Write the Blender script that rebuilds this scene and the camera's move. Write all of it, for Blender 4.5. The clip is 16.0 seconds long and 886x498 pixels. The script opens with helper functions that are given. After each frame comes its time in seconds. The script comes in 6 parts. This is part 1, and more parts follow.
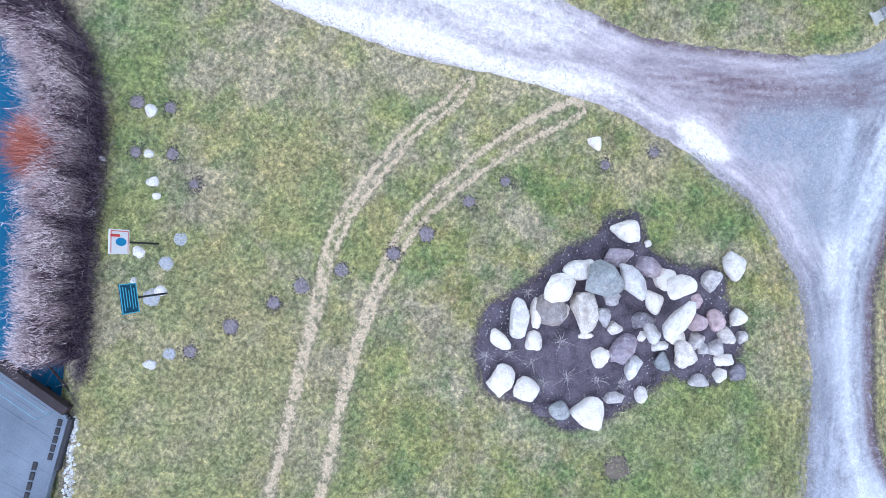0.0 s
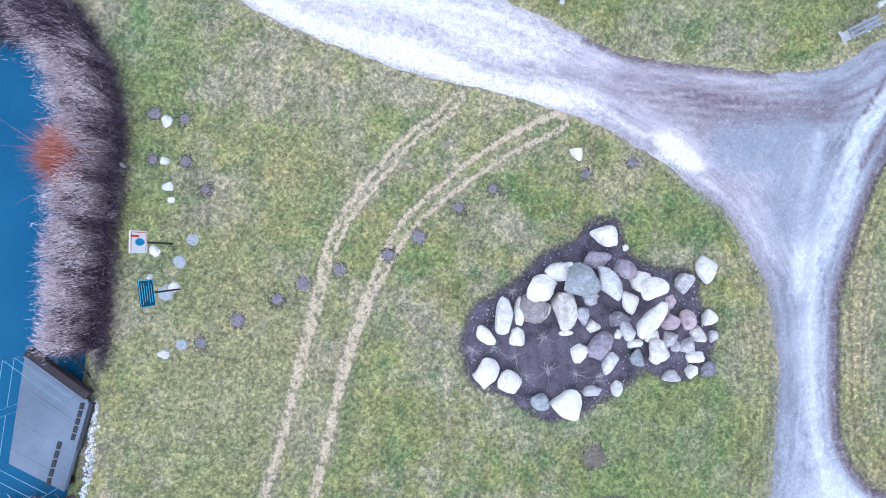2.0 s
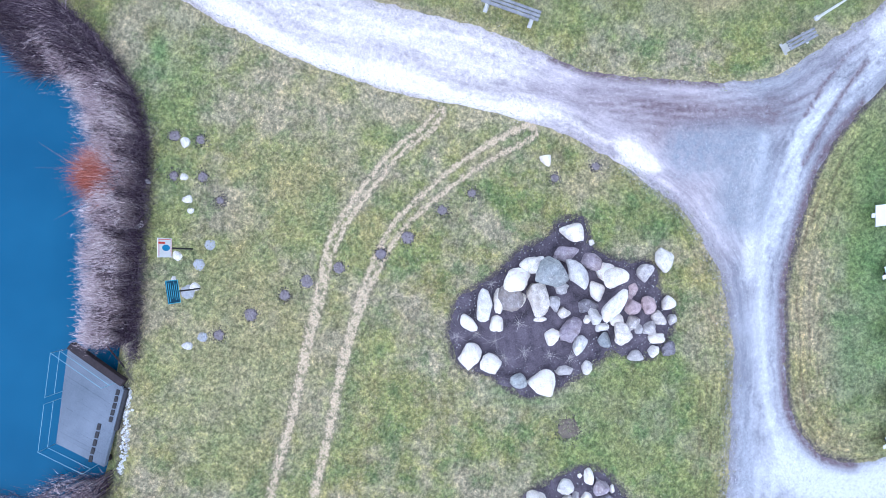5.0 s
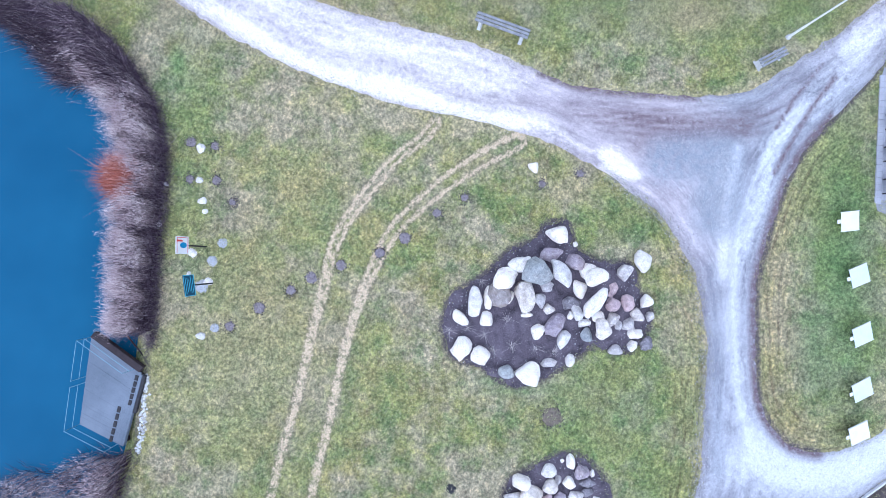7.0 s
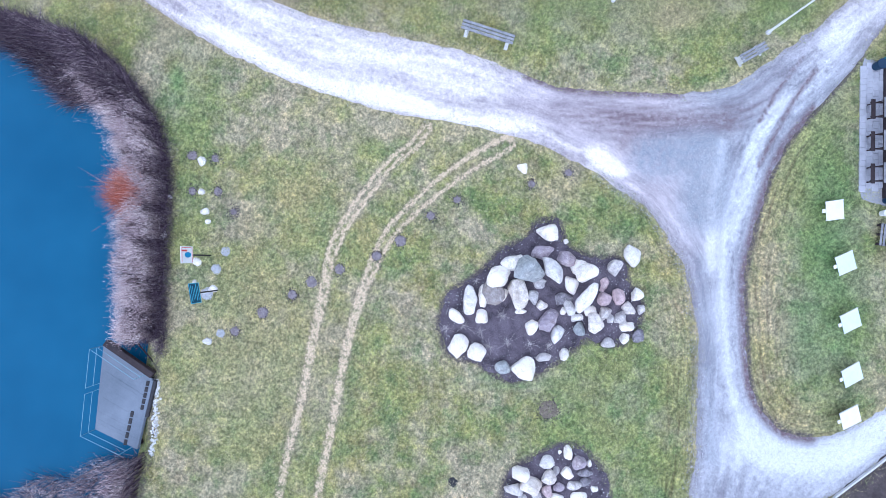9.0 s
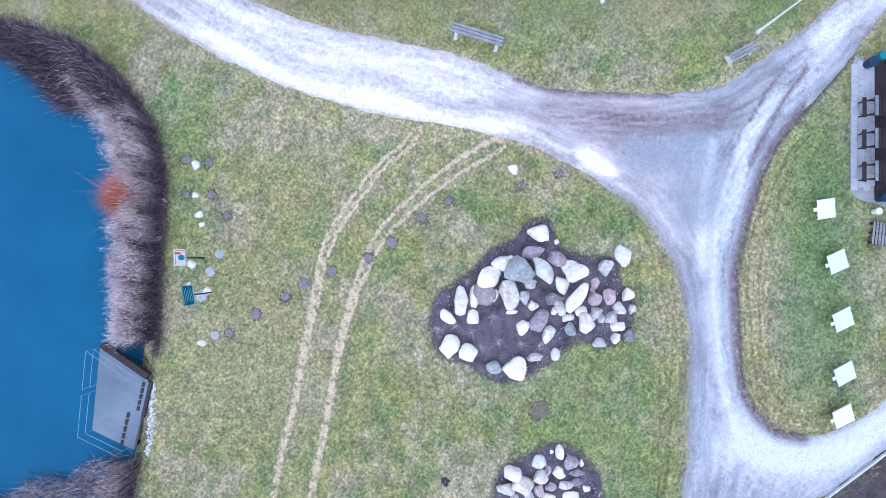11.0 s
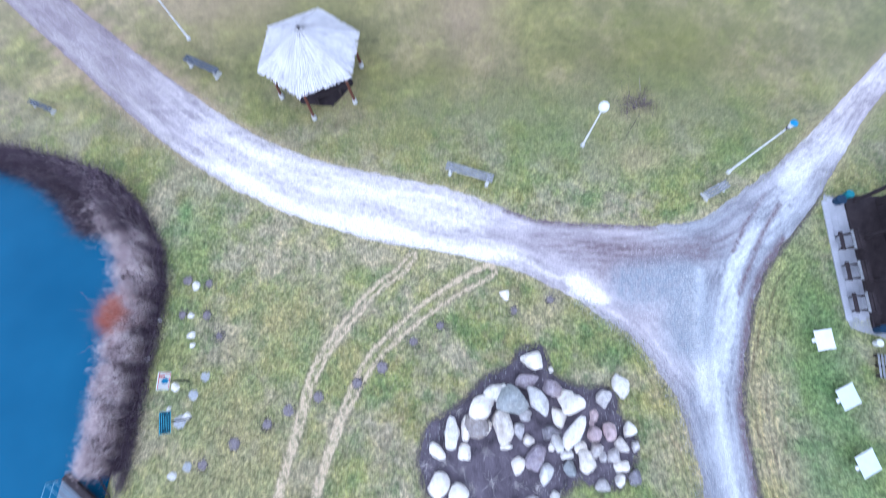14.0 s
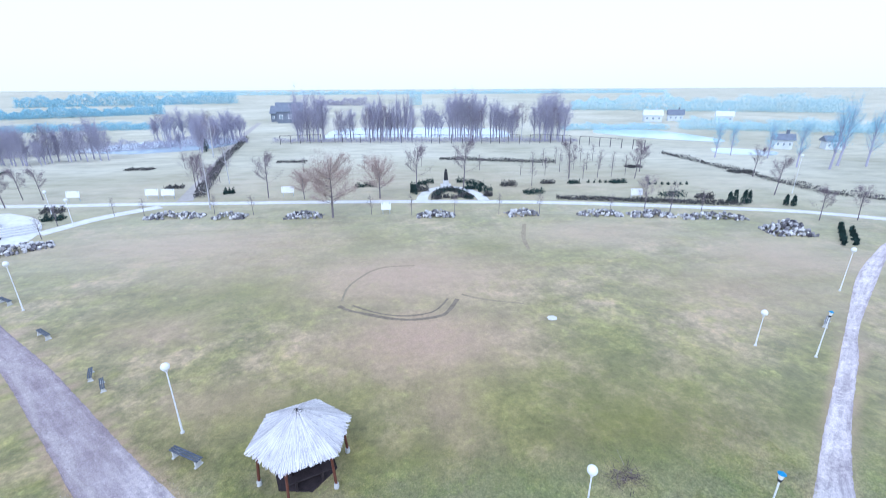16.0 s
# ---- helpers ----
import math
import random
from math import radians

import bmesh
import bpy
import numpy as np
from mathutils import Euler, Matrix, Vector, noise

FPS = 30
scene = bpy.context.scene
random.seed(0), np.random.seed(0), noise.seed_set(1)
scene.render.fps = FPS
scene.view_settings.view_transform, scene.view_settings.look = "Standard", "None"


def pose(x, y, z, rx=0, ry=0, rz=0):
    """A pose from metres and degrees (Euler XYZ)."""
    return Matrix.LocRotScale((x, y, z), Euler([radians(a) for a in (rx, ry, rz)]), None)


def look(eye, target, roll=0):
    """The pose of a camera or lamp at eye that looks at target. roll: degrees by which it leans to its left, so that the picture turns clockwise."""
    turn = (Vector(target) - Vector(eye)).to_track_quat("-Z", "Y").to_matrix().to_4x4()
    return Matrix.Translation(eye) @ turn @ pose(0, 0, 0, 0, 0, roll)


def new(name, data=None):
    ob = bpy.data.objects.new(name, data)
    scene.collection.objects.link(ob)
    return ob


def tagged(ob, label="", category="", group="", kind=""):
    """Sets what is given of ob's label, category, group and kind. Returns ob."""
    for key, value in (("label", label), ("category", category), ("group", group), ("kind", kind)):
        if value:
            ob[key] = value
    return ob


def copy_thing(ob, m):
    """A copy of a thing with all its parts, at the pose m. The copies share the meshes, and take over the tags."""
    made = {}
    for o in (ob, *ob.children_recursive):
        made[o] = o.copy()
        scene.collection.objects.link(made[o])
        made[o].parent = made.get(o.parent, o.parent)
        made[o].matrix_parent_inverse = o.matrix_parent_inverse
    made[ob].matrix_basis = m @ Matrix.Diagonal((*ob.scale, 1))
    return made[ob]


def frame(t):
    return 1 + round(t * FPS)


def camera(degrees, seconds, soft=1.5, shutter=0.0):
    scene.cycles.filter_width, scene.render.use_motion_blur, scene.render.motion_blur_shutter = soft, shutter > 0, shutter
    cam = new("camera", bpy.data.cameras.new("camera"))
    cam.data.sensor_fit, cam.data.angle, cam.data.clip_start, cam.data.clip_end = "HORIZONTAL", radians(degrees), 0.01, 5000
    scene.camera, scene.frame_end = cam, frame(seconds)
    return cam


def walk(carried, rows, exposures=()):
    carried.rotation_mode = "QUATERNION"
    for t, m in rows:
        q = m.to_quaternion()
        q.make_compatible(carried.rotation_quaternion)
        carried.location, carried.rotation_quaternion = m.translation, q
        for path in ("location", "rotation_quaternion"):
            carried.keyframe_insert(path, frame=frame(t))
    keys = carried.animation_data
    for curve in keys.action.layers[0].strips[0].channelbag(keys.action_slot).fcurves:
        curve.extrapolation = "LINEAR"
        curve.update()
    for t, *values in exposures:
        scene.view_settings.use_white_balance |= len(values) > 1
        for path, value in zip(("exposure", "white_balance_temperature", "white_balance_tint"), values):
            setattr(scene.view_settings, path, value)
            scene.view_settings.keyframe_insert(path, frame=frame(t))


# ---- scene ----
cam = camera(91.0, 16.0, 0.65, 0.35)
UNIT = 1.25  # metres to one unit of the plan
# seconds, place in units of the plan, turn in degrees
PATH = [
    (0, -0.179, 0.011, 9.994, 1.15, -2.79, 0.00),
    (0.5, -0.081, 0.051, 10.158, 0.98, -2.60, 0.27),
    (1, 0.019, 0.078, 10.354, 0.90, -2.43, 0.37),
    (1.5, 0.102, 0.081, 10.576, 0.93, -2.23, 0.44),
    (2, 0.142, 0.055, 10.801, 1.08, -2.08, 0.57),
    (2.5, 0.248, 0.033, 11.037, 1.20, -1.95, 0.12),
    (3, 0.346, 0.010, 11.273, 1.23, -1.74, -0.80),
    (3.5, 0.396, -0.007, 11.503, 1.29, -1.52, -1.77),
    (4, 0.498, -0.037, 11.739, 1.36, -1.38, -1.28),
    (6.5, 0.837, -0.121, 12.982, 1.46, -0.91, -0.56),
    (7, 0.904, -0.147, 13.207, 1.58, -0.78, -0.30),
    (7.5, 0.939, -0.181, 13.368, 1.71, -0.58, -0.71),
    (8, 1.041, -0.206, 13.492, 1.75, -0.40, -1.23),
    (8.5, 1.163, -0.183, 13.590, 1.69, -0.18, -1.63),
    (9, 1.240, -0.136, 13.650, 1.62, -0.01, -2.14),
    (11.5, 1.702, -0.161, 13.744, 1.75, 0.70, -2.71),
    (12, 1.717, -0.183, 13.745, 1.73, 0.83, -3.36),
    (12.5, 1.826, -0.183, 13.720, 1.73, 1.00, -2.94),
    (13, 2.010, -0.194, 13.691, 1.71, 1.12, -2.04),
    (13.5, 2.185, 0.137, 13.673, 2.52, 1.41, -0.97),
    (14, 2.110, 0.209, 13.907, 16.39, 1.25, -1.53),
    (14.5, 2.037, 0.109, 14.143, 31.95, 0.47, -2.92),
    (15, 2.039, -0.146, 13.587, 49.76, 0.48, -3.30),
    (15.5, 1.800, -0.828, 13.265, 61.76, 0.38, -4.11),
    (16, 1.650, -1.666, 13.246, 69.56, 0.24, -4.77),
]
walk(cam, [(t, pose(UNIT * x, UNIT * y, UNIT * z, rx, ry, rz)) for t, x, y, z, rx, ry, rz in PATH], [(0, 0.07, 4950, 13), (4, 0.11, 4900, 14), (13.3, 0.07, 4860, 15), (14.5, 0.20, 4800, 12), (15.0, 0.28, 4780, 11), (15.5, 0.34, 4850, 11), (16, 0.04, 4850, 11)])

# ---- light ----

world = bpy.data.worlds.new("overcast_sky")
scene.world = world
world.use_nodes = True
wt = world.node_tree
sky = wt.nodes.new("ShaderNodeTexSky")
sky.sky_type, sky.sun_disc = "NISHITA", False
sky.sun_elevation, sky.sun_rotation = radians(38), radians(200)
sky.air_density, sky.dust_density = 1.0, 3.0
grey = wt.nodes.new("ShaderNodeMix")
grey.data_type = "RGBA"
grey.inputs[0].default_value = 0.8
grey.inputs[7].default_value = (9.0, 8.8, 8.7, 1)
wt.links.new(sky.outputs[0], grey.inputs[6])
wt.links.new(grey.outputs[2], wt.nodes["Background"].inputs[0])
wt.nodes["Background"].inputs[1].default_value = 0.15
sun = new("sun", bpy.data.lights.new("sun", "SUN"))
sun.data.energy, sun.data.angle, sun.data.color = 1.0, radians(14), (1.0, 0.96, 0.9)
sun.matrix_world = look((-8, -24, 24), (0, 0, 0))

# ---- materials ----


def nodes(name, rough=0.9):
    m = bpy.data.materials.new(name)
    m.use_nodes = True
    b = m.node_tree.nodes["Principled BSDF"]
    b.inputs["Roughness"].default_value = rough
    b.inputs["Specular IOR Level"].default_value = 0.25
    return m, m.node_tree, b


def noise_tex(tr, scale, detail=4.0, rough=0.6, dims=None, stretch=None, turn=0.0):
    n = tr.nodes.new("ShaderNodeTexNoise")
    n.inputs["Scale"].default_value = scale
    n.inputs["Detail"].default_value = detail
    n.inputs["Roughness"].default_value = rough
    g = tr.nodes.new("ShaderNodeNewGeometry")
    mp = tr.nodes.new("ShaderNodeMapping")
    mp.inputs["Location"].default_value = (137.37 + scale, 71.73, 19.19)
    mp.inputs["Scale"].default_value = [k / UNIT for k in stretch or (1, 1, 1)]
    # fine grain is cut aslant through the noise, so that its lattice never shows on level ground
    mp.inputs["Rotation"].default_value = (radians(31), radians(23), radians(turn + 29 * scale)) if scale > 2 else (0, 0, radians(turn))
    tr.links.new(g.outputs["Position"], mp.inputs["Vector"])
    out = mp.outputs[0]
    tr.links.new(out, n.inputs["Vector"])
    return n.outputs["Fac"]


def ramp(tr, fac, stops, hard=False):
    r = tr.nodes.new("ShaderNodeValToRGB")
    el = r.color_ramp.elements
    while len(el) < len(stops):
        el.new(0.5)
    for e, (p, c) in zip(el, stops):
        e.position = p
        e.color = (*c, 1) if len(c) == 3 else c
    tr.links.new(fac, r.inputs[0])
    return r.outputs[0]


def grade(tr, fac, lo, hi):
    """0 to 1 as fac goes from lo to hi."""
    r = tr.nodes.new("ShaderNodeMapRange")
    r.inputs["From Min"].default_value, r.inputs["From Max"].default_value = lo, hi
    tr.links.new(fac, r.inputs["Value"])
    return r.outputs[0]


def mix(tr, fac, a, b, blend="MIX"):
    m = tr.nodes.new("ShaderNodeMix")
    m.data_type, m.blend_type = "RGBA", blend
    for sock, v in ((m.inputs[0], fac), (m.inputs[6], a), (m.inputs[7], b)):
        if isinstance(v, (int, float)):
            sock.default_value = v
        elif isinstance(v, tuple):
            sock.default_value = (*v, 1)
        else:
            tr.links.new(v, sock)
    return m.outputs[2]


def calc(tr, op, a, b):
    m = tr.nodes.new("ShaderNodeMath")
    m.operation = op
    for sock, v in ((m.inputs[0], a), (m.inputs[1], b)):
        if isinstance(v, (int, float)):
            sock.default_value = v
        else:
            tr.links.new(v, sock)
    return m.outputs[0]


def bump(tr, b, fac, strength, distance):
    n = tr.nodes.new("ShaderNodeBump")
    n.inputs["Strength"].default_value, n.inputs["Distance"].default_value = strength, distance
    tr.links.new(fac, n.inputs["Height"])
    tr.links.new(n.outputs[0], b.inputs["Normal"])


def mask(tr, name):
    a = tr.nodes.new("ShaderNodeAttribute")
    a.attribute_name = name
    s = tr.nodes.new("ShaderNodeSeparateColor")
    tr.links.new(a.outputs["Color"], s.inputs[0])
    return s.outputs


def mottled(name, dark, light, scale=6.0, rough=0.85, relief=0.02, metal=0.0, fine=40.0, per_object=0.0):
    """A plain surface with grain and stains of two sizes."""
    m, tr, b = nodes(name, rough)
    big, small = noise_tex(tr, scale, 3), noise_tex(tr, fine, 3)
    f = calc(tr, "ADD", calc(tr, "MULTIPLY", grade(tr, big, 0.3, 0.7), 0.6), calc(tr, "MULTIPLY", grade(tr, small, 0.3, 0.7), 0.4))
    col = mix(tr, f, dark, light)
    if per_object:
        info = tr.nodes.new("ShaderNodeObjectInfo")
        col = mix(tr, per_object, col, ramp(tr, info.outputs["Random"], [(0, (0.35, 0.35, 0.37)), (1, (1.0, 1.0, 1.0))]), "MULTIPLY")
    tr.links.new(col, b.inputs["Base Color"])
    b.inputs["Metallic"].default_value = metal
    if relief:
        bump(tr, b, small, 0.6, relief)
    return m


def island_mottled(name, stops, rough=0.9, scale=0.5, dark=(0.5, 0.5, 0.5), share=0.5):
    """Many small pieces in one mesh: a colour for each piece, and patches."""
    m, tr, b = nodes(name, rough)
    g = tr.nodes.new("ShaderNodeNewGeometry")
    col = ramp(tr, g.outputs["Random Per Island"], stops)
    col = mix(tr, share, col, ramp(tr, noise_tex(tr, scale, 4), [(0.35, dark), (0.65, (1.0, 1.0, 1.0))]), "MULTIPLY")
    tr.links.new(col, b.inputs["Base Color"])
    return m


def lawn_colour(tr):
    """Winter grass: green, straw and brown patches of several sizes, shared by soil and blades."""
    w = mask(tr, "lawn")
    n1, n2, n3 = noise_tex(tr, 0.45, 5, 0.65), noise_tex(tr, 1.6, 6, 0.75), noise_tex(tr, 14.0, 5, 0.8)
    green = mix(tr, grade(tr, n2, 0.38, 0.62), (0.205, 0.275, 0.105), (0.38, 0.395, 0.14))
    olive = mix(tr, grade(tr, n2, 0.38, 0.62), (0.295, 0.28, 0.105), (0.45, 0.41, 0.175))
    dead = mix(tr, grade(tr, n2, 0.36, 0.64), (0.37, 0.315, 0.23), (0.60, 0.53, 0.40))
    col = mix(tr, grade(tr, noise_tex(tr, 0.7, 5, 0.7), 0.44, 0.62), green, olive)
    col = mix(tr, calc(tr, "MULTIPLY", grade(tr, n1, 0.44, 0.58), 0.85), col, dead)
    col = mix(tr, calc(tr, "MULTIPLY", grade(tr, noise_tex(tr, 1.1, 4, 0.7), 0.53, 0.64), 0.65), col, (0.15, 0.24, 0.095))
    col = mix(tr, calc(tr, "MULTIPLY", grade(tr, n3, 0.54, 0.66), 0.55), col, (0.74, 0.66, 0.47))
    # brown earth showing through in soft spots
    col = mix(tr, calc(tr, "MULTIPLY", grade(tr, noise_tex(tr, 1.35, 5, 0.75), 0.57, 0.68), 0.55), col, (0.27, 0.215, 0.15))
    # mower and wheel lines that follow the road's edge
    lines = tr.nodes.new("ShaderNodeAttribute")
    lines.attribute_name = "verge_flow"
    rows = tr.nodes.new("ShaderNodeTexNoise")
    rows.inputs["Scale"].default_value, rows.inputs["Detail"].default_value, rows.inputs["Roughness"].default_value = 1.0, 4.0, 0.65
    tr.links.new(lines.outputs["Vector"], rows.inputs["Vector"])
    split = tr.nodes.new("ShaderNodeSeparateXYZ")
    tr.links.new(lines.outputs["Vector"], split.inputs[0])
    by_road = calc(tr, "SUBTRACT", 1.0, grade(tr, split.outputs[0], 5.0, 13.0))
    near = tr.nodes.new("ShaderNodeAttribute")
    near.attribute_name = "tufted"
    mown = calc(tr, "SUBTRACT", 1.0, near.outputs["Fac"])
    # the mown field: soft wide patches only
    s1, s2 = noise_tex(tr, 0.16, 4, 0.55), noise_tex(tr, 0.5, 4, 0.6)
    soft = mix(tr, grade(tr, s1, 0.38, 0.62), (0.24, 0.235, 0.09), (0.50, 0.385, 0.255))
    soft = mix(tr, calc(tr, "MULTIPLY", grade(tr, s2, 0.46, 0.60), 0.7), soft, (0.33, 0.315, 0.11))
    soft = mix(tr, calc(tr, "MULTIPLY", grade(tr, n1, 0.48, 0.60), 0.6), soft, (0.16, 0.165, 0.065))
    soft = mix(tr, calc(tr, "MULTIPLY", grade(tr, noise_tex(tr, 1.1, 5, 0.7), 0.57, 0.66), 0.6), soft, (0.49, 0.46, 0.18))
    soft = mix(tr, 0.8, soft, ramp(tr, noise_tex(tr, 0.8, 6, 0.75), [(0.36, (0.66, 0.69, 0.66)), (0.5, (1.0, 1.0, 1.0)), (0.64, (1.32, 1.28, 1.22))]), "MULTIPLY")
    soft = mix(tr, 0.8, soft, ramp(tr, noise_tex(tr, 2.6, 5, 0.8), [(0.36, (0.62, 0.64, 0.62)), (0.5, (1.0, 1.0, 1.0)), (0.64, (1.42, 1.38, 1.30))]), "MULTIPLY")
    col = mix(tr, calc(tr, "MULTIPLY", mown, 0.88), col, soft)
    col = mix(tr, calc(tr, "MULTIPLY", w[2], calc(tr, "ADD", calc(tr, "ADD", 0.3, calc(tr, "MULTIPLY", mown, 0.15)), n2)), col, mix(tr, grade(tr, n3, 0.3, 0.7), mix(tr, mown, (0.36, 0.315, 0.175), (0.40, 0.275, 0.185)), mix(tr, mown, (0.61, 0.54, 0.33), (0.60, 0.435, 0.325))))
    col = mix(tr, calc(tr, "MULTIPLY", w[1], calc(tr, "ADD", 0.2, n2)), col, mix(tr, mown, (0.20, 0.315, 0.125), (0.215, 0.22, 0.07)))
    col = mix(tr, calc(tr, "MULTIPLY", by_road, 0.9), col, ramp(tr, rows.outputs[0], [(0.34, (0.62, 0.55, 0.56)), (0.47, (0.95, 0.94, 0.93)), (0.64, (1.32, 1.24, 1.14))]), "MULTIPLY")
    col = mix(tr, calc(tr, "ADD", 0.25, calc(tr, "MULTIPLY", near.outputs["Fac"], 0.6)), col, ramp(tr, noise_tex(tr, 3.0, 6, 0.8), [(0.36, (0.66, 0.70, 0.68)), (0.5, (1.0, 1.0, 1.0)), (0.64, (1.34, 1.30, 1.22))]), "MULTIPLY")
    col = mix(tr, calc(tr, "ADD", 0.10, calc(tr, "MULTIPLY", near.outputs["Fac"], 0.75)), col, ramp(tr, noise_tex(tr, 10.5, 6, 0.82), [(0.40, (0.42, 0.43, 0.40)), (0.50, (0.95, 0.95, 0.93)), (0.60, (1.72, 1.65, 1.52))]), "MULTIPLY")
    return col, w, n2, n3


def make_lawn():
    m, tr, b = nodes("winter_lawn", 0.95)
    col, w, n2, n3 = lawn_colour(tr)
    mid, fine = noise_tex(tr, 26.0, 4, 0.8), noise_tex(tr, 45.0, 3, 0.7)
    near = tr.nodes.new("ShaderNodeAttribute")
    near.attribute_name = "tufted"
    col = mix(tr, calc(tr, "ADD", 0.10, calc(tr, "MULTIPLY", near.outputs["Fac"], 0.16)), col, ramp(tr, mid, [(0.34, (0.42, 0.42, 0.40)), (0.5, (0.95, 0.95, 0.93)), (0.64, (1.5, 1.45, 1.4))]), "MULTIPLY")
    col = mix(tr, 0.2, col, ramp(tr, fine, [(0.32, (0.6, 0.6, 0.58)), (0.66, (1.3, 1.28, 1.25))]), "MULTIPLY")
    # dry wheel tracks, broken up at their edges
    ragged = calc(tr, "ADD", w[0], calc(tr, "MULTIPLY", calc(tr, "SUBTRACT", noise_tex(tr, 9.0, 4, 0.8), 0.5), 3.2))
    worn = calc(tr, "MULTIPLY", grade(tr, ragged, 0.45, 0.85), grade(tr, w[0], 0.08, 0.4))
    col = mix(tr, calc(tr, "MULTIPLY", grade(tr, w[0], 0.05, 0.5), 0.45), col, (0.20, 0.165, 0.12))
    col = mix(tr, calc(tr, "MULTIPLY", worn, 0.92), col, mix(tr, grade(tr, mid, 0.36, 0.62), (0.50, 0.38, 0.23), (0.97, 0.80, 0.55)))
    # open ground far away, paled by aerial haze mixed into the lawn colour
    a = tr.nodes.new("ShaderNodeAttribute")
    a.attribute_name = "field_haze"
    edge = tr.nodes.new("ShaderNodeAttribute")
    edge.attribute_name = "soiled"
    bare = calc(tr, "ADD", edge.outputs["Fac"], calc(tr, "MULTIPLY", calc(tr, "SUBTRACT", noise_tex(tr, 9.0, 6, 0.8), 0.5), 2.4))
    col = mix(tr, calc(tr, "MULTIPLY", grade(tr, bare, 0.35, 0.9), grade(tr, edge.outputs["Fac"], 0.05, 0.35)), col, mix(tr, grade(tr, mid, 0.35, 0.65), (0.05, 0.042, 0.045), (0.21, 0.18, 0.17)))
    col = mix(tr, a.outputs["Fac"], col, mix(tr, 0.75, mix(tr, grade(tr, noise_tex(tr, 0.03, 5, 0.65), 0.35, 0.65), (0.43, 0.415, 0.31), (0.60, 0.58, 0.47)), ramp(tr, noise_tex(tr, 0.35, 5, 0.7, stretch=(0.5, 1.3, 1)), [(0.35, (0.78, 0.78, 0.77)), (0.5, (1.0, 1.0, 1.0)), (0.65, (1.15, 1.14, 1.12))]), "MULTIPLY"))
    tr.links.new(col, b.inputs["Base Color"])
    bump(tr, b, mid, 1.0, 0.06)
    return m


def make_gravel():
    m, tr, b = nodes("pale_gravel", 0.92)
    w = mask(tr, "wear")
    n1, n2, n3 = noise_tex(tr, 0.8, 5), noise_tex(tr, 5.0, 5, 0.75), noise_tex(tr, 40.0, 4, 0.8)
    streak = noise_tex(tr, 2.0, 4, 0.6, stretch=(0.5, 1.6, 1), turn=15)
    col = mix(tr, grade(tr, calc(tr, "ADD", calc(tr, "MULTIPLY", n1, 0.5), calc(tr, "MULTIPLY", streak, 0.5)), 0.38, 0.62), (0.44, 0.39, 0.415), (0.62, 0.56, 0.575))
    cool = tr.nodes.new("ShaderNodeAttribute")
    cool.attribute_name = "cool"
    cool = cool.outputs["Fac"]
    col = mix(tr, cool, col, mix(tr, grade(tr, n1, 0.38, 0.62), (0.33, 0.335, 0.37), (0.49, 0.50, 0.54)))
    flow = tr.nodes.new("ShaderNodeAttribute")
    flow.attribute_name = "flow"
    line = tr.nodes.new("ShaderNodeTexNoise")
    line.inputs["Scale"].default_value, line.inputs["Detail"].default_value, line.inputs["Roughness"].default_value = 1.0, 5.0, 0.65
    tr.links.new(flow.outputs["Vector"], line.inputs["Vector"])
    col = mix(tr, 0.7, col, ramp(tr, line.outputs[0], [(0.36, (0.66, 0.64, 0.66)), (0.5, (1.0, 1.0, 1.0)), (0.63, (1.28, 1.28, 1.27))]), "MULTIPLY")
    f = calc(tr, "ADD", w[0], calc(tr, "MULTIPLY", calc(tr, "SUBTRACT", n2, 0.5), 1.6))
    f = calc(tr, "ADD", f, calc(tr, "MULTIPLY", calc(tr, "SUBTRACT", line.outputs[0], 0.5), 0.55))
    col = mix(tr, calc(tr, "MULTIPLY", grade(tr, f, 0.1, 0.95), 0.95), col, mix(tr, cool, (1.0, 0.935, 0.85), (0.86, 0.885, 0.91)))
    col = mix(tr, calc(tr, "MULTIPLY", w[1], grade(tr, n2, 0.22, 0.52)), col, mix(tr, grade(tr, n3, 0.35, 0.65), (0.13, 0.092, 0.105), (0.27, 0.205, 0.225)))
    col = mix(tr, calc(tr, "MULTIPLY", w[2], grade(tr, n2, 0.2, 0.6)), col, mix(tr, grade(tr, n3, 0.3, 0.7), (0.15, 0.175, 0.215), (0.50, 0.54, 0.60)))
    col = mix(tr, 0.75, col, ramp(tr, n3, [(0.3, (0.55, 0.55, 0.56)), (0.5, (1.0, 1.0, 1.0)), (0.7, (1.35, 1.35, 1.35))]), "MULTIPLY")
    # loose stones and damp spots
    grit = noise_tex(tr, 15.0, 3, 0.8)
    col = mix(tr, 0.7, col, ramp(tr, grit, [(0.34, (0.62, 0.61, 0.64)), (0.47, (1.0, 1.0, 1.0)), (0.58, (1.0, 1.0, 1.0)), (0.68, (1.4, 1.4, 1.4))]), "MULTIPLY")
    tr.links.new(col, b.inputs["Base Color"])
    bump(tr, b, n3, 0.9, 0.04)
    return m


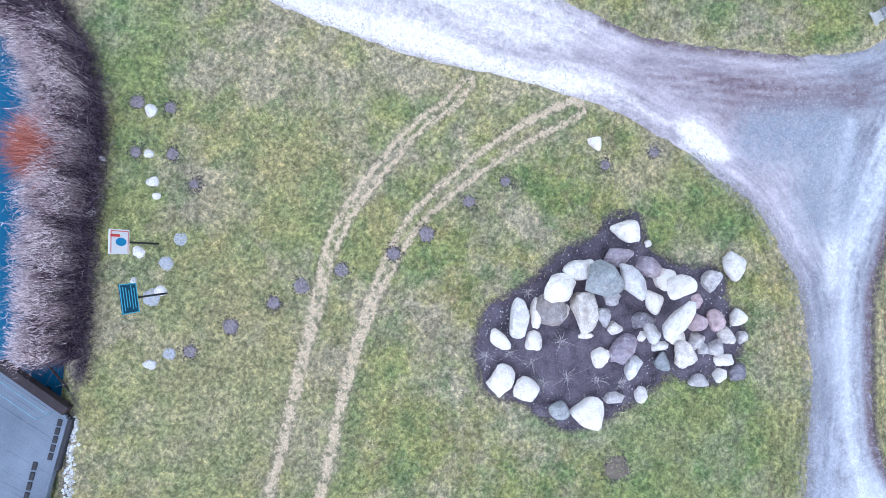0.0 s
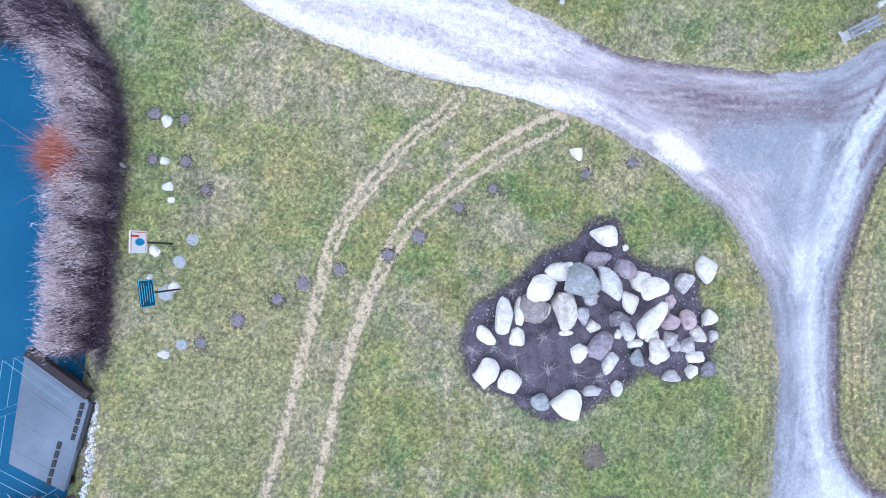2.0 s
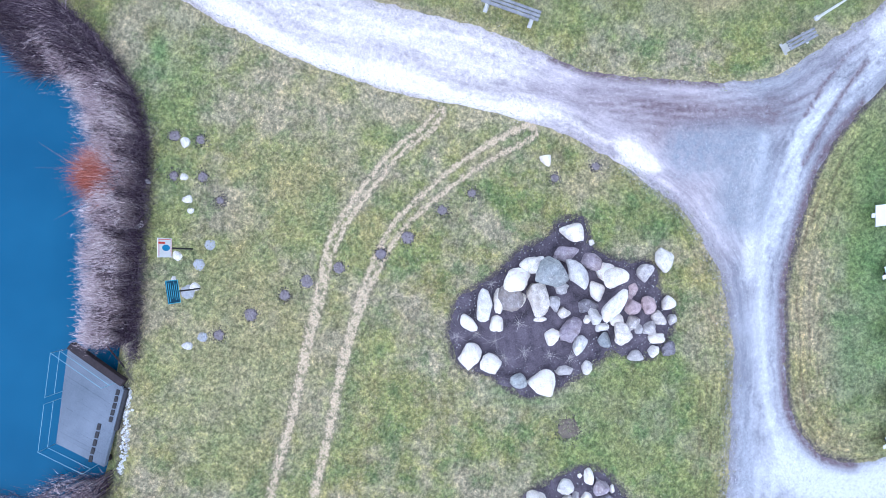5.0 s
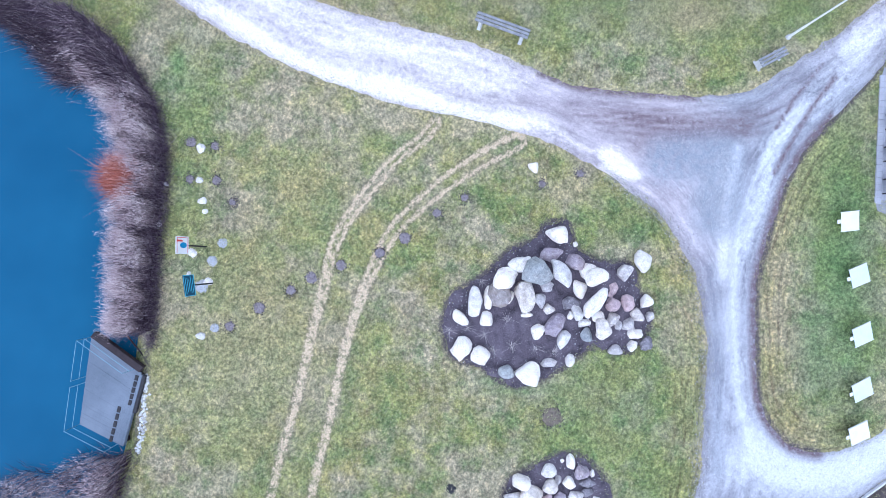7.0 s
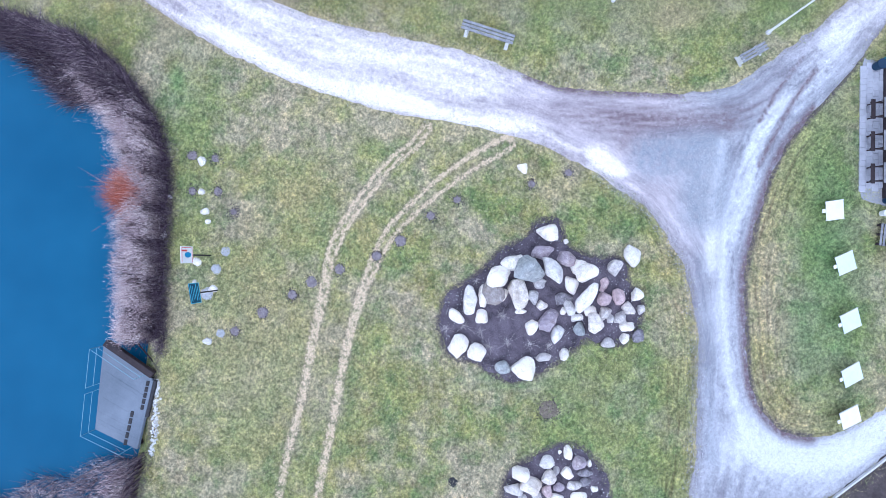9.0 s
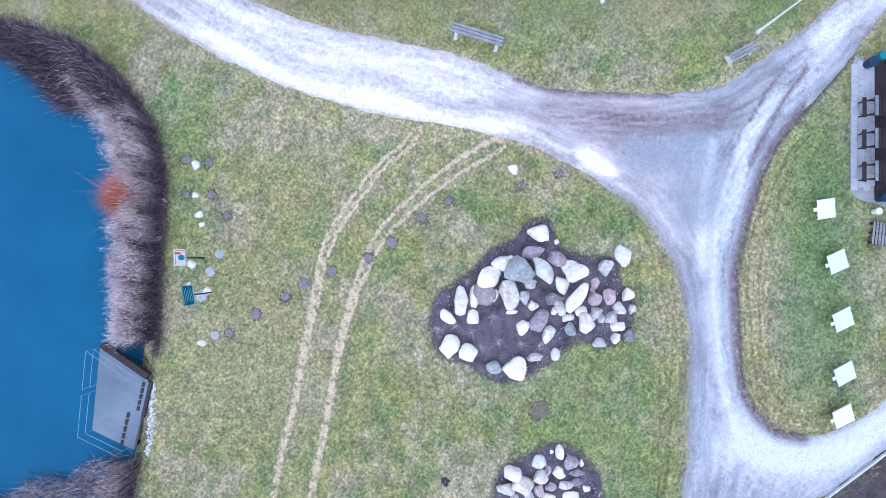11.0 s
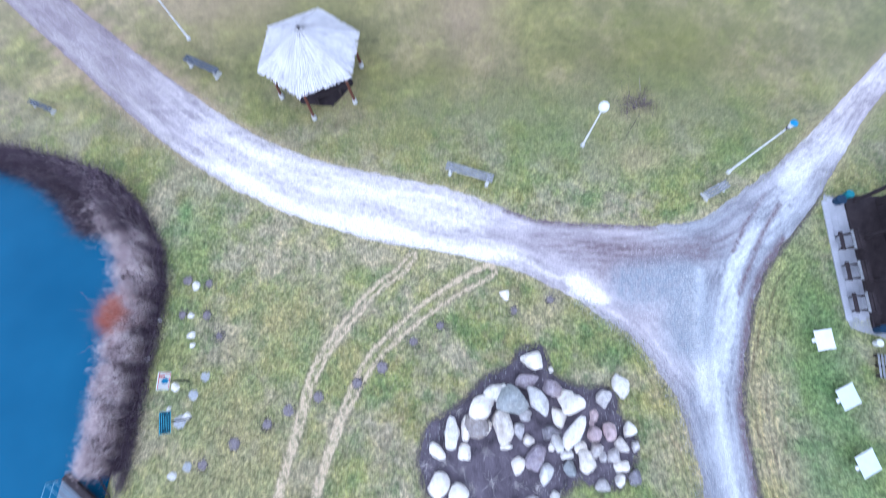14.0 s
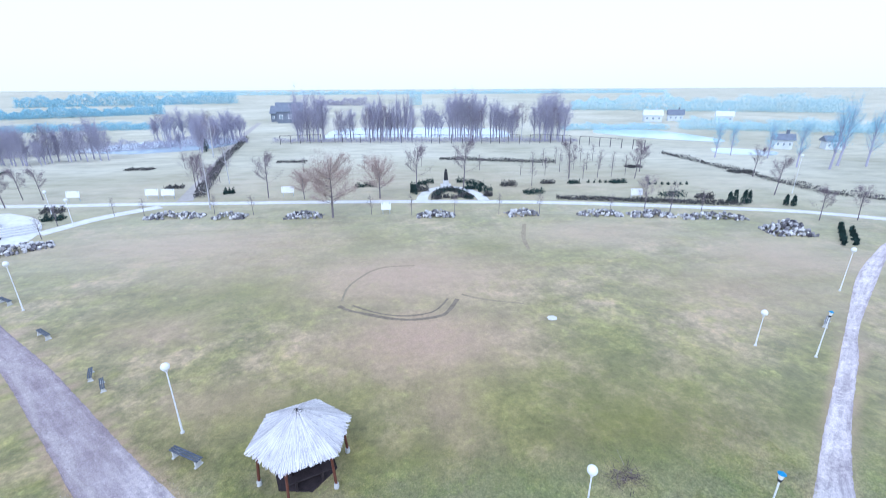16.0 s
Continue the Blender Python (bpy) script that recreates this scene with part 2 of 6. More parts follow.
def make_stone(name, dark, light, rusty=0.15):
    """Granite: grain, darker clouds, brown stains, pale lichen and cracks."""
    m, tr, b = nodes(name, 0.85)
    big, mid, small = noise_tex(tr, 2.2, 4), noise_tex(tr, 8.0, 6, 0.75), noise_tex(tr, 48.0, 3, 0.7)
    cloud = noise_tex(tr, 4.2, 6, 0.75, stretch=(1.0, 1.9, 1.3), turn=25)
    col = mix(tr, grade(tr, mid, 0.36, 0.64), dark, light)
    col = mix(tr, calc(tr, "MULTIPLY", grade(tr, cloud, 0.53, 0.66), 0.5), col, mix(tr, 0.6, col, (0.52, 0.48, 0.46), "MULTIPLY"))
    col = mix(tr, calc(tr, "MULTIPLY", grade(tr, big, 0.50, 0.64), rusty), col, (0.33, 0.25, 0.18))
    col = mix(tr, calc(tr, "MULTIPLY", grade(tr, noise_tex(tr, 11.0, 4, 0.7), 0.58, 0.64), 0.4), col, (0.80, 0.80, 0.77))
    col = mix(tr, 0.6, col, ramp(tr, small, [(0.34, (0.74, 0.74, 0.74)), (0.5, (1.1, 1.1, 1.09)), (0.66, (1.3, 1.3, 1.28))]), "MULTIPLY")
    col = mix(tr, 0.8, col, ramp(tr, noise_tex(tr, 3.2, 5, 0.7, stretch=(1.6, 1.0, 1.2), turn=60), [(0.34, (0.74, 0.70, 0.68)), (0.48, (1.0, 0.99, 0.97)), (0.7, (1.14, 1.12, 1.08))]), "MULTIPLY")
    info = tr.nodes.new("ShaderNodeObjectInfo")
    col = mix(tr, 0.45, col, ramp(tr, info.outputs["Random"], [(0, (0.75, 0.76, 0.80)), (0.5, (1.0, 0.98, 0.96)), (1, (1.15, 1.12, 1.08))]), "MULTIPLY")
    tr.links.new(col, b.inputs["Base Color"])
    crack = noise_tex(tr, 4.0, 6, 0.8, stretch=(1.0, 2.6, 1.4), turn=35)
    bump(tr, b, calc(tr, "ADD", calc(tr, "ADD", mid, crack), calc(tr, "MULTIPLY", small, 0.3)), 0.9, 0.06)
    return m


def make_water():
    m, tr, b = nodes("pond_water", 0.12)
    n = noise_tex(tr, 0.25, 3)
    tr.links.new(mix(tr, grade(tr, n, 0.3, 0.7), (0.012, 0.085, 0.175), (0.02, 0.115, 0.22)), b.inputs["Base Color"])
    b.inputs["IOR"].default_value = 1.33
    bump(tr, b, noise_tex(tr, 6.0, 3), 0.08, 0.02)
    return m


LAWN, GRAVEL, WATER = make_lawn(), make_gravel(), make_water()
MULCH = mottled("bark_mulch", (0.022, 0.018, 0.026), (0.20, 0.17, 0.205), 2.4, 0.95, 0.06, fine=26.0)
SOIL = mottled("dark_soil", (0.035, 0.028, 0.03), (0.12, 0.10, 0.10), 4.0, 0.95, 0.04)
STONES = {
    "white": make_stone("pale_granite", (0.97, 0.91, 0.83), (0.99, 0.965, 0.915), 0.18),
    "grey": make_stone("grey_granite", (0.42, 0.40, 0.405), (0.78, 0.755, 0.755), 0.2),
    "blue": make_stone("blue_grey_granite", (0.27, 0.295, 0.31), (0.47, 0.50, 0.515), 0.15),
    "light": make_stone("light_grey_stone", (0.73, 0.71, 0.69), (0.98, 0.96, 0.935), 0.18),
    "pink": make_stone("pink_granite", (0.44, 0.335, 0.355), (0.72, 0.585, 0.605), 0.2),
    "purple": make_stone("purple_grey_granite", (0.30, 0.255, 0.31), (0.54, 0.48, 0.535), 0.25),
    "tan": make_stone("tan_granite", (0.62, 0.575, 0.53), (0.95, 0.905, 0.855), 0.4),
    "brown": make_stone("shaded_brown_granite", (0.29, 0.255, 0.245), (0.46, 0.42, 0.41), 0.3),
    "dark": make_stone("dark_granite", (0.16, 0.15, 0.175), (0.36, 0.345, 0.385), 0.1),
}
WOOD = mottled("weathered_wood", (0.15, 0.155, 0.17), (0.38, 0.385, 0.40), 5.0, 0.85, 0.01, fine=70.0)
DARK_WOOD = mottled("dark_stained_wood", (0.022, 0.018, 0.022), (0.06, 0.045, 0.048), 5.0, 0.7, 0.008)
RED_WOOD = mottled("red_brown_wood", (0.10, 0.038, 0.026), (0.18, 0.072, 0.048), 8.0, 0.6, 0.004)
CONCRETE = mottled("pale_concrete", (0.52, 0.52, 0.52), (0.72, 0.72, 0.71), 5.0, 0.85, 0.008)
DECK = mottled("wet_deck", (0.105, 0.13, 0.165), (0.235, 0.27, 0.325), 1.0, 0.6, 0.008)
WHITE_PAINT = mottled("white_paint", (0.72, 0.73, 0.74), (0.84, 0.84, 0.84), 4.0, 0.45, 0)
PALE_BLUE = mottled("pale_blue_paint", (0.60, 0.70, 0.76), (0.72, 0.81, 0.86), 4.0, 0.45, 0)
BLUE_PAINT = mottled("blue_paint", (0.03, 0.20, 0.42), (0.05, 0.30, 0.55), 4.0, 0.4, 0)
NAVY_PAINT = mottled("navy_paint", (0.012, 0.035, 0.075), (0.02, 0.05, 0.10), 4.0, 0.4, 0)
RED_PAINT = mottled("red_paint", (0.55, 0.06, 0.05), (0.65, 0.09, 0.07), 4.0, 0.4, 0)
STEEL = mottled("galvanised_steel", (0.45, 0.50, 0.54), (0.62, 0.66, 0.70), 12.0, 0.4, 0, metal=0.6)
BLACK = mottled("black_metal", (0.02, 0.02, 0.025), (0.05, 0.05, 0.055), 8.0, 0.5, 0)
GLOBE = mottled("opal_globe", (0.78, 0.80, 0.82), (0.86, 0.87, 0.88), 3.0, 0.25, 0)
THATCH = island_mottled("reed_thatch", [(0, (0.52, 0.50, 0.52)), (0.5, (0.74, 0.72, 0.73)), (1, (0.86, 0.84, 0.84))], 0.9, 2.0, (0.75, 0.75, 0.78), 0.6)

# ---- building helpers ----
rng = random.Random(7)


def mesh_of(bm, name, material, smooth=False):
    me = bpy.data.meshes.new(name)
    bm.to_mesh(me)
    bm.free()
    for mt in material if isinstance(material, (list, tuple)) else (material,):
        me.materials.append(mt)
    if smooth:
        me.shade_smooth()
    return me


def part(name, bm, material, parent, label="", smooth=False):
    ob = new(name, mesh_of(bm, name, material, smooth))
    ob.parent = parent
    return tagged(ob, label)


def thing(name, x, y, z=0.0, turn=0.0, label="", category="", group="", kind=""):
    ob = new(name)
    ob.empty_display_size = 0.2
    ob.matrix_basis = pose(x, y, z, 0, 0, turn)
    return tagged(ob, label, category, group, kind)


def solid(name, bm, material, m, label, category, group="", kind="", smooth=False):
    ob = new(name, mesh_of(bm, name, material, smooth))
    ob.matrix_basis = m
    return tagged(ob, label, category, group, kind)


def box(bm, size, at=(0, 0, 0), turn=(0, 0, 0), bevel=0.01):
    r = bmesh.ops.create_cube(bm, size=1.0)
    bmesh.ops.scale(bm, vec=size, verts=r["verts"])
    if bevel:
        es = list({e for v in r["verts"] for e in v.link_edges})
        r = bmesh.ops.bevel(bm, geom=es, offset=bevel, segments=1, affect="EDGES")
    bmesh.ops.transform(bm, matrix=pose(*at, *turn), verts=r["verts"])
    return bm


def rod(bm, a, b, r0, r1=None, seg=8):
    a, b = Vector(a), Vector(b)
    d = b - a
    m = Matrix.Translation((a + b) / 2) @ d.to_track_quat("Z", "Y").to_matrix().to_4x4()
    bmesh.ops.create_cone(bm, cap_ends=True, segments=seg, radius1=r0, radius2=r0 if r1 is None else r1, depth=d.length, matrix=m)
    return bm


def raw(name, verts, faces, material, smooth=False):
    me = bpy.data.meshes.new(name)
    me.from_pydata(verts, [], faces)
    me.materials.append(material)
    if smooth:
        me.shade_smooth()
    me.update()
    return me


def triangles(name, v, material):
    """A mesh of loose triangles from an array (n, 3, 3)."""
    n = len(v)
    me = bpy.data.meshes.new(name)
    me.vertices.add(3 * n)
    me.vertices.foreach_set("co", np.ascontiguousarray(v, dtype=np.float32).ravel())
    me.loops.add(3 * n)
    me.loops.foreach_set("vertex_index", np.arange(3 * n, dtype=np.int32))
    me.polygons.add(n)
    me.polygons.foreach_set("loop_start", np.arange(0, 3 * n, 3, dtype=np.int32))
    me.materials.append(material)
    me.update(calc_edges=True)
    return me


def smooth_line(points, step=0.25):
    """A line through the points, rounded and cut into even steps."""
    p = np.array(points, float)
    q = np.vstack([2 * p[0] - p[1], p, 2 * p[-1] - p[-2]])
    out = []
    for i in range(1, len(q) - 2):
        n = max(2, int(np.linalg.norm(q[i + 1] - q[i]) / step))
        for k in range(n):
            t = k / n
            out.append(0.5 * (2 * q[i] + (q[i + 1] - q[i - 1]) * t + (2 * q[i - 1] - 5 * q[i] + 4 * q[i + 1] - q[i + 2]) * t * t + (3 * q[i] - q[i - 1] - 3 * q[i + 1] + q[i + 2]) * t ** 3))
    out.append(p[-1])
    return np.array(out)


def inside(poly, x, y):
    poly = np.asarray(poly)
    r = np.zeros(np.shape(x), bool)
    x1, y1 = poly[-1]
    for x2, y2 in poly:
        if y1 != y2:
            r ^= ((y2 > y) != (y1 > y)) & (x < (x1 - x2) * (y - y2) / (y1 - y2) + x2)
        x1, y1 = x2, y2
    return r


def away(line, x, y):
    """How far each place lies from a line."""
    best = np.full(np.shape(x), 1e9)
    for (ax, ay), (bx, by) in zip(line[:-1], line[1:]):
        dx, dy = bx - ax, by - ay
        t = np.clip(((x - ax) * dx + (y - ay) * dy) / (dx * dx + dy * dy + 1e-12), 0, 1)
        best = np.minimum(best, np.hypot(x - ax - t * dx, y - ay - t * dy))
    return best


def sheet(name, outline, z, material, cell=0.4, jitter=0.05, masks=None, dome=0.0):
    """A flat piece of ground with an uneven edge, filled with a net of triangles."""
    from mathutils.geometry import delaunay_2d_cdt
    rnd = np.random.RandomState(3)
    edge = np.asarray(outline) + rnd.normal(0, jitter, (len(outline), 2)) * np.where(np.asarray(outline)[:, 1:] > 7.5, 0.35, 1.0)
    (x0, y0), (x1, y1) = edge.min(0), edge.max(0)
    gx, gy = np.meshgrid(np.arange(x0, x1, cell), np.arange(y0, y1, cell))
    gx, gy = gx.ravel() + rnd.uniform(-0.2, 0.2, gx.size) * cell, gy.ravel() + rnd.uniform(-0.2, 0.2, gx.size) * cell
    keep = inside(edge, gx, gy) & (away(np.vstack([edge, edge[:1]]), gx, gy) > 0.35 * cell)
    pts = [Vector(p) for p in edge] + [Vector(p) for p in np.c_[gx, gy][keep]]
    n = len(edge)
    v, _, f, *_ = delaunay_2d_cdt(pts, [(i, (i + 1) % n) for i in range(n)], [], 1, 1e-5)
    xy = np.array([(p.x, p.y) for p in v])
    d = away(np.vstack([edge, edge[:1]]), xy[:, 0], xy[:, 1])
    zz = z + dome * np.clip(d / 0.8, 0, 1)
    me = raw(name, [(x, y, h) for (x, y), h in zip(xy, zz)], [list(q) for q in f], material, True)
    if masks is not None:
        at = me.color_attributes.new("wear", "FLOAT_COLOR", "POINT")
        at.data.foreach_set("color", np.c_[masks(xy[:, 0], xy[:, 1], d), np.ones(len(xy))].astype(np.float32).ravel())
        cool = me.attributes.new("cool", "FLOAT", "POINT")
        cool.data.foreach_set("value", np.clip((xy[:, 0] - 8.2 + 0.25 * np.clip(-xy[:, 1], 0, 4)) / 2.0, 0, 1).astype(np.float32) * np.clip((9.0 - xy[:, 1]) / 4, 0, 1).astype(np.float32))
        along = me.attributes.new("flow", "FLOAT_VECTOR", "POINT")
        along.data.foreach_set("vector", np.c_[4.6 * d, 0.55 * xy[:, 0], 0.55 * xy[:, 1]].astype(np.float32).ravel())
    if me.polygons and me.polygons[0].normal.z < 0:
        me.flip_normals()
    return new(name, me)


# ---- the plan: shore, roads, beds, wheel tracks ----
SHORE_Y = [-60, -20, -6.6, -5.5, -4.2, -3.1, -1.2, 1.0, 2.2, 3.4, 4.6, 5.6, 6.6, 7.4, 8.0, 8.4, 9.5, 11, 13, 13.6]
SHORE_X = [-22, -11, -8.3, -8.0, -7.9, -7.8, -7.6, -7.4, -7.3, -7.3, -7.6, -8.2, -9.0, -10.0, -11.6, -13.0, -17.0, -23.0, -60.0, -900.0]
ROAD_NORTH = [(-34, 32.3), (-22.7, 23.1), (-17.0, 18.7), (-12.0, 14.5), (-8.4, 11.5), (-5.4, 9.25), (-3.4, 8.15), (-2.0, 7.6), (-0.1, 7.1), (1.8, 6.6), (3.1, 6.1), (4.2, 5.6), (5.4, 5.2),
              (7.2, 5.0), (8.8, 4.9), (10.3, 5.0), (11.2, 5.4), (12.4, 6.2), (13.7, 7.1), (15.2, 8.3), (18.2, 11.0), (22.6, 14.8), (27.3, 18.9), (35, 25.5), (43, 31)]
ROAD_EAST = [(46, 32.5), (29.0, 19.5), (24.5, 15.5), (20.3, 11.8), (17.3, 8.9), (15.8, 7.1), (14.8, 5.9), (14.0, 5.0), (13.1, 4.1), (12.2, 3.1), (11.6, 2.0), (11.1, 0.6), (10.7, -0.8), (10.6, -2.2),
             (10.6, -3.6), (10.7, -4.6), (11.1, -5.3), (11.6, -5.8), (12.4, -6.0), (13.3, -5.9), (14.2, -5.5), (15.2, -4.8), (18, -2.0), (22, 3)]
ROAD_SOUTH = [(25, 2), (19, -3.4), (16, -5.7), (14.8, -6.6), (14.1, -7.1), (13.2, -7.7), (12.2, -8.3), (11.6, -9.4), (11.4, -12), (11.2, -16)]
ROAD_WEST = [(8.0, -16), (8.1, -12), (8.3, -9), (8.6, -7.5), (8.8, -6.6), (8.9, -5.6), (9.0, -4.3), (9.1, -2.9), (9.0, -1.7), (8.8, -0.6), (8.4, 0.2), (7.8, 1.2), (6.9, 1.9), (6.3, 2.4), (5.4, 2.9),
             (4.5, 3.4), (3.3, 3.8), (1.8, 4.2), (-0.1, 4.6), (-2.0, 5.2), (-3.7, 5.9), (-4.9, 6.5), (-5.8, 7.0), (-7.4, 8.1), (-9.6, 9.9), (-14.0, 13.9), (-20.0, 19.2), (-31, 28)]
ROAD = np.vstack([smooth_line(part_line, 0.22) for part_line in (ROAD_NORTH, ROAD_EAST, ROAD_SOUTH, ROAD_WEST)])
BED_1 = smooth_line([(1.02, -2.02), (1.42, -1.12), (2.42, -0.52), (3.12, 0.18), (3.92, 0.48), (4.22, 0.98), (4.92, 0.98), (5.12, 0.18), (6.02, -0.22), (6.62, -0.22), (7.02, -0.42), (6.92, -0.95), (7.22, -1.3), (7.42, -1.85), (7.2, -2.4), (6.85, -2.85),
                     (6.22, -2.92), (5.62, -2.72), (4.92, -3.22), (4.22, -3.62), (3.42, -3.92), (2.72, -3.72), (2.22, -3.32), (1.32, -3.02), (1.02, -2.02)], 0.15)[:-1]
BED_2 = smooth_line([(2.80, -7.50), (3.00, -6.80), (3.60, -6.40), (4.70, -5.95), (5.30, -6.10), (5.80, -6.60), (6.05, -7.20), (6.00, -8.10), (5.40, -9.00), (4.20, -9.30), (3.10, -8.70), (2.80, -7.50)], 0.15)[:-1]
TRACK_A = smooth_line([(0.9, 4.1), (0.5, 3.6), (-0.2, 3.1), (-1.0, 2.2), (-1.6, 1.4), (-2.1, 0.6), (-2.4, -0.4), (-2.6, -1.3), (-2.9, -2.4), (-3.1, -3.4), (-3.4, -4.6), (-3.8, -6.0), (-4.1, -7.2), (-5, -11)])
TRACK_B = smooth_line([(3.4, 3.5), (2.3, 2.95), (1.3, 2.3), (0.5, 1.65), (-0.3, 0.9), (-0.8, 0.1), (-1.3, -1.0), (-1.7, -2.1), (-2.0, -3.3), (-2.3, -4.7), (-2.6, -6.0), (-2.9, -7.2), (-3.6, -11)])
TRACK_C = smooth_line([(3.6, 3.75), (2.9, 3.55), (2.2, 3.15)])


def shore(y):
    return np.interp(y, SHORE_Y, SHORE_X)


def ground_height(x, y):
    t = np.clip((shore(y) - x) / 1.3, 0, 1)
    return -0.9 * t * t * (3 - 2 * t)


def spacing(lo, hi, fine, far):
    a = list(np.arange(lo, hi, fine))
    step, low, high = fine, [lo], [a[-1]]
    while high[-1] < far:
        step *= 1.09
        high.append(high[-1] + step)
        low.append(low[-1] - step)
    return np.array(low[:0:-1] + a + high[1:])


# the far side of the park is drawn on a plan of its own, this much smaller seen from one place
FAR_OUT, FAR_EYE = 1.08, (1.7, -1.3)


def lawn_masks(x, y):
    split = np.interp(y, [-3.0, 0.5], [0.05, 0.12])
    wide = np.interp(y, [-2, 1.2], [0.10, 0.09])
    da, db = away(TRACK_A, x, y), away(TRACK_B, x, y)
    track = np.exp(-((da - split) / wide) ** 2) + np.exp(-((db - np.interp(y, [-2, 2.5], [0.06, 0.2])) / wide) ** 2) + 0.9 * np.exp(-(away(TRACK_C, x, y) / 0.08) ** 2)
    track = np.clip(track, 0, 1) * np.interp(y, [-9, -5, -2, 1, 3.0, 4.5], [0.75, 0.9, 1.0, 1.05, 1.05, 0.9])
    lush, worn = np.zeros_like(x), np.zeros_like(x)
    out = 1 + (FAR_OUT - 1) * np.clip((y - 9) / 8, 0, 1)
    x, y = FAR_EYE[0] + (x - FAR_EYE[0]) / out, FAR_EYE[1] + (y - FAR_EYE[1]) / out
    for cx, cy, rx, ry, k in ((8.2, 32.5, 3.0, 2.2, 0.9), (10.4, 12.0, 5.5, 4.0, 1.0), (-3, 13.5, 5, 2.0, 0.6), (1, 11.0, 3, 1.5, 0.6), (17, 10.5, 3, 3, 0.7), (-1, 32, 4, 2, 0.4), (-9, 24, 4, 2.5, 0.7), (12.3, 7.6, 1.6, 1.0, 0.7), (-6.6, 5.0, 1.0, 2.0, 0.6), (-6.95, 5.9, 0.3, 0.6, 1.2), (-6.4, 3.9, 0.8, 0.8, 0.45), (13.4, -0.5, 1.3, 6.0, 1.15), (12.5, -3.0, 0.7, 2.0, 1.0), (12.9, 2.0, 0.6, 1.5, 0.9), (3.3, -4.05, 1.2, 0.22, 0.9), (2.6, -3.75, 0.6, 0.25, 1.0), (4.6, -4.0, 0.9, 0.3, 0.7), (0.4, 44, 40, 1.6, 0.6), (6.0, 9.0, 3.0, 2.6, 0.8), (1.5, 9.5, 2.5, 1.6, 0.5), (12.5, 9.0, 2.5, 2.0, 0.7), (13.0, -2.5, 0.9, 3.4, 1.0), (12.6, 1.0, 0.6, 1.5, 0.7),
                              (-6.8, 2.0, 0.5, 2.5, 0.5), (6.2, -4.6, 3.2, 2.6, 0.55), (6.9, 0.9, 1.2, 1.0, 0.45), (7.6, -8.0, 2.5, 2.0, 0.6), (-5, -5, 2, 3, 0.2)):
        lush = np.maximum(lush, k * np.exp(-((x - cx) / rx) ** 2 - ((y - cy) / ry) ** 2))
    for cx, cy, rx, ry, k in ((2.2, 18.0, 5.5, 3.8, 1.0), (1.0, 26.5, 9.0, 5.0, 1.0), (-16, 34, 14, 5, 0.9), (18, 34, 9, 4, 0.8), (30, 27, 6, 5, 0.9), (-12, 20, 3.5, 2.0, 0.6), (3.0, 13.5, 2.0, 2.5, 0.6), (24, 22, 7, 5, 0.6), (-10, 30, 10, 6, 0.6), (-6, 14.0, 3.0, 1.4, 0.6), (8.8, 7.4, 1.2, 0.65, 1.1), (9.3, 9.3, 0.9, 0.6, 0.7),
                              (5.0, 2.0, 0.9, 0.45, 1.0), (-4.6, 1.2, 0.7, 0.9, 0.8), (-4.6, -2.8, 3.0, 3.4, 0.8), (-3.2, 2.4, 3.0, 2.4, 0.4), (-5.2, 0.0, 1.2, 1.6, 0.35), (-3.6, -4.4, 1.0, 1.2, 0.6), (-5.4, -4.0, 0.9, 0.8, 0.5), (5.2, -4.2, 0.8, 0.5, 0.5), (2.2, 3.1, 0.8, 0.7, 0.5), (-2.6, 4.6, 1.4, 0.5, 0.6), (8.6, -3.5, 0.5, 3.5, 0.6), (2.0, 4.0, 2.6, 0.35, 0.7), (0, 60, 90, 14, 0.55)):
        worn = np.maximum(worn, k * np.exp(-((x - cx) / rx) ** 2 - ((y - cy) / ry) ** 2))
    side = np.where((x > 10.4) & (y < 5.0), away(smooth_line(ROAD_EAST[7:20], 0.6), x, y), 9.0)
    worn = np.maximum(worn, 0.6 * np.clip(1.5 - side / 0.75, 0, 1))
    for off, wide, k in ((0.28, 0.10, 0.9), (0.46, 0.05, 1.0), (0.64, 0.05, 0.9), (0.85, 0.05, 0.9), (1.02, 0.04, 0.7), (1.25, 0.05, 0.7)):
        worn = np.maximum(worn, k * np.exp(-((side - off) / wide) ** 2))
    return np.c_[track, lush, np.clip(worn, 0, 1)]


ROAD_LINE = np.vstack([ROAD, ROAD[:1]])[::3]


def verge(x, y):
    """1 at the road's edge, where gravel and wheels wear the grass."""
    return np.exp(-(away(ROAD_LINE, x, y) / 0.22) ** 2)


def verge_flow(x, y):
    """Across and along the road's edge, for the lines that mowers and wheels leave beside it."""
    d = away(ROAD_LINE, x, y)
    d = np.where((x > 6.8) & (y < 4.5), d, 3.0) + 1.5 * np.clip((7.8 - x), 0, 1) + 1.5 * np.clip(y - 3.5, 0, 1)
    return np.c_[8.0 * d, 0.7 * x, 0.7 * y].astype(np.float32)


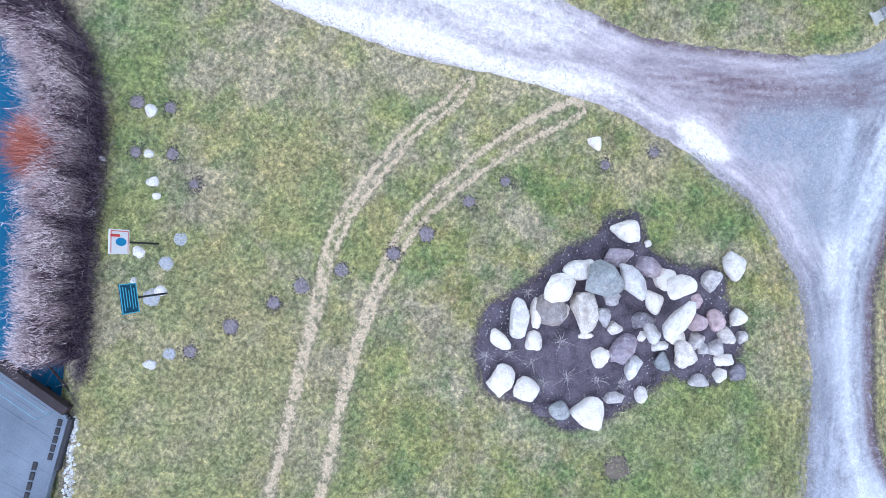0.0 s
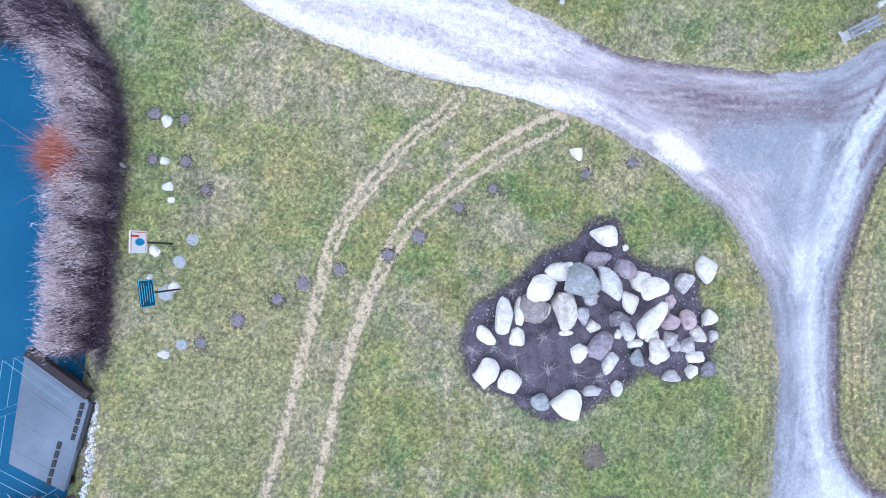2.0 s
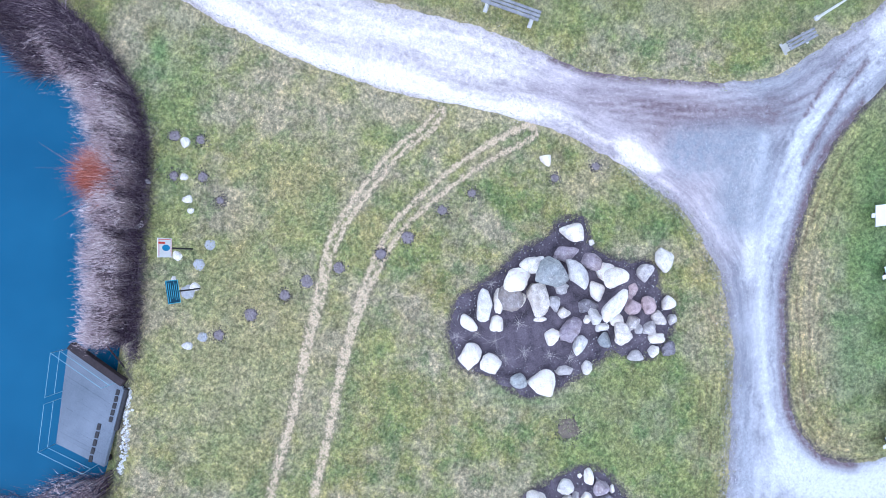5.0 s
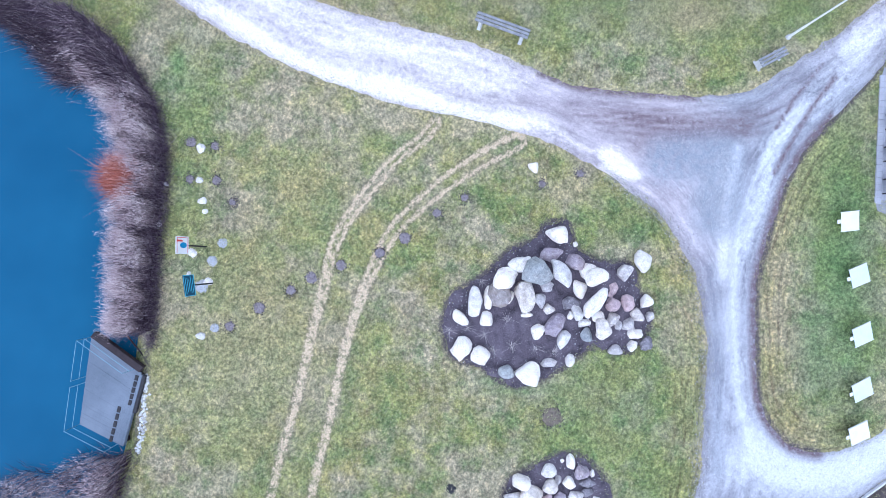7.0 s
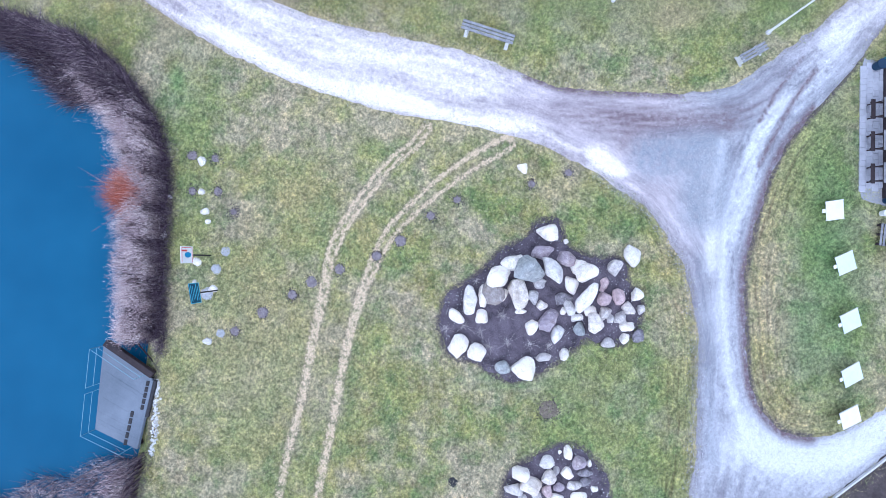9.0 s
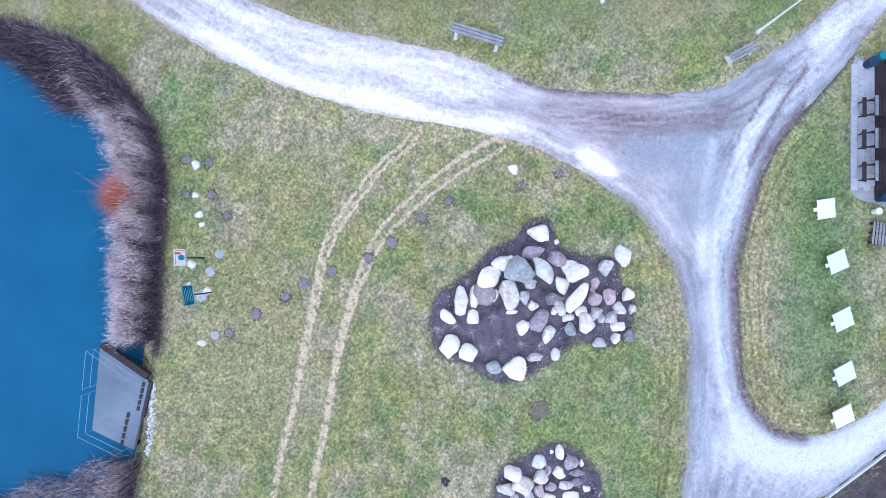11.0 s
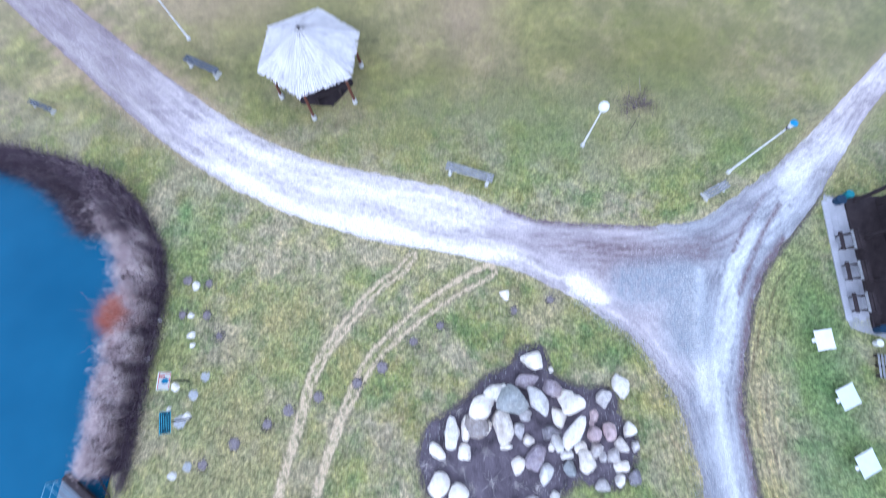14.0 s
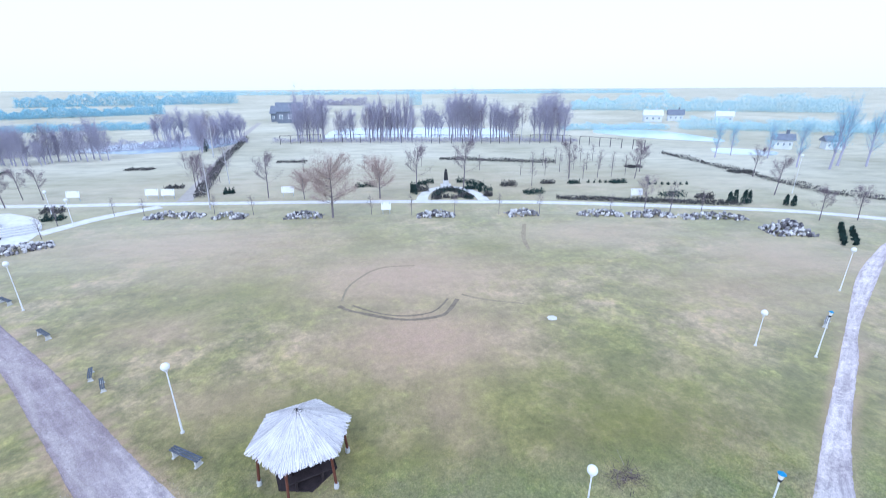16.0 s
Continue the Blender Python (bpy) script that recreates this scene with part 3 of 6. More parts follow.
def soil_edge(x, y):
    """1 where bare soil shows: round the beds, under the reeds' rim, along the island's kerbless edge."""
    e = np.minimum(away(np.vstack([BED_1, BED_1[:1]])[::2], x, y), away(np.vstack([BED_2, BED_2[:1]])[::2], x, y))
    s = np.exp(-(e / 0.16) ** 2)
    s = np.maximum(s, 0.7 * np.exp(-((x - shore(y)) / 0.22) ** 2) * (y < 9))
    s = np.maximum(s, 1.0 * np.exp(-(away(smooth_line(ROAD_EAST[6:19], 0.4), x, y) / 0.16) ** 2))
    return np.maximum(s, 0.25 * np.exp(-(away(ROAD_LINE, x, y) / 0.16) ** 2))


def tufts(x, y):
    """1 on the coarse grass round the rocks, 0 on the mown field beyond the road."""
    return np.clip(1.0 - (y - 6.0) / 5.5, 0, 1) * np.clip(1.5 - np.abs(x - 2) / 25, 0, 1)


def build_ground():
    xs, ys = spacing(-9.5, 15.5, 0.14, 2600), spacing(-9.0, 9.0, 0.14, 2600)
    gx, gy = np.meshgrid(xs, ys)
    gz = ground_height(gx, gy)
    nx, ny = len(xs), len(ys)
    idx = np.arange(nx * ny).reshape(ny, nx)
    quads = np.stack([idx[:-1, :-1], idx[:-1, 1:], idx[1:, 1:], idx[1:, :-1]], -1).reshape(-1, 4)
    me = raw("ground", np.c_[gx.ravel(), gy.ravel(), gz.ravel()].tolist(), quads.tolist(), LAWN, True)
    masks = lawn_masks(gx.ravel(), gy.ravel())
    masks[:, 2] = np.maximum(masks[:, 2], 0.95 * verge(gx.ravel(), gy.ravel()))
    # share of painted haze, rising with distance
    far = me.attributes.new("field_haze", "FLOAT", "POINT")
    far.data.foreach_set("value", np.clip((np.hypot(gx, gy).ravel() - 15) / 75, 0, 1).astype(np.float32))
    tufted = me.attributes.new("tufted", "FLOAT", "POINT")
    tufted.data.foreach_set("value", tufts(gx.ravel(), gy.ravel()).astype(np.float32))
    soiled = me.attributes.new("soiled", "FLOAT", "POINT")
    soiled.data.foreach_set("value", soil_edge(gx.ravel(), gy.ravel()).astype(np.float32))
    lines = me.attributes.new("verge_flow", "FLOAT_VECTOR", "POINT")
    lines.data.foreach_set("vector", verge_flow(gx.ravel(), gy.ravel()).ravel())
    at = me.color_attributes.new("lawn", "FLOAT_COLOR", "POINT")
    at.data.foreach_set("color", np.c_[masks, np.ones(nx * ny)].astype(np.float32).ravel())
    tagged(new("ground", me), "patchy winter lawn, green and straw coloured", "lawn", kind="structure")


def road_wear(x, y, d):
    south, north = away(smooth_line(ROAD_WEST, 0.5), x, y), away(smooth_line(ROAD_NORTH, 0.5), x, y)
    wob = 0.12 * np.sin(1.7 * x + 0.9 * y) + 0.1 * np.sin(0.8 * x - 1.3 * y)
    west = np.clip((6.0 - x) / 3.0, 0, 1)
    pale = 0.42 * west + 1.0 * west * np.exp(-((south - 0.3 + wob) / 0.24) ** 2) + 0.25 * west * np.exp(-((south - 1.35 + wob) / 0.2) ** 2) + 0.3 * west * np.exp(-((north - 0.5 + wob) / 0.16) ** 2)
    pale *= np.clip((x + 8.5) / 4, 0.3, 1)
    right = np.clip((x - 8.8) / 0.8, 0, 1)
    lane = away([(14.2, 7.0), (12.4, 4.9), (11.0, 3.0), (10.15, 1.0), (9.95, -1.5), (9.95, -4.2), (10.5, -6.2), (12, -7.0), (14.2, -6.3), (18, -3.5)], x, y)
    pale += right * (0.05 * np.exp(-(lane / 0.75) ** 4) + 0.5 * np.exp(-((away(smooth_line(ROAD_EAST[5:22], 0.4), x, y) - 0.70 + 1.0 * wob) / 0.34) ** 2) + 0.3 * np.exp(-((lane + 0.5 * wob) / 0.1) ** 2))
    pale += 0.95 * np.exp(-(away([(10.15, 3.3), (9.95, 2.3), (9.72, 1.0), (9.6, -0.6)], x, y) / 0.2) ** 2)
    pale += 0.7 * np.exp(-(away([(10.2, -6.4), (12.5, -6.9), (16, -5.0)], x, y) / 0.9) ** 2)
    pale += 1.7 * np.exp(-(away([(6.28, 2.96), (6.7, 2.58)], x, y) / (0.36 + 0.09 * np.sin(6 * x + 9 * y))) ** 2.5)
    pale += 0.3 * np.exp(-(away([(13.8, 6.6), (20, 12.3), (30, 21), (44, 32)], x, y) / 0.6) ** 2)
    pale -= 0.35 * np.exp(-(away([(4, 4.9), (7, 4.2), (10, 4.6)], x, y) / 0.8) ** 2)
    span = np.clip((x - 3.0) / 2.5, 0, 1) * np.clip((12.6 - x) / 1.2, 0, 1)
    slow = 0.6 + 0.4 * np.sin(1.1 * x + 0.7 * np.sin(2.3 * y))
    dark = 0.30 * span * np.exp(-((north - 0.85) / 0.5) ** 2)
    for off, w, k in ((0.42, 0.05, 0.5), (0.68, 0.07, 0.75), (0.86, 0.05, 0.9), (1.05, 0.06, 0.6), (1.32, 0.05, 0.45)):
        dark += k * span * slow * np.exp(-((north - off + 0.5 * wob) / w) ** 2)
    dark += 1.1 * np.exp(-((north - 0.05) / 0.10) ** 2) * (x > 4) * (x < 9.0)
    inner = away(smooth_line(ROAD_EAST[7:19], 0.3), x, y)
    dark += 1.7 * np.exp(-(inner / 0.17) ** 2) * (x < 13.2) + 0.6 * np.clip((-6.5 - x) / 4, 0, 1) + 0.12 * np.clip((x - 8.8) / 0.6, 0, 1) * np.clip((1.5 - y) / 2, 0, 1)
    dark += 0.55 * np.exp(-(away([(7.2, 3.3), (8.6, 3.6), (10.4, 3.9)], x, y) / 0.45) ** 2) + 1.3 * np.exp(-(away([(11.3, 2.5), (12.0, 3.7), (12.5, 4.5), (13.3, 5.5)], x, y) / 0.07) ** 2) + 0.9 * np.exp(-(away([(11.4, 3.9), (12.0, 4.8), (12.9, 5.9)], x, y) / 0.05) ** 2)
    dark += 0.35 * np.exp(-((south - 0.85 + wob) / 0.06) ** 2) * west * (x > 0) + 0.2 * np.exp(-(d / 0.09) ** 2)
    blue = 1.2 * np.clip(1.35 - away([(8.0, 2.9), (9.6, 3.0), (9.5, 1.2)], x, y) / 0.75, 0, 1) + 0.5 * np.exp(-(away([(9.3, -0.5), (9.35, -6.5)], x, y) / 0.3) ** 2)
    return np.clip(np.c_[pale, dark, blue], 0, 1)


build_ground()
tagged(sheet("road", ROAD, 0.006, GRAVEL, 0.10, 0.028, road_wear), "pale gravel park road with wheel wear", "road", kind="structure")
tagged(sheet("planting_bed", BED_1, 0.008, MULCH, 0.3, 0.05, None, 0.10), "dark bark mulch bed under the boulders", "planting bed", kind="structure")
tagged(sheet("planting_bed", BED_2, 0.008, MULCH, 0.3, 0.05, None, 0.10), "dark bark mulch bed under the smaller boulders", "planting bed", kind="structure")
me = raw("water", [(-400, -300, -0.34), (-6, -300, -0.34), (-6, 14, -0.34), (-400, 14, -0.34)], [(0, 1, 2, 3)], WATER)
tagged(new("water", me), "still blue pond water", "water", kind="structure")

# ---- boulders ----


def rock_mesh(w, d, h, tone, seed, cuts=9, detail=3):
    """A field stone: a lump flattened by a few worn faces."""
    r = random.Random(seed)
    bm = bmesh.new()
    bmesh.ops.create_icosphere(bm, subdivisions=detail, radius=1.0)
    planes = []
    for _ in range(cuts):
        n = Vector((r.gauss(0, 1), r.gauss(0, 1), r.gauss(0, 0.9))).normalized()
        planes.append((n, r.uniform(0.52, 0.84)))
    hard = r.choice((22.0, 34.0, 60.0))
    off = Vector((r.uniform(0, 99), r.uniform(0, 99), r.uniform(0, 99)))
    for v in bm.verts:
        p = v.co.normalized()
        # worn faces that meet in rounded edges
        soft = math.exp(-hard)
        for n, c in planes:
            s = p.dot(n)
            if s > 0.3:
                soft += math.exp(-hard * c / s)
        k = min(1.0, -math.log(soft) / hard)
        k *= 1.12 + 0.13 * noise.noise(p * 1.3 + off) + 0.05 * noise.noise(p * 4 + off) + 0.025 * noise.noise(p * 9 + off)
        v.co = Vector((p.x * k * w * 0.56, p.y * k * d * 0.56, p.z * k * h * 0.58))
    me = mesh_of(bm, "boulder", STONES[tone], True)
    me.set_sharp_from_angle(angle=radians(48))
    return me


TONE_WORDS = {"white": "pale rounded granite boulder", "grey": "grey rounded granite boulder", "blue": "blue-grey weathered boulder", "light": "light grey weathered stone", "pink": "pink granite block",
              "purple": "purple-grey granite boulder", "tan": "tan angular granite boulder", "dark": "dark grey granite stone", "brown": "brown-grey block standing for the shaded face of a white boulder"}
rock_count = [0]


def boulder(x, y, w, d, turn, tone, z=0.0, h=None, on="in the dark mulch bed", group="boulders of the bed", cuts=13, name="boulder", detail=3):
    rock_count[0] += 1
    h = h or 0.72 * min(w, d) + 0.1 * max(w, d)
    ob = new(name, rock_mesh(0.97 * w, 0.97 * d, h, tone, 100 + rock_count[0], cuts, detail))
    ob.matrix_basis = pose(x, y, z + 0.36 * h, rng.uniform(-6, 6), rng.uniform(-6, 6), turn)
    return tagged(ob, TONE_WORDS[tone] + " " + on, "rock", group)


boulder(4.56, 0.65, 0.75, 0.55, 0, 'white')
boulder(7.10, -0.17, 0.52, 0.62, 10, 'white')
boulder(6.53, -0.52, 0.59, 0.51, 0, 'grey')
boulder(3.39, -0.26, 0.84, 0.53, 28, 'light', 0.10)
boulder(3.78, -0.46, 0.98, 0.79, -12, 'blue', 0.45)
boulder(4.27, 0.03, 0.74, 0.43, 5, 'purple', 0.10)
boulder(4.53, -0.51, 0.48, 0.84, 28, 'light', 0.25)
boulder(5.12, -0.19, 0.66, 0.43, -20, 'purple')
boulder(5.42, -0.51, 0.44, 0.55, -28, 'white')
boulder(2.87, -0.69, 0.79, 0.56, 8, 'white', 0.20)
boulder(5.19, -1.03, 0.43, 0.57, 15, 'white')
boulder(5.46, -0.68, 0.66, 0.50, 20, 'white', 0.55, cuts=10)
boulder(5.51, -1.36, 0.44, 0.92, -38, 'light', 0.50, cuts=10)
boulder(2.04, -1.35, 0.60, 0.80, -8, 'light')
boulder(2.46, -1.27, 0.28, 0.75, -8, 'white', cuts=8)
# added block: its brown tone stands for the neighbouring white stone's shadowed face
boulder(2.76, -1.21, 0.58, 0.80, 2, 'brown', cuts=8)
boulder(3.06, -1.23, 0.32, 0.39, -20, 'white')
boulder(3.47, -1.19, 0.62, 0.87, 5, 'tan', 0.10)
boulder(4.00, -1.32, 0.40, 0.47, 0, 'grey')
boulder(4.17, -0.92, 0.48, 0.29, -5, 'grey')
boulder(4.22, -1.62, 0.39, 0.38, 10, 'tan')
boulder(3.59, -1.76, 0.35, 0.21, 0, 'white')
boulder(1.59, -1.84, 0.55, 0.41, -25, 'white')
boulder(2.39, -1.90, 0.47, 0.43, 0, 'white')
boulder(1.59, -2.76, 0.59, 0.65, -15, 'white')
boulder(2.20, -3.04, 0.54, 0.59, 20, 'white')
boulder(2.98, -3.44, 0.49, 0.43, 10, 'blue')
boulder(3.60, -3.51, 0.69, 0.83, 10, 'white')
boulder(4.29, -3.23, 0.49, 0.31, 8, 'grey')
boulder(4.89, -3.15, 0.38, 0.37, 0, 'white')
boulder(3.88, -2.25, 0.46, 0.47, -30, 'white')
boulder(4.38, -2.11, 0.57, 0.74, -30, 'purple')
boulder(4.68, -2.48, 0.42, 0.57, -15, 'light')
boulder(4.91, -1.45, 0.53, 0.38, 5, 'dark')
boulder(4.93, -1.81, 0.24, 0.30, 15, 'white')
boulder(5.10, -1.73, 0.34, 0.60, 10, 'light', 0.15)
boulder(5.35, -2.41, 0.42, 0.47, 0, 'blue')
boulder(5.82, -2.22, 0.52, 0.66, -15, 'tan', 0.05)
boulder(5.75, -1.84, 0.40, 0.29, 10, 'white')
boulder(5.33, -2.03, 0.46, 0.29, 15, 'light')
boulder(6.14, -1.50, 0.44, 0.46, 10, 'pink', 0.10, cuts=9)
boulder(6.58, -1.37, 0.42, 0.52, -4, 'pink', 0.10, cuts=9)
boulder(6.24, -1.00, 0.29, 0.45, -5, 'pink')
boulder(6.15, -1.16, 0.20, 0.24, 0, 'pink')
boulder(6.18, -1.93, 0.44, 0.46, 0, 'grey')
boulder(6.35, -2.09, 0.29, 0.30, 0, 'grey')
boulder(6.65, -2.10, 0.42, 0.48, -10, 'grey')
boulder(6.89, -1.80, 0.33, 0.50, 30, 'tan')
boulder(7.22, -1.40, 0.38, 0.44, -5, 'white')
boulder(7.32, -1.84, 0.28, 0.35, 0, 'grey')
boulder(6.88, -2.39, 0.45, 0.36, 0, 'white')
boulder(7.18, -2.67, 0.44, 0.37, 15, 'dark')
boulder(6.78, -2.73, 0.30, 0.31, 0, 'white')
boulder(6.25, -2.85, 0.41, 0.36, 0, 'grey')
boulder(5.11, 0.33, 0.17, 0.19, 0, 'white')
boulder(3.35, -6.73, 0.61, 0.45, 10, 'white', 0, None, "in the small mulch bed", "boulders of the small bed")
boulder(3.15, -7.18, 0.58, 0.35, -15, 'grey', 0, None, "in the small mulch bed", "boulders of the small bed")
boulder(3.68, -7.09, 0.61, 0.56, 0, 'tan', 0, None, "in the small mulch bed", "boulders of the small bed")
boulder(4.19, -6.41, 0.59, 0.36, 25, 'light', 0, None, "in the small mulch bed", "boulders of the small bed")
boulder(4.86, -6.18, 0.28, 0.45, -8, 'white', 0, None, "in the small mulch bed", "boulders of the small bed")
boulder(5.18, -6.46, 0.48, 0.42, 0, 'purple', 0, None, "in the small mulch bed", "boulders of the small bed")
boulder(4.23, -6.84, 0.48, 0.46, 10, 'tan', 0, None, "in the small mulch bed", "boulders of the small bed")
boulder(4.79, -6.75, 0.44, 0.37, -20, 'white', 0, None, "in the small mulch bed", "boulders of the small bed")
boulder(4.48, -6.69, 0.24, 0.36, 0, 'grey', 0, None, "in the small mulch bed", "boulders of the small bed")
boulder(4.18, -7.27, 0.34, 0.39, 0, 'pink', 0, None, "in the small mulch bed", "boulders of the small bed")
boulder(4.53, -7.16, 0.37, 0.35, 0, 'purple', 0, None, "in the small mulch bed", "boulders of the small bed")
boulder(4.97, -7.12, 0.46, 0.28, 5, 'grey', 0, None, "in the small mulch bed", "boulders of the small bed")
boulder(5.36, -6.79, 0.46, 0.32, 0, 'dark', 0, None, "in the small mulch bed", "boulders of the small bed")
boulder(5.31, -7.08, 0.35, 0.28, 0, 'dark', 0, None, "in the small mulch bed", "boulders of the small bed")
boulder(5.62, -7.28, 0.26, 0.21, -10, 'white', 0, None, "in the small mulch bed", "boulders of the small bed")
boulder(5.09, -7.49, 0.55, 0.36, 0, 'white', 0, None, "in the small mulch bed", "boulders of the small bed")
boulder(4.40, -7.46, 0.46, 0.30, 0, 'white', 0, None, "in the small mulch bed", "boulders of the small bed")
boulder(3.83, -7.41, 0.32, 0.31, -30, 'grey', 0, None, "in the small mulch bed", "boulders of the small bed")
boulder(3.42, -7.52, 0.35, 0.25, 0, 'grey', 0, None, "in the small mulch bed", "boulders of the small bed")
boulder(5.51, -6.53, 0.19, 0.20, 20, 'white', 0, None, "in the small mulch bed", "boulders of the small bed")
boulder(4.63, -6.15, 0.13, 0.13, 0, 'white', 0, None, "in the small mulch bed", "boulders of the small bed")
boulder(4.00, -7.82, 0.52, 0.40, 0, 'grey', 0, None, "in the small mulch bed", "boulders of the small bed")
boulder(4.63, -7.91, 0.46, 0.36, 20, 'purple', 0, None, "in the small mulch bed", "boulders of the small bed")
boulder(5.32, -8.00, 0.46, 0.40, 0, 'white', 0, None, "in the small mulch bed", "boulders of the small bed")
boulder(3.59, -8.00, 0.43, 0.40, 0, 'tan', 0, None, "in the small mulch bed", "boulders of the small bed")
boulder(5.63, -7.69, 0.35, 0.27, 0, 'blue', 0, None, "in the small mulch bed", "boulders of the small bed")
boulder(3.85, 2.69, 0.32, 0.38, 20, "white", 0, None, "alone on the lawn", "stones on the lawn")

# ---- lamps, benches, boards, signs ----


def lamp_post(x, y, h, lean=0.0, head="globe", turn=0.0):
    t = thing("lamp_post", x, y, 0, turn, "white steel lamp post with round opal globe" if head == "globe" else "white lamp post with blue lantern head", "street lamp", "lamp posts along the park roads")
    bm = bmesh.new()
    rod(bm, (0, 0, 0), (0, 0, 0.7), 0.042, 0.038, 12)
    rod(bm, (0, 0, 0.7), (0, 0, h - 0.12), 0.030, 0.024, 12)
    part("pole", bm, WHITE_PAINT, t)
    bm = bmesh.new()
    rod(bm, (0, 0, 0), (0, 0, 0.06), 0.085, 0.075, 12)
    part("base", bm, CONCRETE, t)
    bm = bmesh.new()
    rod(bm, (0, 0, h - 0.14), (0, 0, h - 0.04), 0.05, 0.07, 12)
    part("collar", bm, BLACK if head != "globe" else WHITE_PAINT, t)
    bm = bmesh.new()
    if head == "globe":
        bmesh.ops.create_uvsphere(bm, u_segments=20, v_segments=12, radius=0.165, matrix=pose(0, 0, h + 0.10))
        part("globe", bm, GLOBE, t, "opal white globe", True)
    else:
        rod(bm, (0, 0, h - 0.04), (0, 0, h + 0.14), 0.06, 0.085, 12)
        part("lantern", bm, GLOBE, t, "opal lantern glass")
        bm = bmesh.new()
        rod(bm, (0, 0, h + 0.14), (0, 0, h + 0.2), 0.115, 0.04, 12)
        part("cap", bm, BLUE_PAINT, t, "blue lantern cap")
    return t


# darker copy of the bench wood: the slats' shaded side put into the colour
SHADED_WOOD = mottled("shaded_bench_wood", (0.06, 0.07, 0.095), (0.13, 0.145, 0.18), 5.0, 0.8, 0.006)


def make_bench(length=1.95):
    t = thing("bench", 0, 0, 0, 0, "weathered grey wooden bench on pale concrete legs", "bench", "benches along the park roads")
    for i, y in enumerate((-0.125, 0.0, 0.125)):
        part("slat", box(bmesh.new(), (length, 0.092, 0.055), (0, y, 0.455 + 0.004 * i), (0, 0, 0), 0.008), WOOD, t)
    for x in (-length / 2 + 0.2, length / 2 - 0.2):
        bm = bmesh.new()
        box(bm, (0.10, 0.32, 0.43), (x, 0, 0.213), (0, 0, 0), 0.012)
        leg = part("leg", bm, CONCRETE, t, "pale concrete leg")
        part("foot", box(bmesh.new(), (0.14, 0.44, 0.06), (x, 0, 0.03), (0, 0, 0), 0.01), CONCRETE, leg)
    return t


def make_board(x, y, w, d, turn, tilt, paint):
    """An information board: a slanted panel with a rim on two posts, a small tab at one side."""
    t = thing("info_board", x, y, 0, turn, "white slanted information board on short dark posts", "info board", "information boards on the lawn")
    high = 0.26
    rise = d / 2 * math.sin(radians(tilt))
    panel = part("panel", box(bmesh.new(), (w, d, 0.022), (0, 0, high), (tilt, 0, 0), 0.005), paint, t, "blank pale panel")
    for k in (-1, 1):
        part("rim", box(bmesh.new(), (w + 0.02, 0.022, 0.034), (0, k * d / 2 * math.cos(radians(tilt)), high + k * rise), (tilt, 0, 0), 0.004), WHITE_PAINT, panel)
        part("post", box(bmesh.new(), (0.07, 0.07, high - 0.02), (0.06 + k * 0.13, 0, (high - 0.02) / 2), (0, 0, 0), 0.006), DARK_WOOD, t, "short dark timber post")
    part("tab", box(bmesh.new(), (0.10, 0.12, 0.02), (-w / 2 - 0.05, 0.02, high - 0.012), (tilt, 0, 0), 0.003), WHITE_PAINT, t, "small white tab beside the panel")
    return t


bench = make_bench()
bench.matrix_basis = pose(2.9, 6.9, 0, 0, 0, -20) @ Matrix.Scale(0.86, 4)
for x, y, a, k in ((11.15, 6.0, 27, 0.6), (-7.0, 11.75, -28, 0.9), (-13.0, 16.6, -55, 0.62), (-14.1, 17.5, -60, 0.62), (-19.2, 21.6, -35, 0.8), (-24.9, 26.2, -30, 0.8), (-12.9, 10.3, -25, 0.62), (26.0, 18.9, 40, 0.75)):
    seat = copy_thing(bench, pose(x, y, 0, 0, 0, a) @ (Matrix.Scale(k, 4) if y > 6.5 else Matrix.Diagonal((0.54, 0.95, 0.75, 1))))
    if x < 5:
        tagged(seat, "wooden bench on pale legs, its shade put into dark blue-grey slats", "bench", "benches along the park roads")
        for piece in seat.children:
            if piece.name.startswith("slat"):
                piece.data = piece.data.copy()
                piece.data.materials[0] = SHADED_WOOD
for x, y, w, d, turn, tilt, paint in ((13.38, 0.99, 0.55, 0.58, 6, 8, WHITE_PAINT), (13.62, -0.65, 0.58, 0.60, 22, 12, PALE_BLUE), (13.66, -2.42, 0.60, 0.62, 24, 15, PALE_BLUE), (13.6, -4.06, 0.62, 0.62, 26, 16, PALE_BLUE), (13.46, -5.34, 0.62, 0.62, 24, 16, WHITE_PAINT)):
    make_board(x, y, w, d, turn, tilt, paint)
for x, y, h, head in ((-7.87, 13.28, 3.1, "globe"), (6.97, 7.98, 2.2, "globe"), (11.85, 6.75, 2.9, "lantern"), (20.2, 17.2, 1.9, "globe"), (22.5, 15.9, 2.5, "lantern"), (-23.0, 25.1, 3.1, "globe"), (31.0, 23.0, 2.9, "globe")):
    lamp_post(x, y, h, 0, head)


SIGN_CYAN = mottled("sign_cyan", (0.10, 0.42, 0.58), (0.16, 0.52, 0.68), 4.0, 0.4, 0)
SIGN_BLUE = mottled("sign_blue", (0.012, 0.055, 0.10), (0.02, 0.08, 0.14), 4.0, 0.4, 0)


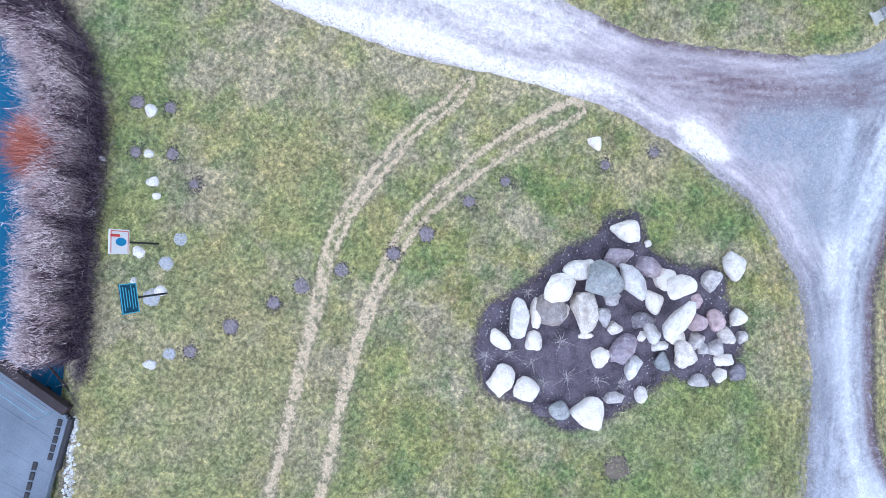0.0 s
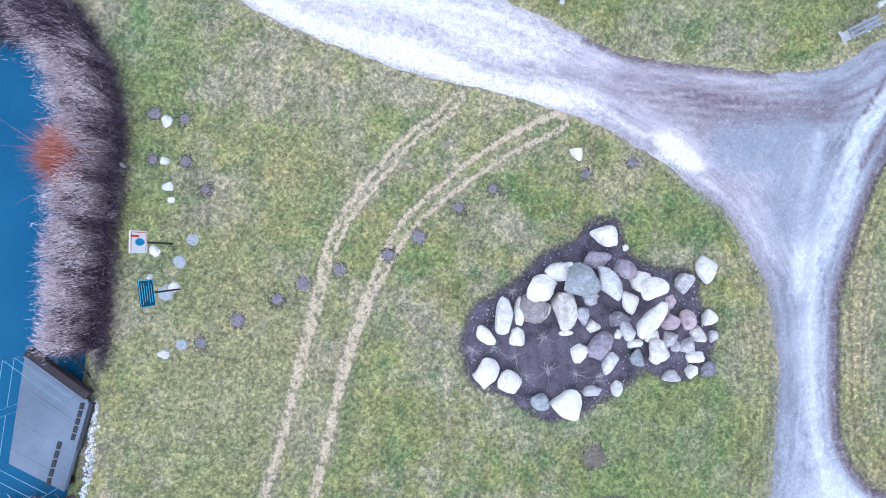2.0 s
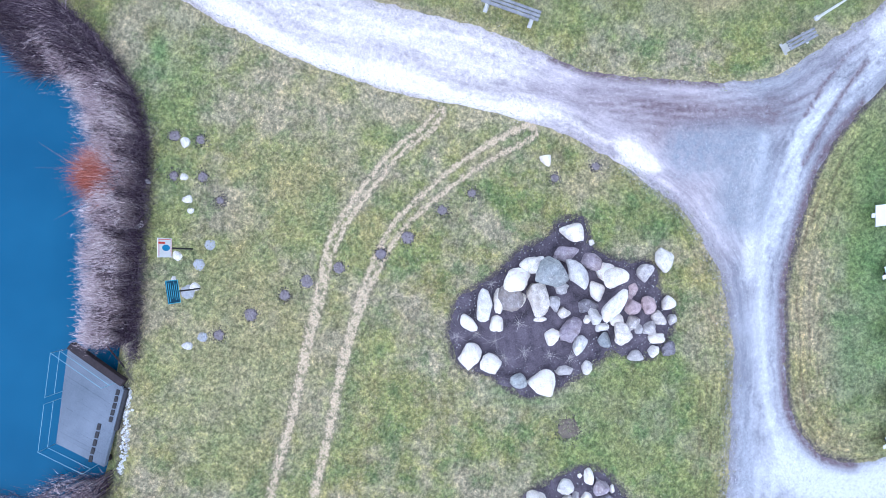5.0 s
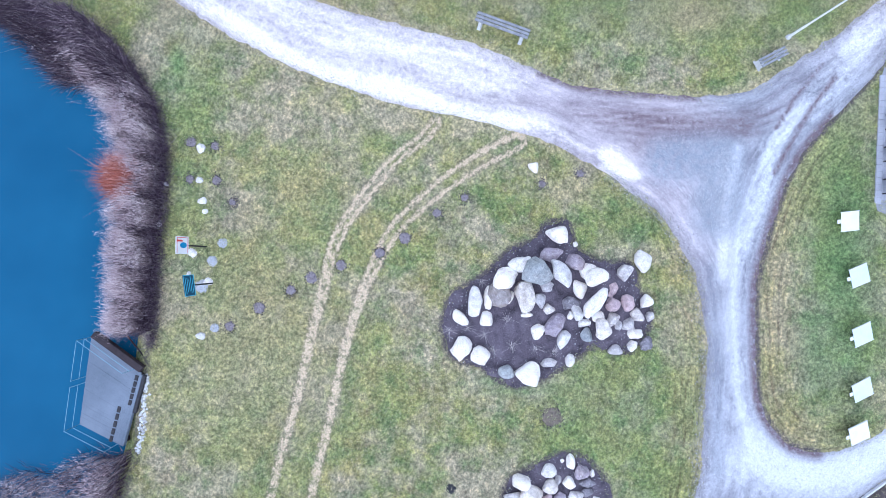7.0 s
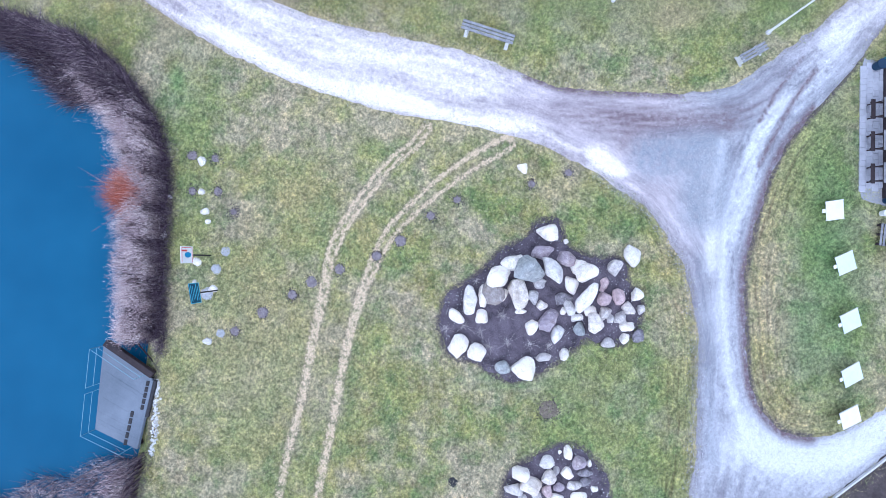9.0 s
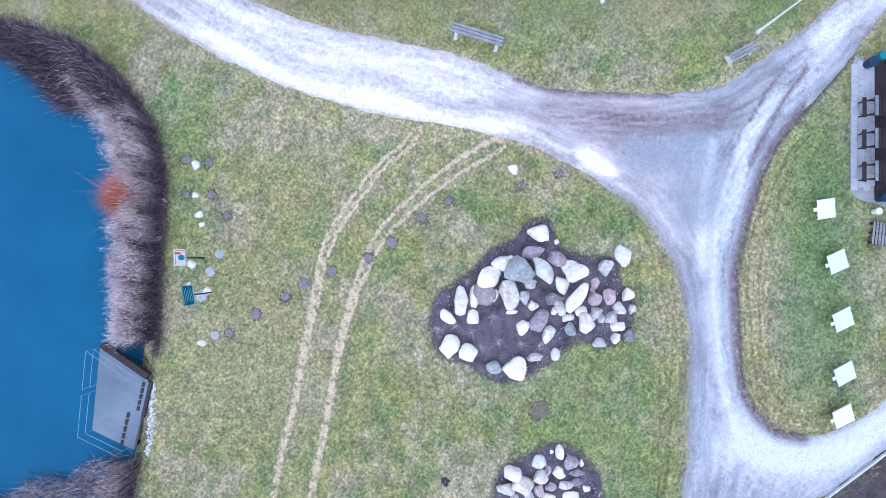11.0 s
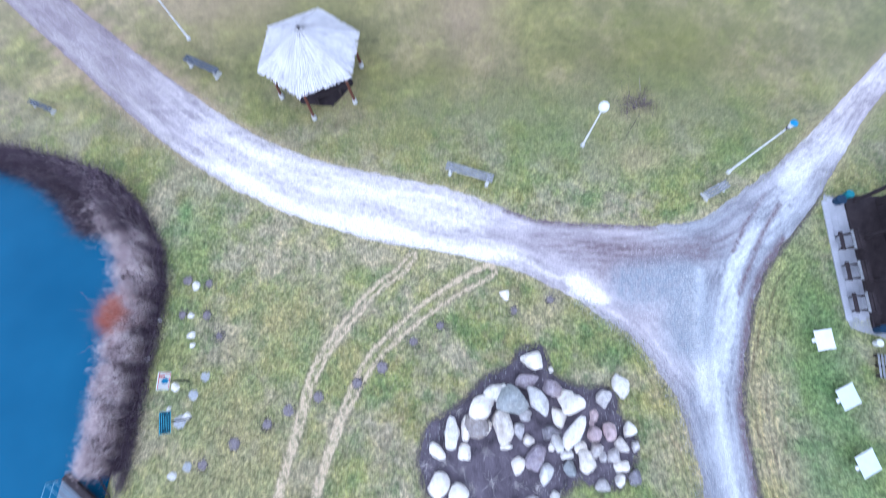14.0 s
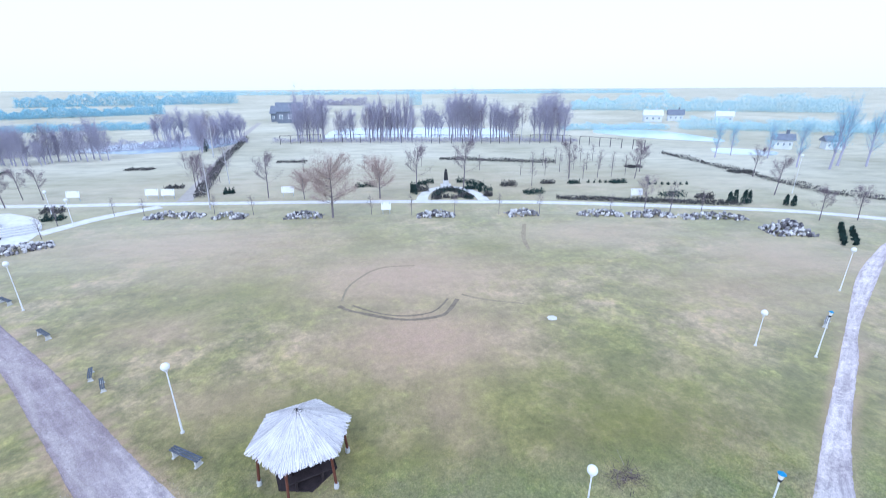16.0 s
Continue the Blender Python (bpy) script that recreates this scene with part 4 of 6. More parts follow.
def sign(x, y, turn, tilt, kind):
    red = kind == "swim"
    t = thing("sign_post", x, y, 0, turn, "white warning sign with red border on black post" if red else "blue notice sign with white writing on black post", "sign", "signs by the pond")
    part("post", rod(bmesh.new(), (0, 0, 0), (0, 0, 1.4), 0.022), BLACK, t)
    w, h = (0.48, 0.44) if red else (0.58, 0.38)
    face = part("plate", box(bmesh.new(), (w, 0.02, h), (0, -0.035, 1.3), (tilt, 0, 0), 0.004), WHITE_PAINT if red else SIGN_BLUE, t)

    def flat(name, x0, z0, sx, sz, m, lift=0.0):
        bm = bmesh.new()
        box(bm, (sx, 0.004, sz), (x0, 0, z0), (0, 0, 0), 0)
        bmesh.ops.transform(bm, matrix=pose(0, -0.035, 1.3, tilt) @ pose(0, -0.0135 - lift, 0), verts=bm.verts)
        part(name, bm, m, face)
    if red:
        for sx, sz, x0, z0 in ((w - 0.06, 0.014, 0, h / 2 - 0.035), (w - 0.06, 0.014, 0, -h / 2 + 0.035), (0.014, h - 0.09, w / 2 - 0.035, 0)):
            flat("border", x0, z0, sx, sz, RED_PAINT)
        bm = bmesh.new()
        bmesh.ops.create_circle(bm, cap_ends=True, segments=20, radius=0.10)
        bmesh.ops.transform(bm, matrix=pose(0, -0.035, 1.3, tilt) @ pose(0, -0.014, -0.03, 90, 0, 0) @ Matrix.Diagonal((0.8, 1.2, 1, 1)), verts=bm.verts)
        part("emblem", bm, BLUE_PAINT, face, "blue pictogram")
        flat("caption", 0.12, 0.1, 0.05, 0.2, RED_PAINT, 0.001)
    else:
        for i in range(5):
            flat("text_bar", 0.02 * (i % 2), 0.12 - 0.06 * i, 0.46 - 0.07 * (i % 3), 0.016, SIGN_CYAN)
        for sx, sz, x0, z0 in ((w, 0.018, 0, h / 2 - 0.01), (w, 0.018, 0, -h / 2 + 0.01), (0.018, h - 0.04, w / 2 - 0.01, 0), (0.018, h - 0.04, -w / 2 + 0.01, 0)):
            flat("border", x0, z0, sx, sz, SIGN_CYAN)
    return t


sign(-6.05, 0.32, 90, -12, "swim")
sign(-5.85, -0.78, 98, -12, "notice")

# ---- thatched shelter ----


def build_gazebo(x, y):
    t = thing("gazebo", x, y, 0, 23, "six-sided open shelter with pale reed thatch roof", "gazebo")
    R, eave, top = 1.74, 1.62, 2.66
    core = bmesh.new()
    ring = [core.verts.new((0.95 * R * math.cos(radians(60 * i)), 0.95 * R * math.sin(radians(60 * i)), eave - 0.02)) for i in range(6)]
    tip, low = core.verts.new((0, 0, top - 0.05)), core.verts.new((0, 0, eave + 0.25))
    for i in range(6):
        core.faces.new((ring[i], ring[(i + 1) % 6], tip))
        core.faces.new((ring[(i + 1) % 6], ring[i], low))
    part("roof_boards", core, DARK_WOOD, t, "dark boards under the thatch")
    rnd = np.random.RandomState(5)
    tris = []
    for i in range(6):
        a0, a1 = radians(60 * i), radians(60 * i + 60)
        c0, c1 = np.array((math.cos(a0), math.sin(a0))), np.array((math.cos(a1), math.sin(a1)))
        for k in range(1500):
            u, s = rnd.rand(), 0.25 + 0.82 * math.sqrt(rnd.rand())
            e = c0 * (1 - u) + c1 * u
            r0, r1 = max(0.02, s - 0.33), min(1.09, s + rnd.uniform(0, 0.04))
            side = (c1 - c0) / np.linalg.norm(c1 - c0) * rnd.uniform(0.009, 0.02)
            z = lambda q: top + (eave - top) * q + 0.05 + rnd.uniform(-0.015, 0.03)
            p0, p1 = e * R * r0, e * R * r1 + rnd.normal(0, 0.012, 2)
            z0, z1 = z(r0), z(r1)
            tris.append(((p0[0], p0[1], z0), (p1[0] - side[0], p1[1] - side[1], z1), (p1[0] + side[0], p1[1] + side[1], z1)))
    ob = new("thatch", triangles("thatch", np.array(tris), THATCH))
    ob.parent = t
    tagged(ob, "pale grey reed thatch with ragged eaves", kind="stuff")
    part("finial", rod(bmesh.new(), (0, 0, top - 0.05), (0, 0, top + 0.06), 0.06, 0.03, 8), DARK_WOOD, t, "dark wooden finial")
    for i in range(6):
        a = radians(60 * i)
        px, py = 1.60 * math.cos(a), 1.60 * math.sin(a)
        p = part("post", rod(bmesh.new(), (px, py, 0.16), (0.92 * px, 0.92 * py, eave + 0.1), 0.05), RED_WOOD, t, "red-brown round timber post")
        part("footing", rod(bmesh.new(), (px, py, 0), (px, py, 0.2), 0.10, 0.08, 10), CONCRETE, p, "white concrete footing")
    # dark slab added to deepen the shade under the thatch
    bm = bmesh.new()
    bmesh.ops.create_cone(bm, cap_ends=True, segments=6, radius1=1.2, radius2=1.2, depth=0.05, matrix=pose(0, 0, 0.026))
    part("floor", bm, DARK_WOOD, t, "dark floor slab under the roof")
    part("tabletop", box(bmesh.new(), (1.5, 0.8, 0.07), (0, 0, 0.74)), DARK_WOOD, t)
    for sx in (-0.55, 0.55):
        part("table_leg", box(bmesh.new(), (0.1, 0.66, 0.70), (sx, 0, 0.352)), DARK_WOOD, t)
    for sy in (-0.8, 0.8):
        seat = part("seat", box(bmesh.new(), (1.6, 0.34, 0.06), (0, sy, 0.45)), DARK_WOOD, t)
        for sx in (-0.45, 0.45):
            part("seat_leg", box(bmesh.new(), (0.08, 0.26, 0.415), (sx, sy, 0.235)), DARK_WOOD, seat)


build_gazebo(-2.47, 11.05)

# ---- landing stage on the pond ----


RAIL_STEEL = mottled("blue_grey_pipe", (0.19, 0.36, 0.46), (0.28, 0.47, 0.57), 6.0, 0.5, 0)


def build_dock():
    corners = [(-9.35, -2.35), (-7.87, -3.42), (-8.4, -5.55), (-9.65, -4.9)]
    t = thing("jetty", 0, 0, 0, 0, "grey plank landing stage with thin pale pipe railings", "jetty")
    a, b, c, d = (np.array(p) for p in corners)
    n = 22
    for i in range(n):
        u0, u1 = (i + 0.005) / n, (i + 0.995) / n
        p = [a + (d - a) * u0, b + (c - b) * u0, b + (c - b) * u1, a + (d - a) * u1]
        bm = bmesh.new()
        z = 0.10 + rng.uniform(-0.003, 0.003)
        lo, hi = [bm.verts.new((*q, z - 0.05)) for q in p], [bm.verts.new((*q, z)) for q in p]
        bm.faces.new(hi[::-1]), bm.faces.new(lo)
        for k in range(4):
            bm.faces.new((lo[k], hi[k], hi[(k + 1) % 4], lo[(k + 1) % 4]))
        bmesh.ops.recalc_face_normals(bm, faces=bm.faces)
        part("plank", bm, DECK, t)
    def beam(p, q, w, h, z, name, m):
        p, q = np.array(p), np.array(q)
        mid, L = (p + q) / 2, float(np.linalg.norm(q - p))
        part(name, box(bmesh.new(), (L, w, h), (*mid, z), (0, 0, math.degrees(math.atan2(*(q - p)[::-1]))), 0.01), m, t, "deck edge beam, in black where it stands for an open gap")
    beam(a + (0.1, 0.1), b + (0.05, 0.12), 0.2, 0.16, 0.12, "kerb_beam", DARK_WOOD)
    # black bars laid on the deck in place of its dark open gaps
    for k in range(5):
        u0, u1 = 0.03 + 0.085 * k, 0.10 + 0.085 * k
        beam(b + (c - b) * u0 + (-0.10, 0.0), b + (c - b) * u1 + (-0.10, 0.0), 0.10, 0.03, 0.105, "gap_board", BLACK)
        u0, u1 = 0.48 + 0.1 * k, 0.56 + 0.1 * k
        beam(b + (c - b) * u0 + (-0.36, 0.05), b + (c - b) * u1 + (-0.36, 0.05), 0.10, 0.03, 0.105, "gap_board", BLACK)
    beam(b + (c - b) * 0.02 + (0.10, -0.02), b + (c - b) * 0.55 + (0.10, 0.0), 0.09, 0.1, 0.06, "gap_board", BLACK)
    beam(b + (0.02, -0.05), c + (0.02, 0.0), 0.05, 0.12, 0.06, "shore_beam", DECK)
    low = [b + (0.15, 0.25), a + (0.75, 0.25), a + (0.55, 0.0)]
    for p, q in zip(low[:-1], low[1:]):
        part("lower_rail", rod(bmesh.new(), (*p, -0.05), (*q, -0.05), 0.022), DARK_WOOD, t, "dark rail low over the water")
    for p in (a, b, c, d, (a + d) / 2, (a + b) / 2, (c + d) / 2):
        q = p + ((a + b + c + d) / 4 - p) * 0.08
        part("pile", rod(bmesh.new(), (*q, -1.0), (*q, 0.05), 0.08), DARK_WOOD, t)
    centre = (a + b + c + d) / 4
    line = [b + (a - b) * 0.12, a, a + (d - a) * 0.45], [a + (d - a) * 0.52, d, d + (c - d) * 0.9]
    for run in line:
        rail = []
        for p, q in zip(run[:-1], run[1:]):
            L = float(np.linalg.norm(q - p))
            for k in range(int(L / 0.9) + 1):
                s = p + (q - p) * k / max(1, int(L / 0.9))
                part("rail_post", rod(bmesh.new(), (*s, 0.02), (*s, 0.64), 0.008), RAIL_STEEL, t)
            for z in (0.36, 0.64):
                part("rail", rod(bmesh.new(), (*p, z), (*q, z), 0.0065), RAIL_STEEL, t, "thin pale steel pipe")


build_dock()

# ---- reeds and the red-twigged bush ----


def stalks(place, n, height, lean, width, seed, spread=0.3, bend=0.4):
    """Bent blades of two triangles each; place(r) gives a root."""
    r = np.random.RandomState(seed)
    roots = place(r, n)
    n = len(roots)
    h = height * r.uniform(0.6, 1.15, n)
    a = r.uniform(0, 2 * np.pi, n)
    tilt = np.c_[lean[0] + spread * r.normal(0, 1, n), lean[1] + spread * r.normal(0, 1, n)]
    mid = roots + np.c_[tilt * 0.4 * h[:, None], 0.6 * h]
    tip = roots + np.c_[tilt * (1 + bend) * h[:, None], h * 0.95]
    side = np.c_[np.cos(a), np.sin(a), np.zeros(n)] * width
    t1 = np.stack([roots - side, roots + side, mid], 1)
    t2 = np.stack([mid - side * 0.9, mid + side * 0.9, tip], 1)
    return np.concatenate([t1, t2])


def reed_roots(y0, y1, inner, outer, power=1.0):
    def place(r, n):
        y = r.uniform(y0, y1, n)
        u = r.uniform(0, 1, n) ** power
        far = inner + (outer - inner) * np.interp(y, [-2.3, -1.0, 0.6], [0.4, 0.7, 1.0])
        x = shore(y) - inner - (far - inner) * u + r.normal(0, 0.06, n)
        return np.c_[x, y, ground_height(x, y) - 0.02]
    return place


def south_roots(r, n):
    """The stand beyond the jetty, along the pond's end."""
    x, y = r.uniform(-14.5, -7.6, n), r.uniform(-14.0, -5.4, n)
    ok = (x < shore(y) - 0.05) & (y < -5.75 + 0.28 * (x + 8.6) + 0.15 * np.sin(3.1 * x))
    return np.c_[x, y, ground_height(x, y) - 0.02][ok]


def reed_clumps(y0, y1, inner, outer, power=1.0):
    """Roots in loose clumps, with dark gaps between them."""
    def place(r, n):
        p = reed_roots(y0, y1, inner, outer, power)(r, n)
        keep = np.sin(p[:, 1] * 5.1 + 2.0 * np.sin(p[:, 0] * 4.0)) + 0.8 * np.sin(p[:, 1] * 11.7 + 3.0 * p[:, 0]) + r.normal(0, 0.5, n) > -0.1
        return p[keep]
    return place


REED_DARK = island_mottled("reed_stems", [(0, (0.034, 0.023, 0.04)), (0.6, (0.115, 0.08, 0.115)), (0.85, (0.23, 0.17, 0.205)), (1, (0.55, 0.46, 0.47))], 0.9, 0.8, (0.5, 0.5, 0.5), 0.5)
REED_PALE = island_mottled("reed_plumes", [(0, (0.20, 0.135, 0.15)), (0.4, (0.52, 0.41, 0.40)), (0.8, (0.86, 0.74, 0.715)), (1, (0.96, 0.90, 0.87))], 0.9, 1.3, (0.42, 0.36, 0.40), 0.7)
REED_RED = island_mottled("red_twigs", [(0, (0.34, 0.10, 0.07)), (0.55, (0.78, 0.24, 0.14)), (1, (0.94, 0.48, 0.36))], 0.9)


def plumes(place, n, height, lean, width, seed, spread=0.1, long=0.34):
    """The bent seed heads alone, each at the top of its stem: two narrow triangles."""
    r = np.random.RandomState(seed)
    roots = place(r, n)
    n = len(roots)
    h = height * r.uniform(0.7, 1.15, n)
    tilt = np.c_[lean[0] + spread * r.normal(0, 1, n), lean[1] + spread * r.normal(0, 1, n)]
    top = roots + np.c_[tilt * h[:, None], h]
    nod = np.c_[r.normal(-0.10, 0.06, n), r.normal(0, 0.05, n), -0.03 * np.ones(n)]
    low = top - np.c_[tilt, np.ones(n)] * (long * r.uniform(0.6, 1.2, n))[:, None]
    a = r.uniform(0, np.pi, n)
    side = np.c_[np.cos(a), np.sin(a), np.zeros(n)] * width
    return np.concatenate([np.stack([low - 0.5 * side, low + 0.5 * side, top], 1), np.stack([top - side, top + side, top + nod], 1)])


def reed_bed(name, label, pieces, material):
    tagged(new(name, triangles(name, np.concatenate(pieces), material)), label, "reeds", kind="stuff")


reed_bed("reed_bed", "dark purple-brown dead reeds along the pond bank", [
    stalks(reed_roots(-2.2, 6.4, 0.35, 1.35), 17000, 1.0, (-0.06, 0.0), 0.007, 11, 0.12, 0.3),
    stalks(reed_roots(-2.2, 6.4, 0.0, 0.65), 12000, 0.55, (-0.1, 0.0), 0.007, 19, 0.3),
    stalks(reed_roots(-2.7, 8.3, -0.28, 0.2, 0.6), 5200, 0.30, (0.0, 0.0), 0.006, 25, 0.45),
    stalks(reed_roots(5.4, 8.5, 0.5, 2.6), 26000, 0.95, (-0.05, -0.05), 0.008, 12, 0.2),
    stalks(reed_roots(5.4, 8.5, 0.05, 0.8), 12000, 0.5, (-0.05, -0.05), 0.008, 20, 0.35),
    stalks(reed_roots(8.4, 11.0, 0.0, 2.5), 4000, 0.9, (-0.1, -0.1), 0.012, 13),
    stalks(south_roots, 34000, 0.9, (-0.05, 0.05), 0.009, 14, 0.2)], REED_DARK)
reed_bed("reed_bed", "pale dry reed plumes leaning over the water", [
    plumes(reed_clumps(-2.1, 4.6, 0.5, 1.45, 0.8), 46000, 1.08, (-0.05, 0.0), 0.0058, 15, 0.10, 0.62),
    plumes(reed_clumps(-2.1, 5.2, 0.0, 0.9, 0.8), 19000, 0.9, (-0.05, 0.0), 0.0050, 22, 0.13, 0.6),
    plumes(reed_clumps(4.3, 6.4, 0.8, 1.6), 7000, 1.0, (-0.05, -0.05), 0.006, 16, 0.12, 0.6),
    plumes(reed_clumps(4.8, 8.3, 0.1, 2.4), 1800, 0.95, (-0.05, -0.05), 0.005, 23, 0.16, 0.6),
    plumes(south_roots, 30000, 1.0, (-0.12, -0.06), 0.0075, 17, 0.12, 0.6)], REED_PALE)
reed_bed("reed_wisps", "single pale reed wisps standing in the water", [
    plumes(reed_roots(-2.4, 5.6, 1.45, 1.75), 90, 0.9, (-0.06, 0.0), 0.012, 24, 0.16, 0.22)], REED_PALE)


def bush_roots(cx, cy, r0):
    def place(r, n):
        a, q = r.uniform(0, 2 * np.pi, n), r0 * np.sqrt(r.uniform(0, 1, n))
        x, y = cx + q * np.cos(a), cy + q * np.sin(a)
        return np.c_[x, y, ground_height(x, y)]
    return place


reed_bed("red_twig_bush", "orange-red twiggy bush among the reeds", [stalks(bush_roots(-8.4, 2.42, 0.46), 8000, 1.34, (-0.05, -0.03), 0.006, 18, 0.15)], REED_RED)

# ---- blades of grass on the near lawn ----


def grass_places(r, n):
    x, y = r.uniform(-10.5, 15.8, n), r.uniform(-9.2, 14.0, n)
    ok = (x > shore(y) + 0.02) & ~(inside(ROAD, x, y) & (away(ROAD_LINE, x, y) > np.abs(r.normal(0, 0.10, n)))) & ~(inside(BED_1, x, y) & (away(BED_1[::2], x, y) > r.uniform(0, 0.3, n) ** 1.5)) & ~(inside(BED_2, x, y) & (away(BED_2[::2], x, y) > r.uniform(0, 0.3, n) ** 1.5))
    ok &= (r.uniform(0, 1, n) > 0.5 * verge(x, y)) & (r.uniform(0, 1, n) > 0.8 * soil_edge(x, y))
    keep = r.uniform(0, 1, n) > 0.97 * np.clip(2.2 * lawn_masks(x, y)[:, 0], 0, 1)
    ok &= keep & (r.uniform(0, 1, n) > np.clip((y - 7.5) / 6.5, 0, 1)) & (y > -9.2)
    return np.c_[x, y, np.zeros(n)][ok]


def make_blades():
    m, tr, b = nodes("grass_blades", 0.9)
    col, *_ = lawn_colour(tr)
    g = tr.nodes.new("ShaderNodeNewGeometry")
    col = mix(tr, 0.28, col, ramp(tr, g.outputs["Random Per Island"], [(0, (0.45, 0.52, 0.44)), (0.5, (1.0, 1.0, 0.93)), (0.8, (1.28, 1.22, 1.12)), (1, (1.75, 1.64, 1.48))]), "MULTIPLY")
    tr.links.new(col, b.inputs["Base Color"])
    return m


grass_mesh = triangles("grass", stalks(grass_places, 360000, 0.042, (0, 0), 0.0105, 21, 0.8, 0.6), make_blades())
co = np.empty(3 * len(grass_mesh.vertices), np.float32)
grass_mesh.vertices.foreach_get("co", co)
co = co.reshape(-1, 3)
tufted = grass_mesh.attributes.new("tufted", "FLOAT", "POINT")
tufted.data.foreach_set("value", tufts(co[:, 0], co[:, 1]).astype(np.float32))
lines = grass_mesh.attributes.new("verge_flow", "FLOAT_VECTOR", "POINT")
lines.data.foreach_set("vector", verge_flow(co[:, 0], co[:, 1]).ravel())
at = grass_mesh.color_attributes.new("lawn", "FLOAT_COLOR", "POINT")
at.data.foreach_set("color", np.c_[lawn_masks(co[:, 0], co[:, 1]), np.ones(len(co))].astype(np.float32).ravel())
tagged(new("grass", grass_mesh), "short winter grass blades on the lawn", "grass", kind="stuff")

# ---- small things on the lawn and in the beds ----
for x, y, w in ((-6.23, 3.29, 0.26), (-6.28, 2.33, 0.24), (-6.16, 1.71, 0.26), (-6.08, 1.38, 0.16), (-7.48, 1.0, 0.2), (-6.18, -2.33, 0.26), (-7.24, 2.2, 0.13), (-6.44, 0.14, 0.24), (-6.54, -0.47, 0.13), (-5.96, -0.73, 0.22)):
    boulder(x, y, w, w * rng.uniform(0.9, 1.2), rng.uniform(0, 180), "light", -0.03, 0.14, "in the grass near the pond", "pale stones near the pond", 8, "field_stone", 2)


def ground_disc(name, x, y, r, material, label, category, group, rise=0.035, seed=1):
    """A low round patch with a ragged rim and a rough domed face."""
    g = random.Random(seed)
    bm = bmesh.new()
    centre = bm.verts.new((0, 0, rise))
    rows = []
    for k in range(1, 5):
        rows.append([bm.verts.new((r * k / 4 * math.cos(a) * (1 + (0.05 + 0.022 * k) * g.uniform(-1, 1)), r * k / 4 * math.sin(a) * (1 + (0.05 + 0.022 * k) * g.uniform(-1, 1)), rise * (1 - (k / 4) ** 3) + (g.uniform(-0.008, 0.012) if k < 4 else -0.004)))
                     for a in (2 * math.pi * i / 18 for i in range(18))])
    for i in range(18):
        bm.faces.new((centre, rows[0][i], rows[0][(i + 1) % 18]))
        for p, q in zip(rows[:-1], rows[1:]):
            bm.faces.new((p[i], q[i], q[(i + 1) % 18], p[(i + 1) % 18]))
    return solid(name, bm, material, pose(x, y, 0.012), label, category, group)


BARE_EARTH = mottled("bare_brown_earth", (0.10, 0.082, 0.068), (0.27, 0.225, 0.175), 12.0, 0.95, 0.03, fine=50.0)
MOLE = mottled("purple_soil", (0.14, 0.12, 0.135), (0.34, 0.30, 0.305), 12.0, 0.95, 0.03, fine=50.0)
ASH = mottled("pale_ash", (0.30, 0.31, 0.34), (0.55, 0.56, 0.58), 10.0, 0.95, 0.02, fine=50.0)
for i, (x, y, r) in enumerate(((-6.53, 3.49, 0.16), (-5.81, 3.38, 0.13), (-6.55, 2.37, 0.13), (-5.75, 2.33, 0.14), (-5.27, 1.66, 0.11), (-5.32, -2.07, 0.15), (-4.45, -1.52, 0.18), (-3.51, -1.0, 0.15), (-2.89, -0.63, 0.18),
                               (-2.0, -0.26, 0.17), (-0.83, 0.11, 0.15), (-0.07, 0.56, 0.18), (0.91, 1.31, 0.14), (5.3, 2.5, 0.12), (4.12, 2.19, 0.12), (1.75, 1.78, 0.12))):
    ground_disc("molehill", x, y, r, MOLE, "low round dark soil patch in the grass", "molehill", "dark soil patches on the lawn", 0.03, 30 + i)
for i, (x, y, r) in enumerate(((-5.56, 0.43, 0.15), (-5.86, -0.11, 0.16), (-5.77, -2.12, 0.14), (-6.17, -0.87, 0.2))):
    ground_disc("ash_patch", x, y, r, ASH, "pale grey round patch of old ash", "ash patch", "pale patches near the signs", 0.02, 60 + i)
ground_disc("bare_patch", 4.35, -4.86, 0.30, BARE_EARTH, "bare brown soil patch in the lawn", "bare patch", "", 0.015, 77)
ground_disc("drain_cover", 1.28, -6.96, 0.15, BLACK, "small dark round drain cover in grass", "drain cover", "", 0.015, 78)
ground_disc("concrete_pad", 10.18, 21.1, 0.30, CONCRETE, "round white concrete cover in the lawn", "concrete cover", "", 0.06, 79)

TUFT = island_mottled("dry_tuft", [(0, (0.45, 0.40, 0.38)), (1, (0.75, 0.70, 0.68))], 0.9)
for i, (x, y) in enumerate(((3.0, -1.9), (2.56, -2.81), (2.33, -2.36), (1.28, -2.22), (2.24, -0.76), (3.11, -2.73), (1.82, -2.14), (3.83, -2.78), (4.4, -2.87))):
    def tuft_place(r, n, x=x, y=y):
        return np.c_[x + r.normal(0, 0.02, n), y + r.normal(0, 0.02, n), np.full(n, 0.09)]
    tagged(new("grass_tuft", triangles("grass_tuft", stalks(tuft_place, 46, 0.12, (0, 0), 0.004, 300 + i, 0.75, 0.9), TUFT)), "pale dry ornamental grass tuft in the mulch", "grass tuft", "dry tufts in the mulch bed")


def fallen_twigs(r, n):
    return np.c_[9.1 + r.normal(0, 0.28, n), 9.6 + r.normal(0, 0.2, n), np.zeros(n)]


